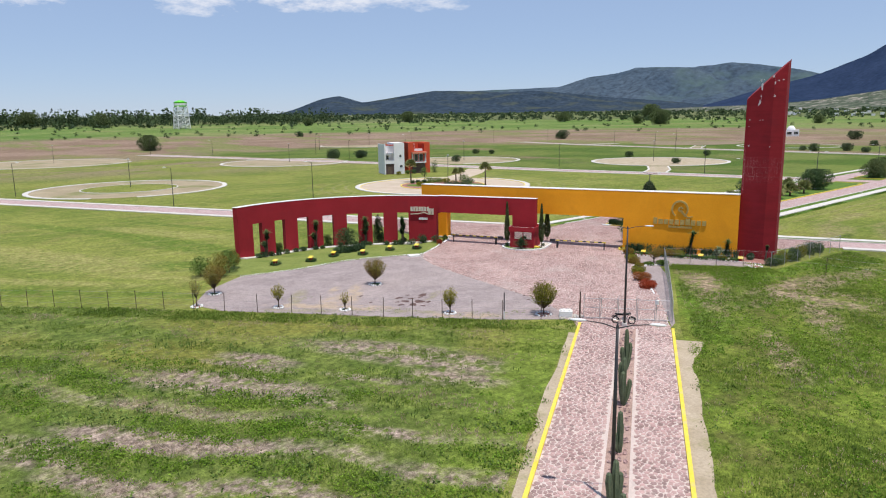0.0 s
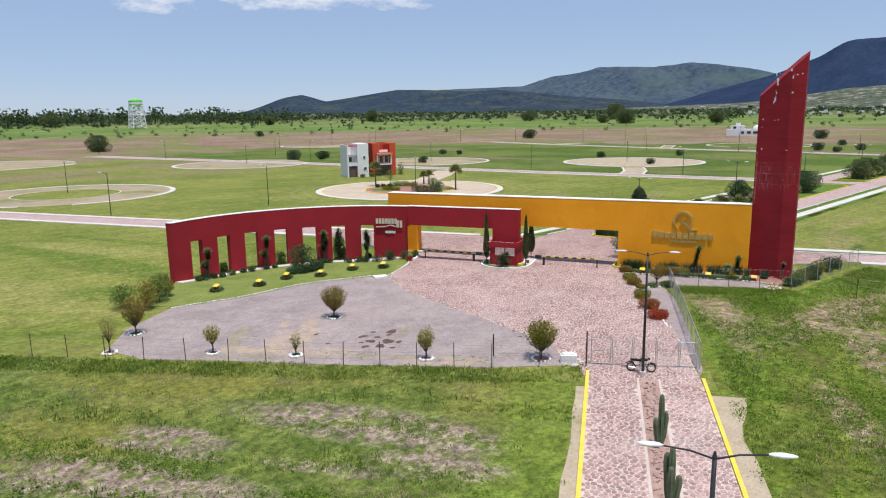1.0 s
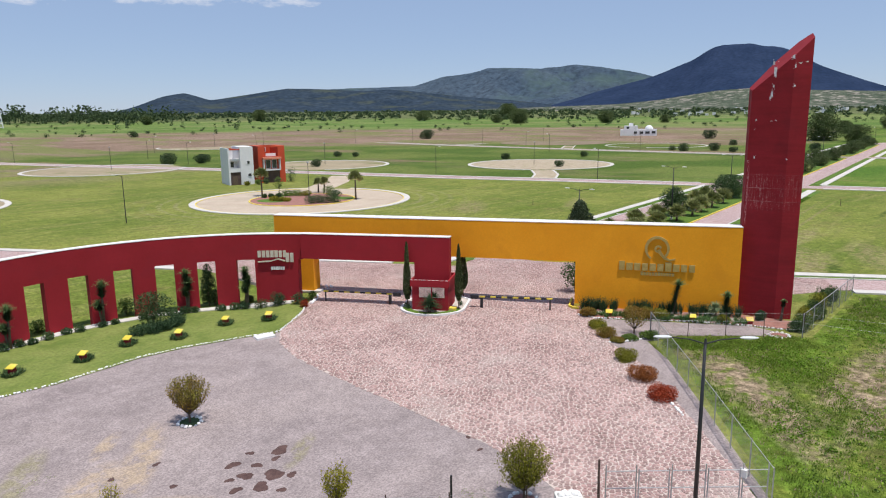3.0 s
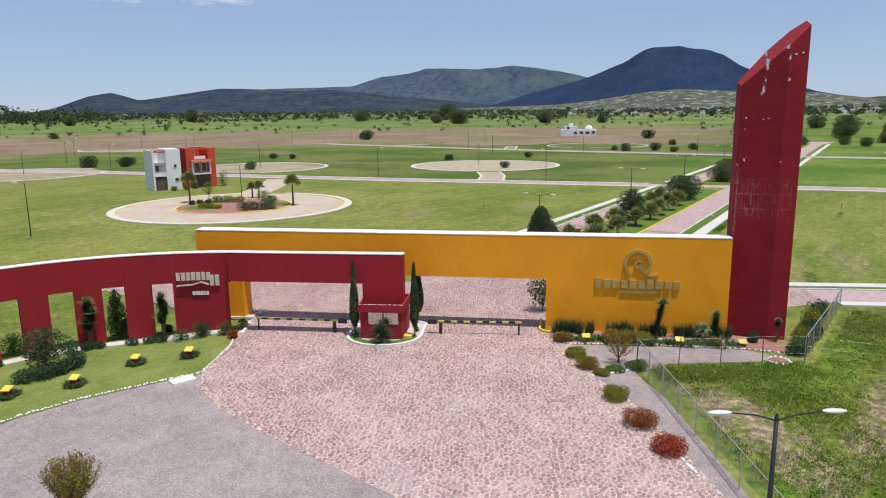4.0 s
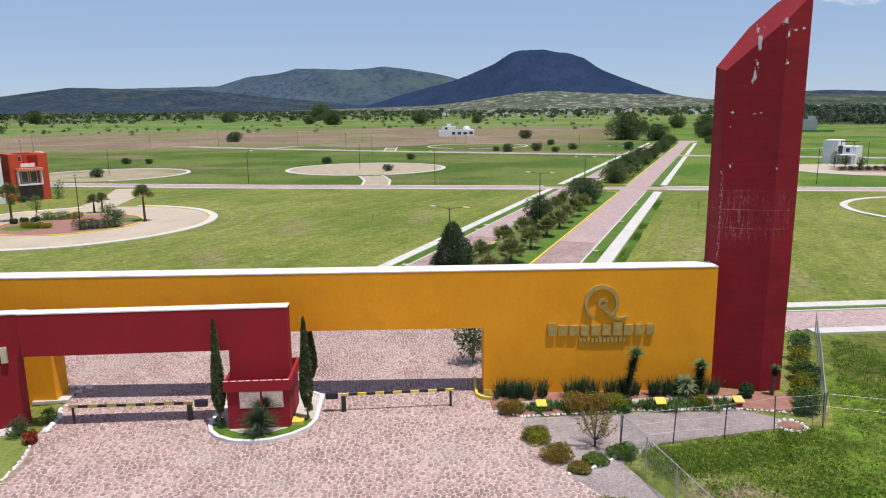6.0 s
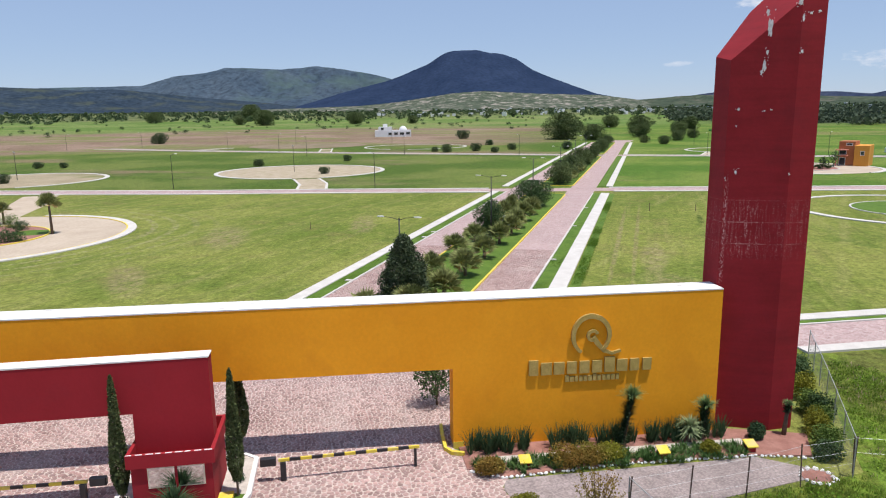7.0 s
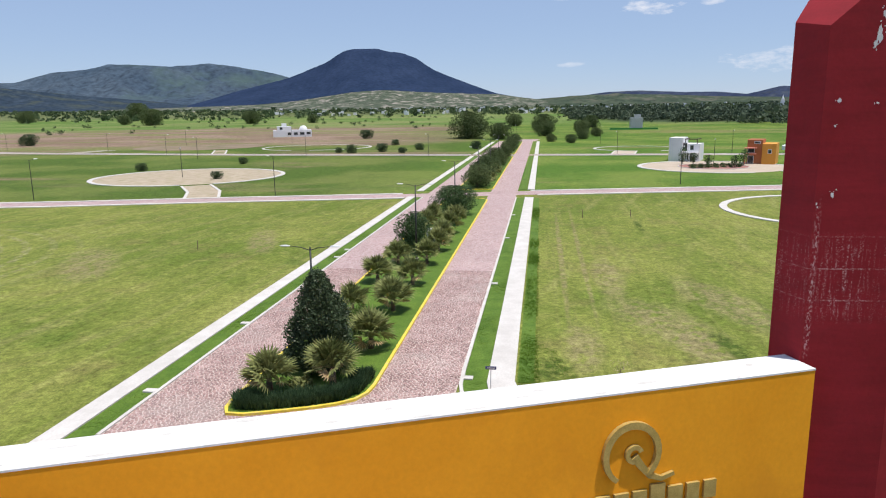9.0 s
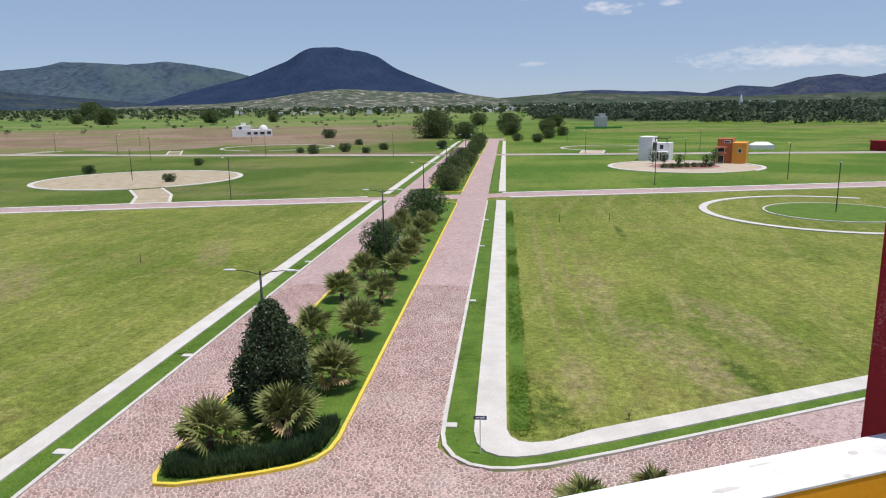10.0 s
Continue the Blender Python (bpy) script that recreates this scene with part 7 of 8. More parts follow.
M["house_dark"] = material("dark_stone_cladding", (0.07, 0.045, 0.04), (0.13, 0.09, 0.08), 1.2, 0.9, 6, 0.3, spread=0.25)


def window(root, x, y, z, w, h, name="window"):
    wf = part(name, MB().box((x, y, z), (w, 0.12, h)), M["house_white"], root)
    part("pane", MB().box((x, y - 0.05, z), (w - 0.2, 0.06, h - 0.2)), M["glass"], wf, "dark glass pane")


def white_house(at, rz):
    r = thing("house", "white three-storey modern house with a roof terrace", "house", at, rz)
    part("wall", MB().box((0.2, 4, 4.6), (0.4, 8, 9.2)).box((4.65, 4, 4.75), (3.3, 8, 9.5)).box((1.7, 5.2, 3.0), (2.6, 5.6, 6.2)).box((1.7, 7.6, 7.4), (2.6, 0.8, 2.6)).box((1.7, 1.6, 6.25), (2.6, 1.6, 0.5)), M["house_white"], r)
    part("cladding", MB().box((1.7, 1.0, 1.6), (2.6, 1.4, 3.2)), M["house_dark"], r, "dark stone ground floor")
    part("door", MB().box((1.6, 0.27, 1.1), (1.1, 0.1, 2.2)), M["bark"], r, "brown door")
    part("balcony", MB().box((1.7, 1.2, 3.35), (2.6, 2.2, 0.3)).box((1.7, 0.2, 3.8), (2.6, 0.12, 0.8)), M["house_white"], r)
    part("roof_rim", MB().box((1.7, 0.3, 8.9), (2.6, 0.35, 0.3)).box((1.7, 4.0, 8.95), (0.3, 7.4, 0.25)), M["house_red"], r, "orange-red roof rim")
    for x, z, w, h in ((1.5, 5.0, 1.0, 1.5), (5.0, 5.6, 0.8, 0.9), (5.2, 2.4, 1.0, 0.9)):
        window(r, x, 2.36 if x < 3 else -0.02, z, w, h)
    return r


def red_house(at, rz):
    r = thing("house", "orange-red three-storey modern house with a white framed bay", "house", at, rz)
    part("wall", MB().box((3.5, 4.4, 3.4), (7.0, 7.2, 6.8)).box((0.9, 4.4, 8.1), (1.8, 7.2, 2.7)).box((6.1, 4.4, 8.1), (1.8, 7.2, 2.7)).box((3.5, 7.7, 8.1), (3.4, 0.5, 2.7)).box((3.5, 1.1, 9.3), (3.4, 0.4, 0.35)), M["house_red"], r)
    part("parapet", MB().box((3.4, 1.2, 7.1), (2.6, 0.3, 0.9)), M["house_white"], r, "white roof parapet")
    part("bay", MB().box((3.3, 0.5, 3.35), (4.4, 1.4, 0.3)).box((1.2, 0.5, 4.8), (0.25, 1.4, 2.8)).box((5.4, 0.5, 4.8), (0.25, 1.4, 2.8)), M["house_white"], r, "white framed bay")
    part("awning", MB().box((3.3, 0.4, 6.35), (4.8, 1.8, 0.5)), M["house_pink"], r, "salmon tiled awning")
    part("cladding", MB().box((3.3, 0.7, 1.6), (4.2, 0.3, 3.2)), M["house_dark"], r, "dark ground floor")
    for x in (2.5, 4.1):
        window(r, x, 0.76, 4.8, 1.3, 2.3)
    window(r, 3.4, 7.42, 8.2, 1.2, 1.2)
    return r


white_house((129.4, 170.5, 0.0), -22.4)
red_house((137.0, 168.0, 0.0), -22.4)
# houses right of the boulevard
r = thing("house", "white two-storey modern house with dark glass and a roof frame", "house", (280.2, 8.2, 0.0), -112)
part("wall", MB().box((2.0, 4, 3.5), (4.0, 8, 7.0)).box((6.4, 4.4, 2.6), (4.8, 7.2, 5.2)), M["house_white"], r)
part("porch", MB().box((6.4, -0.6, 2.7), (4.8, 2.6, 0.3)).box((4.3, -1.7, 1.3), (0.35, 0.35, 2.6)).box((6.4, -1.7, 1.3), (0.35, 0.35, 2.6)).box((8.5, -1.7, 1.3), (0.35, 0.35, 2.6)), M["house_white"], r)
part("roof_frame", MB().box((4.6, 4, 6.6), (0.25, 6, 0.25)).box((8.0, 4, 6.6), (0.25, 6, 0.25)).box((6.3, 1.2, 6.6), (3.4, 0.25, 0.25)).box((4.6, 1.2, 5.9), (0.2, 0.2, 1.4)).box((8.0, 1.2, 5.9), (0.2, 0.2, 1.4)), M["house_dark"], r, "dark roof frame")
for x, z, w, h in ((4.5, 4.2, 1.6, 2.6), (6.6, 4.1, 1.2, 1.5), (6.0, 1.3, 1.5, 2.2)):
    window(r, x, 0.76, z, w, h)
r = thing("house", "orange-ochre two-storey modern house with a terracotta tower", "house", (268.2, -10.6, 0.0), -112)
part("wall", MB().box((6.4, 4, 2.85), (3.6, 9, 5.7)), M["house_ochre"], r)
part("stair_tower", MB().box((2.6, 4.2, 3.4), (4.0, 8, 6.8)), M["terracotta"], r, "terracotta stair tower")
part("balcony", MB().box((1.6, -0.5, 2.9), (3.0, 2.4, 0.3)).box((0.4, -1.5, 1.4), (0.3, 0.3, 2.8)).box((1.6, -0.6, 4.5), (3.0, 2.2, 0.25)), M["house_pink"], r, "salmon balcony")
for x, z, w, h in ((1.7, 3.9, 1.8, 1.5), (1.7, 1.2, 1.6, 2.2), (6.6, 3.6, 1.0, 1.2), (3.2, 6.0, 1.6, 0.7)):
    window(r, x, 0.16 if x < 4 else -0.54, z, w, h)
hf = thing("house", "long white house with a small dome and dark windows", "house", (482, 214, gz(475, 200)), -68)
part("wall", MB().box((11, 5, 2.2), (24, 10, 4.4)).box((6, 5, 5.4), (9, 9, 2.6)), M["house_white"], hf)
part("roof_block", MB().box((6, 5, 7.6), (3, 3, 2.0)), M["house_white"], hf)
part("dome", MB().blob((18, 4, 4.6), (2.6, 2.6, 2.6), 1, 0, 14, 8), M["house_white"], hf, "small white dome", smooth=True)
for x, z, w in ((4, 5.5, 2), (9, 2.2, 2.2), (13, 2.2, 2.6), (17, 2.2, 3), (21, 2.4, 2.6)):
    window(hf, x, -0.04 if z < 4 else 0.44, z, w, 1.8)
tn = thing("tent", "white party tent on the grass", "tent", (333, -46, 0.0), -100)
tv = [(-4, -3, 0), (4, -3, 0), (4, 3, 0), (-4, 3, 0), (-4, -3, 1.5), (4, -3, 1.5), (4, 3, 1.5), (-4, 3, 1.5), (-2, 0, 2.6), (2, 0, 2.6)]
part("canopy", MB().add(tv, [(0, 1, 5, 4), (1, 2, 6, 5), (2, 3, 7, 6), (3, 0, 4, 7), (4, 5, 9, 8), (6, 7, 8, 9), (5, 6, 9), (7, 4, 8)]), M["house_white"], tn)
fb = thing("house", "grey two-storey house beyond the lots with a green hoarding", "house", (556, -17, gz(556, -17)))
part("wall", MB().box((0, 0, 4), (7, 8, 8)).box((1.5, -1, 9), (4, 4, 2.2)), M["galv"], fb)
part("hoarding", MB().box((-5, 2, 0.6), (0.3, 32, 1.2)), M["hoarding_green"], fb, "low green hoarding")
ch = thing("church", "small pale church tower among far trees", "church", (1112, -288, gz(1112, -288)))
part("tower", MB().box((0, 0, 7), (4.5, 4.5, 15)).box((0, 0, 15.5), (3.2, 3.2, 3)), M["house_white"], ch)
part("spire", MB().tube([(0, 0, 17), (0, 0, 22)], [1.6, 0.1], 8), M["house_white"], ch)
tagged(part("shed", MB().box((314, -84, 1.6), (14, 9, 3.2), 20).box((314, -84, 3.3), (14.6, 9.6, 0.3), 20), M["red"]), "low dark red shed beside a far street", "shed")

# water tower
wt = thing("water_tower", "white lattice water tower with a bright green tank", "water tower", (344, 927, gz(344, 927)))
wt.matrix_basis = pose(357, 922, gz(357, 922)) @ Matrix.Diagonal((0.9, 0.9, 0.9, 1))
for sx, sy in ((-1, -1), (1, -1), (1, 1), (-1, 1)):
    part("leg", MB().tube([(9 * sx, 9 * sy, -1), (7 * sx, 7 * sy, 32)], 0.75, 5), M["house_white"], wt)
for k in range(5):
    z0, z1 = 6.4 * k, 6.4 * (k + 1)
    r0, r1 = 9 - 2 * z0 / 32, 9 - 2 * z1 / 32
    c0 = [(-r0, -r0), (r0, -r0), (r0, r0), (-r0, r0)]
    c1 = [(-r1, -r1), (r1, -r1), (r1, r1), (-r1, r1)]
    for i in range(4):
        j = (i + 1) % 4
        for a, b in (((*c0[i], z0), (*c1[j], z1)), ((*c0[j], z0), (*c1[i], z1)), ((*c1[i], z1), (*c1[j], z1))):
            part("brace", MB().tube([a, b], 0.36, 4), M["house_white"], wt)
tank = part("tank", MB().tube([(0, 0, 32), (0, 0, 38.5)], 9.0, 16).tube([(0, 0, 38.5), (0, 0, 41.0)], [9.2, 2.5], 16), M["tank_green"], wt, "bright green tank")
part("band", MB().tube([(0, 0, 33.5), (0, 0, 36.8)], 9.06, 16), M["house_white"], tank, "white panel band")

# ---- turning circle before the houses ----
for i, (x, y, h, t) in enumerate([(125.0, 122.6, 6.0, 4.3), (118.6, 144.4, 6.2, 4.4), (130.2, 139.2, 3.4, 2.0), (130.9, 138.0, 3.6, 2.2)]):
    fan_palm((x, y, 0.03), h, t, 60 + i, "fan palm with a slim trunk in the turning circle", 34, 1.0, "circle palms")
for i, (x, y, r_, h, m) in enumerate([(115.4, 125.6, 1.5, 1.7, "leaf_dark"), (116.6, 124.6, 1.5, 1.8, "leaf_dark"), (117.8, 123.4, 1.5, 1.7, "leaf_dark"), (118.8, 122.3, 1.4, 1.7, "leaf_dark"), (127.6, 133.2, 1.7, 2.3, "leaf_mid"), (126.4, 129.8, 1.6, 1.5, "leaf_dark"), (121.2, 139.6, 1.7, 1.4, "leaf_mid"), (122.4, 137.9, 1.7, 1.3, "leaf_mid"), (123.6, 136.2, 1.6, 1.2, "leaf_olive"), (114.2, 135.2, 1.2, 0.9, "leaf_gold"), (114.6, 133.6, 1.2, 0.9, "leaf_olive"), (114.9, 132.0, 1.1, 0.8, "leaf_gold"), (116.4, 141.0, 0.8, 0.9, "leaf_dark"), (117.6, 140.2, 0.8, 0.9, "leaf_dark"), (118.8, 139.4, 0.8, 0.9, "leaf_dark"), (137.5, 166.5, 1.0, 1.2, "leaf_dark"), (134.6, 166.0, 1.0, 1.2, "leaf_mid"), (144.5, 165.0, 1.6, 4.0, "leaf_dark"), (132, 167, 1.0, 1.0, "leaf_olive")]):
    bush("bush", "rounded garden bush in the turning circle", r_, h, M[m], 1300, 0.17, 300 + i, (x, y, 0.08), "circle bushes")
for x0, y0, a, b in ((114.0, 135.6, 2.8, 3.4), (125.0, 126.0, 2.4, 3.0), (121.6, 140.4, 2.6, 1.6)):
    structure("lawn", MB().prism([(x0 + a * math.cos(t), y0 + b * math.sin(t)) for t in [2 * math.pi * i / 18 for i in range(18)]], 0.0, 0.112), M["lawn"], "green lawn patch in the circle", "lawn")
tree("small_tree", "slender young tree in the turning circle", "tree", "round", 4.0, 1.6, 1.2, M["leaf_mid"], 900, 0.17, 320, 0.07, (121.0, 141.6, 0.08))
for i, (x, y, h, r_) in enumerate([(262, 4.5, 3.4, 1.3), (258, 1.5, 3.0, 1.2), (254, -4.5, 3.2, 1.2), (267, 6.5, 4.4, 1.6), (262.5, -9.0, 4.2, 1.4)]):
    tree("small_tree", "dark garden tree in a far turning circle", "tree", "column" if i % 2 else "round", h, 0.8, r_, M["leaf_dark"], 450, 0.35, 330 + i, 0.08, (x, y, 0.08), "far circle trees")
for i in range(7):
    bush("bush", "clipped dark bush in a far turning circle", 1.4, 1.2, M["leaf_dark"], 300, 0.35, 340 + i, (252.5 + 0.6 * i, 6.5 - 2.1 * i, 0.08), "far circle bushes")

# stakes and a dry shrub on the mown lots
for x, y, h in ((164.3, 40.4, 1.3), (165.5, 33.2, 1.1), (136.6, 87.7, 1.1)):
    tagged(part("stake", MB().tube([(x, y, -0.1), (x + 0.05, y, h * 0.6), (x + 0.12, y + 0.05, h)], [0.06, 0.05, 0.04], 6), M["bark"]), "weathered wooden marker stake on the mown lot", "stake", "lot stakes")
tree("dry_shrub", "bare grey dry shrub on the lawn by the pavement", "shrub", "vase", 0.9, 0.2, 0.7, M["straw"], 120, 0.08, 361, 0.025, (100.6, 41.6, 0.02), "", 16)

# ---- scattered trees and bushes of the plain ----
wild = [tree("wild_bush", "dark round wild bush on the open grass", "bush", "round", 3.2, 0.1, 2.4, M["far_leaf"], 3000, 0.3, 400 + k, 0.12, (p[0], p[1], gz(*p)), "wild bushes", 14) for k, p in enumerate([(335.7, 111), (326.8, 121.2), (351.3, 73.8)])]
WILD = [(461.8, 149.5, 1.7), (395, 316, 2.0), (327, 101, .75), (273.2, 142.6, .7), (348, 97.6, .9), (331.3, 127.5, .7), (174.4, 271.3, .9), (182.9, 258.5, .9), (246.5, 161.8, .75), (223.2, 127.4, .65), (185.5, 199.2, .8), (229.9, 234.5, .7), (232.4, 226.3, .6),
        (309.9, 536, 1.5), (388.7, 116.4, .9), (176.2, 251.3, 1.1), (168.1, 259.9, 1.3)]
for i, (x, y, k) in enumerate(WILD):
    copy_thing(wild[i % 3], pose(x, y, gz(x, y), 0, 0, 80 * i) @ Matrix.Diagonal((k, k, k * 0.9, 1)))
tall = [tree("wild_tree", "large dark-crowned tree on the plain", "tree", "round", 8.6, 0.2, 6.4, M["wild_leaf"], 8000, 0.55, 420 + k, 0.4, (p[0], p[1], gz(*p)), "wild trees", 20) for k, p in enumerate([(143.4, 419), (445.6, 70)])]
for i, (x, y, k) in enumerate([(455.6, 87.4, 1.65), (476, 44.8, .85), (440.9, 25.3, .6), (399, 33, .45), (413.5, 42.4, .42), (467.9, 16.3, .55), (735.8, 447.3, 1.8), (779.6, 357.4, 1.5), (310, 1110, 2.2), (240, 1242, 2.6), (971, 607, 2.6), (835.6, 672, 1.5), (873, 698, 1.6), (842.9, 509.8, 1.8), (751.8, 938, 2.0), (533, 898, 1.3), (538, 46.2, 1.3), (514.7, 21.6, .9), (796.7, 295, 1.0), (762, 494, 1.1), (600, 10, 1.0), (640, 70, 1.1), (560, 90, .9)]):
    copy_thing(tall[i % 2], pose(x, y, gz(x, y), 0, 0, 50 * i) @ Matrix.Diagonal((k, k, k, 1)))


def scatter(name, label, spots, mat, seed, quads=26):
    """Many far trees in one mesh of leaf clumps: (x, y, radius, height)."""
    rng = np.random.default_rng(seed)
    mb = MB()
    for x, y, r, h in spots:
        n = quads
        c = np.clip(rng.normal(size=(n, 3)), -1.7, 1.7) * (r * 0.46, r * 0.46, h * 0.22) + (x, y, gz(x, y) + h * 0.46)
        c[:, 2] = np.maximum(c[:, 2], gz(x, y) + h * 0.15)
        mb.quads(leaf_quads(c, r * 2.6 / math.sqrt(n), rng, aspect=0.85))
        q = np.array([[(x - 0.06 * r, y, gz(x, y) - 0.5), (x + 0.06 * r, y, gz(x, y) - 0.5), (x + 0.04 * r, y, gz(x, y) + h * 0.6), (x - 0.04 * r, y, gz(x, y) + h * 0.6)]])
        mb.quads(q)
    return tagged(part(name, mb, mat), label, "trees", kind="stuff")


rw = random.Random(77)
spots = []
for i in range(420):
    az, d = radians(rw.uniform(-42, 82)), rw.uniform(600, 1250)
    k = rw.uniform(1.2, 3.0)
    spots.append((20 + d * math.cos(az), 20 + d * math.sin(az), k, k * rw.uniform(1.1, 1.9)))
scatter("scattered_trees", "small dark trees dotted over the bright green fields", spots, M["far_leaf"], 1, 60)
spots = []
while len(spots) < 5200:
    az, d = radians(rw.uniform(-45, 84)), 1000 + 1750 * rw.random() ** 0.9
    x, y = 20 + d * math.cos(az), 20 + d * math.sin(az)
    if noise.noise((x * 0.006, y * 0.006, 3)) + 0.5 * noise.noise((x * 0.02, y * 0.02, 5)) + min(0.5, (d - 1150) * 0.0006) < rw.uniform(-0.3, 0.35):
        continue
    k = rw.uniform(2.2, 5.5) * (1.5 if rw.random() < 0.12 else 1)
    spots.append((x, y, k * 1.2, k * rw.uniform(1.0, 1.7)))
scatter("scrub", "dark scrub and trees before the hills", spots, M["far_leaf"], 2, 18)
spots = []
for i in range(480):
    az, d = radians(57 + 43 * rw.random()), rw.uniform(1250, 1480)
    h = rw.uniform(15, 33) * (0.7 if i % 3 else 1.0)
    spots.append((2 + d * math.cos(az), d * math.sin(az), h * rw.uniform(0.34, 0.55), h))
scatter("woodland", "dark row of tall trees at the edge of the plain", spots, M["far_leaf"], 3, 60)
spots = []
for i in range(1500):
    az_d = rw.uniform(-46, -2)
    az, d = radians(az_d), 560 + 9 * max(0, az_d + 20) + 1000 * rw.random() ** 1.1
    h = rw.uniform(4, 10) * (1.5 if i % 13 == 0 else 1)
    spots.append((60 + d * math.cos(az), 48 + d * math.sin(az), h * rw.uniform(0.75, 1.3), h))
scatter("woodland", "belt of wood before the village, haze painted in as grey-green", spots, M["haze_tinted_leaf"], 4, 70)
vb = MB()
for i in range(260):
    az, d = radians(rw.choice((rw.uniform(-24, -4), rw.uniform(-14, 14), rw.uniform(-4, 22)))), rw.uniform(1150, 2350)
    x, y = 60 + d * math.cos(az), 48 + d * math.sin(az)
    s = rw.uniform(2.5, 6.0)
    vb.box((x, y, gz(x, y) + s * 0.5), (s, s * 1.3, s * rw.uniform(0.8, 1.4)), rw.uniform(0, 90))
tagged(part("village", vb, M["house_white"]), "pale village houses scattered among far trees", "houses", kind="stuff")

# ---- hills ----
def hills(name, label, dist, depth, sky_line, mat, seed, rough=0.06, power=1.25):
    """A range whose crest stands at the given bearings and heights (degrees) seen from the plain."""
    az = np.array([p[0] for p in sky_line], float)
    el = np.array([p[1] for p in sky_line], float)
    o = np.argsort(az)
    az, el = az[o], el[o]
    a = np.arange(az[0], az[-1] + 0.01, 0.22)
    e = np.interp(a, az, el)
    e = np.convolve(np.pad(e, 1, "edge"), [0.2, 0.6, 0.2], "valid")
    rows = 22
    mb = MB()
    for j in range(rows + 5):
        u = min(1.0, j / rows)
        back = max(0, j - rows)
        for k, (b, h) in enumerate(zip(a, e)):
            d = dist - depth * (1 - u) + 120 * back
            top = (dist * math.tan(radians(h)) + 16.6)
            x, y = 40 + d * math.cos(radians(b)), 35 + d * math.sin(radians(b))
            foot = gz(x, y) - 6
            n1 = noise.fractal((x * 0.0035, y * 0.0035, seed), 1.0, 2.0, 5)
            n2 = noise.fractal((x * 0.016, y * 0.016, seed + 9), 1.0, 2.0, 3)
            z = foot + (top - foot) * (u ** power) * (1 + (rough * 4 * n1 + rough * n2) * math.sin(math.pi * min(1, u)) ) - 0.3 * back * (top - foot) / 5
            if j == rows:
                z += n2 * (top - foot) * 0.012
            mb.v.append((x, y, z))
    n = len(a)
    for j in range(rows + 4):
        for k in range(n - 1):
            mb.f.append((j * n + k, j * n + k + 1, (j + 1) * n + k + 1, (j + 1) * n + k))
    return tagged(part(name, mb, mat, smooth=True), label, "hills", kind="structure")


# next four: distance haze is painted into the slopes as a blue base colour
M["hill_far"] = material("haze_tinted_wooded_slopes", (0.042, 0.064, 0.092), (0.064, 0.088, 0.116), 0.005, 1.0, 7, 0.0, spread=0.42, stain=(0.07, 0.108, 0.10), stain_scale=0.0022, stain_amount=0.7, spec=0.0)
M["hill_dark"] = material("haze_tinted_dark_woods", (0.024, 0.038, 0.058), (0.038, 0.055, 0.076), 0.008, 1.0, 6, 0.0, spread=0.42, stain=(0.062, 0.074, 0.056), stain_scale=0.006, stain_amount=0.75, spec=0.0)
# mesa: cloud shade is painted in as well, hence nearly black
M["hill_mesa"] = material("haze_and_shade_wooded_slopes", (0.018, 0.031, 0.064), (0.027, 0.043, 0.084), 0.008, 1.0, 8, 0.0, spread=0.2, spec=0.0)
M["hill_right"] = material("haze_tinted_rocky_slopes", (0.026, 0.036, 0.068), (0.044, 0.056, 0.09), 0.008, 1.0, 6, 0.0, spread=0.4, stain=(0.085, 0.095, 0.095), stain_scale=0.007, stain_amount=0.6, spec=0.0)
M["hill_pale"] = material("pale_rocky_slopes", (0.045, 0.064, 0.046), (0.10, 0.115, 0.085), 0.02, 1.0, 5, 0.0, spread=0.6, stain=(0.36, 0.32, 0.285), stain_scale=0.03, stain_amount=0.85, spec=0.0)
M["hill_scrub"] = material("scrubby_green_slopes", (0.035, 0.052, 0.04), (0.07, 0.088, 0.06), 0.015, 1.0, 5, 0.0, spread=0.5, stain=(0.17, 0.15, 0.125), stain_scale=0.012, stain_amount=0.5, spec=0.0)
hills("hills_far", "green mountain range with haze painted in as blue", 4350, 900, [(50, 1.2), (47, 1.8), (45.9, 2.06), (39.1, 2.25), (36.9, 2.95), (34.6, 3.2), (33.1, 3.6), (30.6, 3.55), (29.2, 3.45), (27.5, 3.6), (26.2, 3.72), (24, 3.45), (22.2, 3.15), (20.4, 2.72), (17, 1.8), (13, 0.8)], M["hill_far"], 3, 0.13)
hills("hills_left", "low wooded hills tinted dark blue for haze", 3700, 900, [(64, 0.2), (61.5, 0.55), (60.5, 0.84), (58.6, 1.55), (57.1, 1.82), (55.2, 1.25), (53.8, 1.45), (49.4, 2.12), (46, 2.05), (43.4, 1.9), (41, 2.0), (38.5, 1.75), (35, 1.35), (31, 1.0), (27, 0.6), (24, 0.3)], M["hill_dark"], 5, 0.1)
hills("hill_mesa", "flat-topped mountain painted dark blue for haze and cloud shade", 3450, 800, [(30, 0.3), (28, 0.6), (26.8, 0.91), (24.6, 1.58), (20.9, 2.5), (20.2, 2.7), (18.8, 3.25), (17.5, 3.78), (16.6, 4.35), (16.0, 4.65), (15.4, 4.82), (14.6, 4.83), (13.3, 4.8), (12.4, 4.6), (11.7, 4.55), (10.4, 4.15), (9.0, 3.2), (7.3, 2.5), (4.1, 1.32), (1.0, 0.7), (-2, 0.3)], M["hill_mesa"], 7, 0.03)
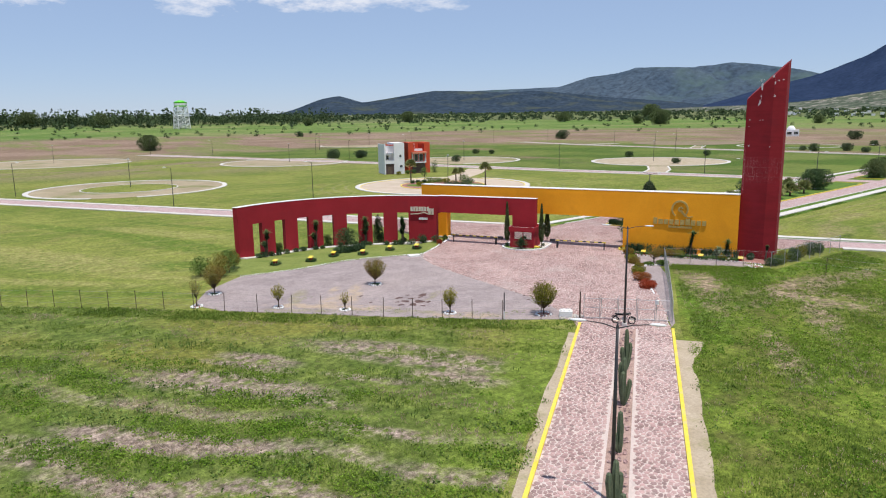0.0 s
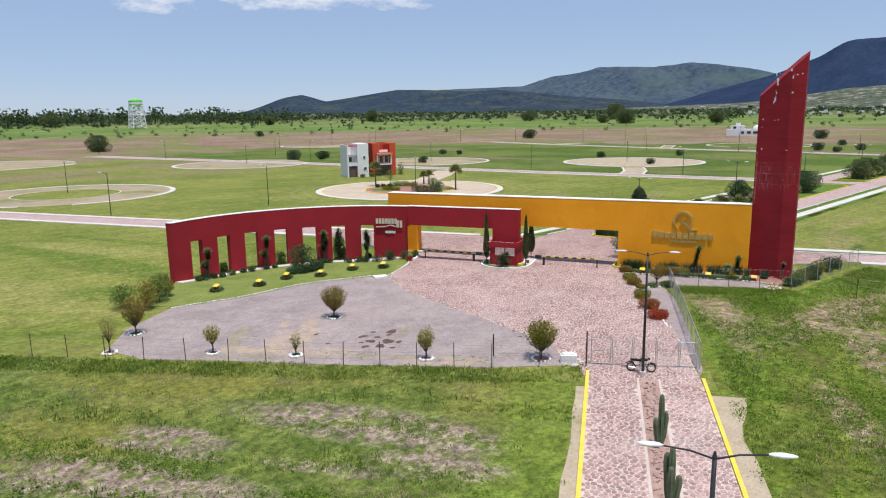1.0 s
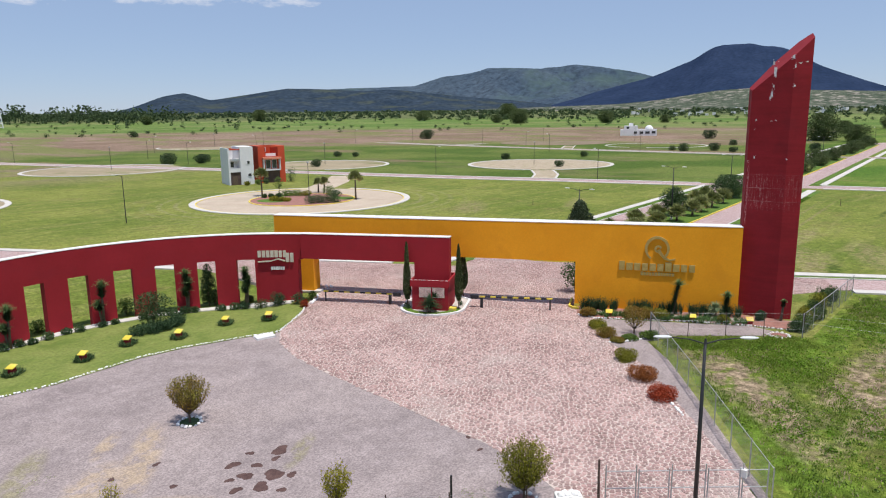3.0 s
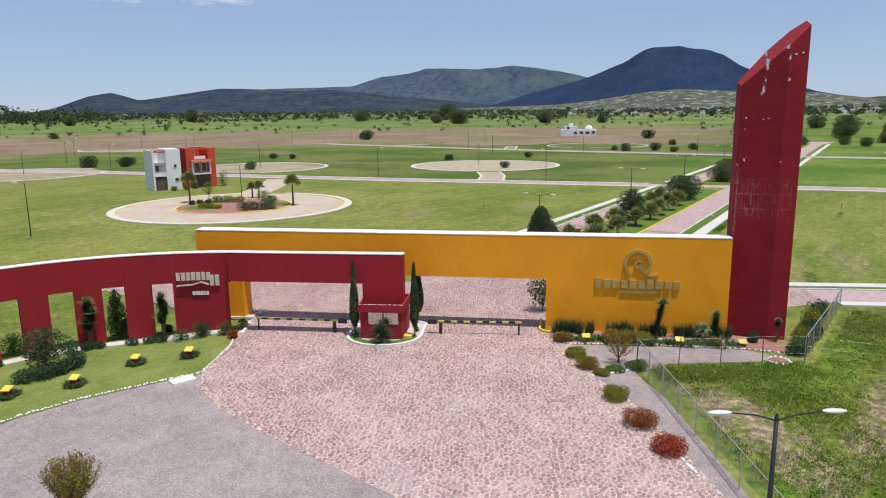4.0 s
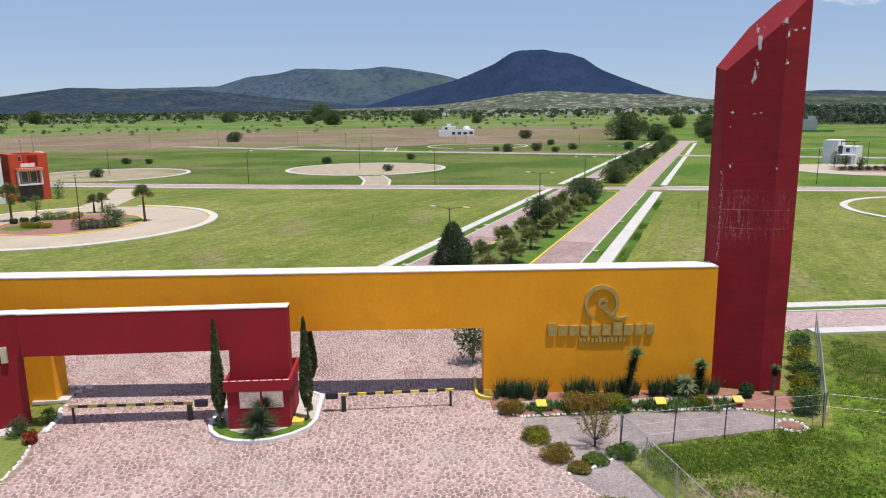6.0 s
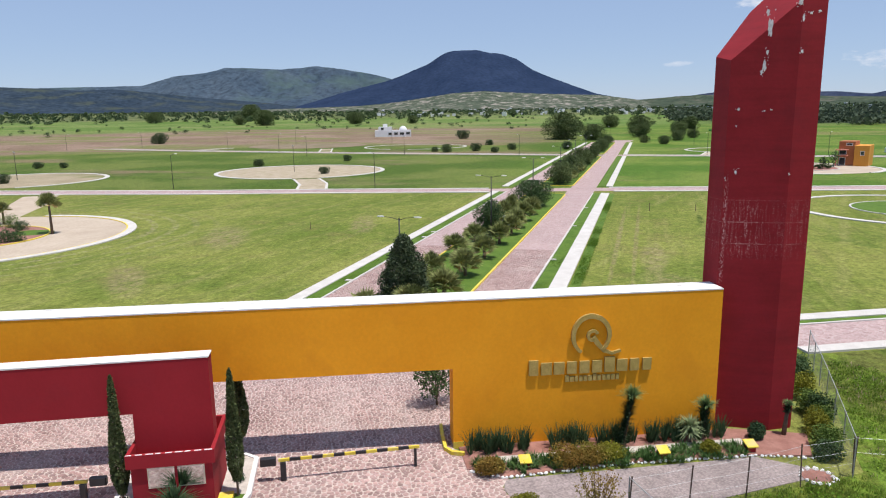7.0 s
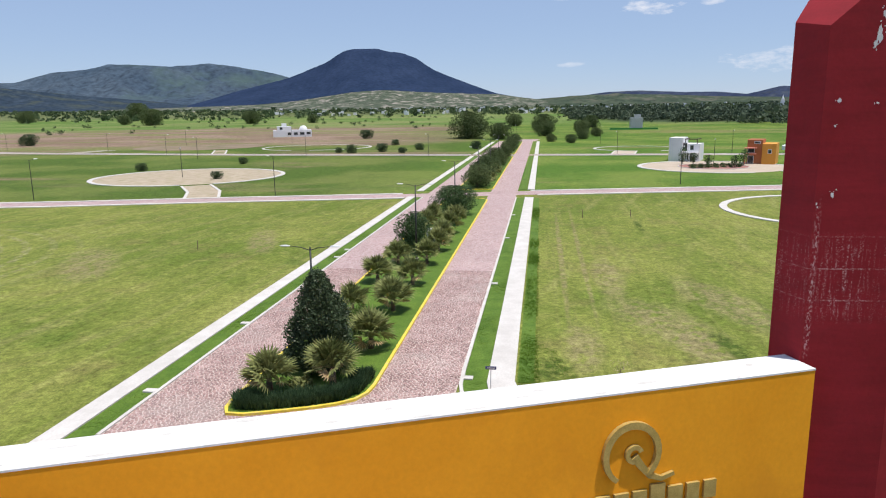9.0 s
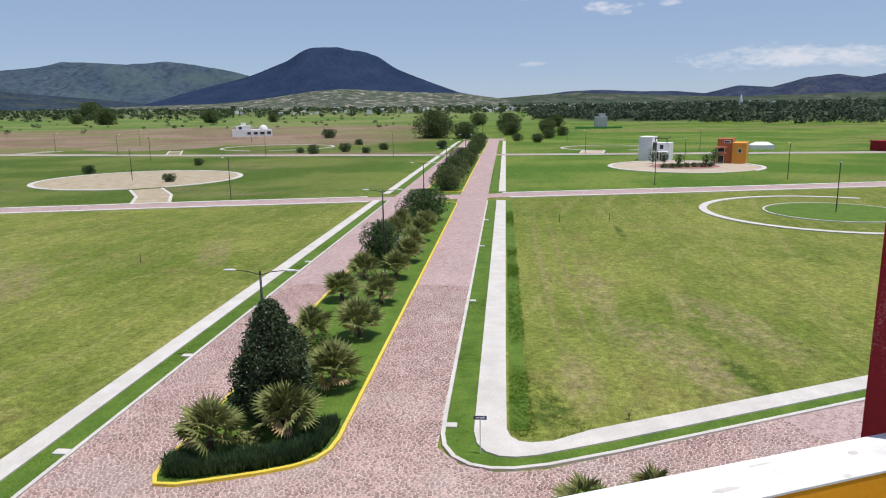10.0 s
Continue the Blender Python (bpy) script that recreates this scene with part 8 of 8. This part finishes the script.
hills("hills_right", "rocky mountain range with haze painted in as blue", 4400, 900, [(6, 0.3), (3, 0.55), (1, 0.75), (-1.4, 0.8), (-4.7, 1.22), (-7.4, 1.3), (-10.4, 1.12), (-12.9, 1.1), (-15, 0.88), (-17.3, 1.42), (-19.6, 1.24), (-21.8, 1.86), (-23.8, 2.03), (-25.3, 1.74), (-26.9, 2.06), (-31, 2.3), (-37, 1.6), (-46, 1.0)], M["hill_right"], 9, 0.14)
hills("foothills", "pale rocky foothills with scrub", 2750, 700, [(40, 0.1), (33, 0.35), (27, 0.5), (23, 0.6), (20, 0.85), (18, 1.15), (15.5, 1.5), (13, 1.65), (10, 1.45), (7, 1.3), (4, 1.2), (1, 0.8), (-2, 0.3)], M["hill_pale"], 11, 0.12, 1.0)
hills("foothills", "dark green scrubby foothills", 2900, 800, [(5, 0.2), (2, 0.7), (-2, 0.95), (-5.5, 1.05), (-9, 0.95), (-13, 0.75), (-18, 0.6), (-24, 0.7), (-30, 0.8), (-42, 0.4)], M["hill_scrub"], 15, 0.14, 1.0)
hills("hills_behind", "low hills behind the fields, haze painted in as blue", 4300, 700, [(100, 0.3), (130, 1.2), (170, 1.6), (210, 1.3), (250, 1.5), (290, 1.4), (310, 0.6)], M["hill_dark"], 13, 0.05)

# ---- grass and weeds of the near fields ----
# trodden and dried-out places where little grows: x, y, radius
BARE = [(69.3, 34.8, 2.2), (67.5, 33.2, 2.2), (66.0, 32.0, 1.6), (69.2, 26.2, 1.6), (68.8, 23.6, 1.6), (68.8, 20.8, 1.6), (71.5, 27.6, 1.4), (73.5, 27.0, 1.3)]


def leafy(name, label, poly, n, mat, seed, size, leaves=16, rows=0):
    """Low broad-leaved weeds over a polygon, gathered in patches; rows: -1 keeps them off the dry rows."""
    rng = np.random.default_rng(seed)
    xs, ys = [p[0] for p in poly], [p[1] for p in poly]
    x, y = rng.uniform(min(xs), max(xs), n * 5), rng.uniform(min(ys), max(ys), n * 5)
    ok = inside(poly, x, y)
    x, y = x[ok], y[ok]
    dens = np.array([noise.noise((a * 0.13, b * 0.13, seed)) + 0.6 * noise.noise((a * 0.45, b * 0.45, seed + 4)) for a, b in zip(x, y)])
    keep = dens > rng.uniform(-0.3, 0.55, len(x))
    for cx, cy, cr in BARE:
        keep &= np.hypot(x - cx, y - cy) > cr * rng.uniform(0.6, 1.15, len(x))
    if rows:
        keep &= 0.8435 * x + 0.537 * y < rng.uniform(38, 44, len(x))
        v, u = 0.8435 * x + 0.537 * y, 0.537 * x - 0.8435 * y
        keep &= np.sin(1.45 * (v + np.sin(0.21 * u + 1) + 0.5 * np.sin(0.53 * u))) * rows > rng.uniform(-0.75, 0.2, len(x))
    x, y, dens = x[keep][:n], y[keep][:n], dens[keep][:n]
    m = len(x)
    k = size * rng.uniform(0.6, 1.3, m) * (1 + 0.7 * dens)
    d = rng.normal(size=(m, leaves, 3)) * (0.75, 0.75, 0.45)
    c = np.stack([x, y, 0.35 * k], 1)[:, None] + d * k[:, None, None]
    c[..., 2] = np.abs(c[..., 2])
    return tagged(part(name, MB().quads(leaf_quads(c.reshape(-1, 3), size * 0.55, rng, 0.2, 0.7)), mat), label, "weeds", kind="stuff")


def tufts(name, label, poly, n, mat, seed, size, blades_n=6, rows=None):
    """Tufts over a polygon; rows: +1 only on the dry rows, -1 only between them."""
    rng = np.random.default_rng(seed)
    xs, ys = [p[0] for p in poly], [p[1] for p in poly]
    x, y = rng.uniform(min(xs), max(xs), n * 4), rng.uniform(min(ys), max(ys), n * 4)
    ok = inside(poly, x, y)
    x, y = x[ok][:n], y[ok][:n]
    dens = np.array([noise.noise((a * 0.16, b * 0.16, seed)) for a, b in zip(x, y)])
    keep = dens > rng.uniform(-0.45, 0.35, len(x))
    for cx, cy, cr in BARE:
        keep &= np.hypot(x - cx, y - cy) > cr * rng.uniform(0.5, 1.1, len(x))
    if rows:
        v, u = 0.8435 * x + 0.537 * y, 0.537 * x - 0.8435 * y
        wave = np.sin(1.45 * (v + np.sin(0.21 * u + 1) + 0.5 * np.sin(0.53 * u)))
        keep &= (wave * rows > rng.uniform(-0.5, 0.4, len(x)))
    x, y, dens = x[keep], y[keep], dens[keep]
    mb = MB()
    m = len(x)
    k = size * (0.7 + 0.6 * rng.random(m)) * (1 + 0.6 * dens)
    for b in range(blades_n):
        ang = rng.uniform(0, 2 * math.pi, m)
        tilt = rng.uniform(0.05, 0.85, m)
        root = np.stack([x + rng.normal(0, 0.75, m) * k, y + rng.normal(0, 0.75, m) * k, np.full(m, 0.0)], 1)
        tip = root + np.stack([np.cos(ang) * np.sin(tilt), np.sin(ang) * np.sin(tilt), np.cos(tilt)], 1) * k[:, None]
        side = np.stack([-np.sin(ang), np.cos(ang), np.zeros(m)], 1) * (k * 0.11)[:, None]
        mid = (root + tip) / 2 + np.array([0, 0, 1]) * (k * 0.1)[:, None]
        mb.quads(np.stack([root, mid + side, tip, mid - side], 1))
    return tagged(part(name, mb, mat), label, "grass", kind="stuff")


NEAR_L = [road_pt(-1.5, 7.75), *FENCE_L[1:7], (0, 80), (-14, 50), (8, 20), road_pt(-34, 7.75)]
NEAR_R = [(54.0, 27.2), road_pt(-6, -1.15), road_pt(-30, -1.15), (40, -2), (75, 2), (90, 20), (95.5, 29.5), (80.0, 30.8), (73.6, 40.2), (62.5, 33.2)]
tufts("weeds", "bright green weeds over the crop field", NEAR_L, 15000, M["weed"], 1, 0.15, 7, -1)
tufts("stubble", "dry stubble and old stalks in the crop field", NEAR_L, 16000, M["straw"], 2, 0.13, 6, 1)
tufts("tall_weeds", "darker green weed clumps in the crop field", NEAR_L, 3000, M["leaf_mid"], 3, 0.22, 9, -1)
leafy("leafy_weeds", "fresh green broad-leaved weeds between the dry rows", NEAR_L, 9000, M["weed_bright"], 21, 0.21, 16, -1)
leafy("leafy_weeds", "darker broad-leaved weeds between the dry rows", NEAR_L, 1300, M["leaf_mid"], 22, 0.28, 15, -1)
leafy("leafy_weeds", "fresh green broad-leaved weeds in the field by the road", NEAR_R, 3600, M["weed_bright"], 23, 0.22, 14)
leafy("leafy_weeds", "darker broad-leaved weeds in the field by the road", NEAR_R, 650, M["leaf_mid"], 24, 0.22, 14)
tufts("weeds", "bright green weeds over the field by the road", NEAR_R, 26000, M["weed"], 4, 0.14, 7)
tufts("tall_weeds", "darker green weed clumps by the fence", NEAR_R, 700, M["leaf_mid"], 5, 0.18, 9)
tufts("stubble", "dry stalks in the field by the road", NEAR_R, 4000, M["straw"], 6, 0.16, 5)
edge = [(p[0] - 0.2, p[1] - 0.2) for p in FENCE_L[:7]] + [(p[0] - 2.2, p[1] - 1.8) for p in FENCE_L[:7][::-1]]
tufts("rank_grass", "rank green grass along the fence", edge, 6500, M["weed"], 7, 0.19, 9)
edge = [(73.6, 41.0), (79.6, 31.6), (77.6, 29.6), (71.0, 39.2)]
tufts("rank_grass", "rank green weeds along the wire fence", edge, 1600, M["weed"], 8, 0.17, 8)
# grass edges of the boulevard
tufts("edge_grass", "darker uncut grass beside the pavement", [(98.1, 47.6), (99, 47.75), (175, 47.9), (175, 46.9), (103, 46.6), (98.4, 46.4)], 9000, M["lawn_blade"], 9, 0.08, 6)
tufts("edge_grass", "uncut grass in the corner of the lawn", [(98.2, 47.4), (107, 47.0), (104.5, 45.4), (101, 44.6), (98.2, 42.6)], 2200, M["lawn_blade"], 10, 0.1, 6)
tufts("edge_grass", "grass blades of the strip beside the kerb", [(97.5, 51.0), (150, 51.0), (150, 49.7), (97.5, 49.75)], 5000, M["lawn_blade"], 11, 0.08, 6)
tufts("edge_grass", "grass blades of the strip beside the kerb", [(90, 69.0), (150, 69.0), (150, 70.3), (90, 70.3)], 6000, M["lawn_blade"], 12, 0.08, 6)
tufts("sparse_weeds", "sparse weeds rooting in the gravel", [(34.2, 58.6), (36.4, 58.9), (36.2, 57.0), (34.4, 56.8)], 260, M["weed"], 13, 0.1, 5)
tufts("sparse_weeds", "sparse weeds rooting in the gravel", [(49.6, 38.6), (44.2, 39.6), (32.2, 54.0), (34.0, 55.0), (44.8, 41.4)], 900, M["weed"], 14, 0.09, 5)

# ---- paving stones ----
SIDES = 8


def stone_cells(poly, size, seed, turn=0.0):
    """Irregular rounded cells over a polygon: each of the shaken seeds takes the ground nearest to it. N x SIDES x 2 points."""
    rng = np.random.default_rng(seed)
    c, s = math.cos(turn), math.sin(turn)
    P = np.array(poly)
    Q = np.stack([P[:, 0] * c + P[:, 1] * s, -P[:, 0] * s + P[:, 1] * c], 1)
    lo, hi = Q.min(0) - 3 * size, Q.max(0) + 3 * size
    nx, ny = int((hi[0] - lo[0]) / size) + 1, int((hi[1] - lo[1]) / size) + 1
    X, Y = np.meshgrid(np.arange(nx), np.arange(ny))
    sx = lo[0] + (X + 0.5 * (Y % 2) + rng.uniform(-0.47, 0.47, X.shape)) * size
    sy = lo[1] + (Y + rng.uniform(-0.47, 0.47, X.shape)) * size
    ang = 2 * math.pi * (np.arange(SIDES)[None, None] + rng.random((ny, nx, 1))) / SIDES
    ux, uy = np.cos(ang), np.sin(ang)
    far = np.full(ux.shape, size * 0.95)
    for dj in range(-2, 3):
        for di in range(-2, 3):
            if di or dj:
                dx, dy = np.roll(sx, (dj, di), (0, 1)) - sx, np.roll(sy, (dj, di), (0, 1)) - sy
                along = dx[..., None] * ux + dy[..., None] * uy
                half = ((dx * dx + dy * dy) / 2)[..., None]
                far = np.where(along > 1e-6, np.minimum(far, half / np.maximum(along, 1e-6)), far)
    far = np.maximum(far * rng.uniform(0.9, 0.985, (ny, nx, 1)) - 0.009, 0.02)
    cell = np.stack([sx[..., None] + ux * far, sy[..., None] + uy * far], -1)[2:-2, 2:-2].reshape(-1, SIDES, 2)
    cell = np.stack([cell[..., 0] * c - cell[..., 1] * s, cell[..., 0] * s + cell[..., 1] * c], -1)
    mid = cell.mean(1)
    return cell[inside(poly, mid[:, 0], mid[:, 1])]


def stone_faces(n):
    """Face pattern for n stones: a rim and a worn top."""
    m = SIDES
    one = [list(range(m, 2 * m))] + [[i, (i + 1) % m, m + (i + 1) % m, m + i] for i in range(m)]
    return [tuple(2 * m * k + i for i in f) for k in range(n) for f in one]


def stone_points(cells, z, rng):
    """Rim and top points of stones, each a little proud of the joints by its own amount."""
    n = len(cells)
    mid = cells.mean(1, keepdims=True)
    top = mid + (cells - mid) * 0.9
    hi = z + 0.012 + 0.012 * rng.random((n, 1, 1)) + rng.normal(0, 0.002, (n, SIDES, 1))
    rim = np.concatenate([cells, np.full((n, SIDES, 1), z - 0.01)], 2)
    return np.concatenate([rim, np.concatenate([top, hi], 2)], 1)


def pave(poly, size, z, seed, near, parent_name, label, turn=0.0, holes=(), behind=None):
    """Lay stones; those inside the stretch near, 300 at most, are pieces of their own."""
    cells = stone_cells(poly, size, seed, turn)
    for hole in holes:
        m = cells.mean(1)
        cells = cells[~inside(hole, m[:, 0], m[:, 1])]
    if behind is not None:
        m = cells.mean(1)
        past = (m - np.array(WALL_0)) @ np.array(WALL_N) < -0.7
        cells = cells[past == behind]
    rng = np.random.default_rng(seed)
    m = cells.mean(1)
    close = np.flatnonzero(inside(near, m[:, 0], m[:, 1]))[:300]
    owner = bpy.data.objects[parent_name]
    pts = stone_points(cells, z, rng)
    for k in close:
        mb = MB().add((pts[k] - [m[k][0], m[k][1], z]).tolist(), stone_faces(1))
        ob = part("stone", mb, M["stone_piece"], owner)
        ob.matrix_basis = pose(m[k][0], m[k][1], z)
    keep = np.ones(len(cells), bool)
    keep[close] = False
    rest = MB()
    rest.v, rest.f = pts[keep].reshape(-1, 3).tolist(), stone_faces(int(keep.sum()))
    ob = part("stones", rest, M["stone_rest"], owner, label)
    ob["kind"] = "stuff"


pave([road_pt(-1.0, 0.04), road_pt(-46, 0.04), road_pt(-46, 2.56), road_pt(-1.0, 2.56)], 0.275, 0.034, 1, [road_pt(-20, 0), road_pt(-24.5, 0), road_pt(-24.5, 7.2), road_pt(-20, 7.2)], "road", "irregular pinkish stones of the right lane")
pave([road_pt(-1.0, 4.14), road_pt(-46, 4.14), road_pt(-46, 7.1), road_pt(-1.0, 7.1)], 0.275, 0.034, 2, [road_pt(-20, 0), road_pt(-24, 0), road_pt(-24, 7.2), road_pt(-20, 7.2)], "road", "irregular pinkish stones of the left lane")
HOLES = (ISLAND, [wall_pt(29.05, 0.2), wall_pt(43, 0.2), wall_pt(43, -1.5), wall_pt(29.05, -1.5)], [wall_pt(0, 0.2), wall_pt(4.4, 0.2), wall_pt(4.4, -1.5), wall_pt(0, -1.5)], ISLE)
pave(PLAZA, 0.245, 0.036, 3, [(60.0, 42.0), (64.0, 42.0), (64.0, 47.0), (60.0, 47.0)], "plaza", "irregular pinkish stones of the plaza", 0.5, HOLES, False)
pave(PLAZA, 0.195, 0.036, 4, [(91.0, 52.0), (94.0, 52.0), (94.0, 55.5), (91.0, 55.5)], "plaza", "small pinkish stones of the boulevard", 0.5, HOLES, True)
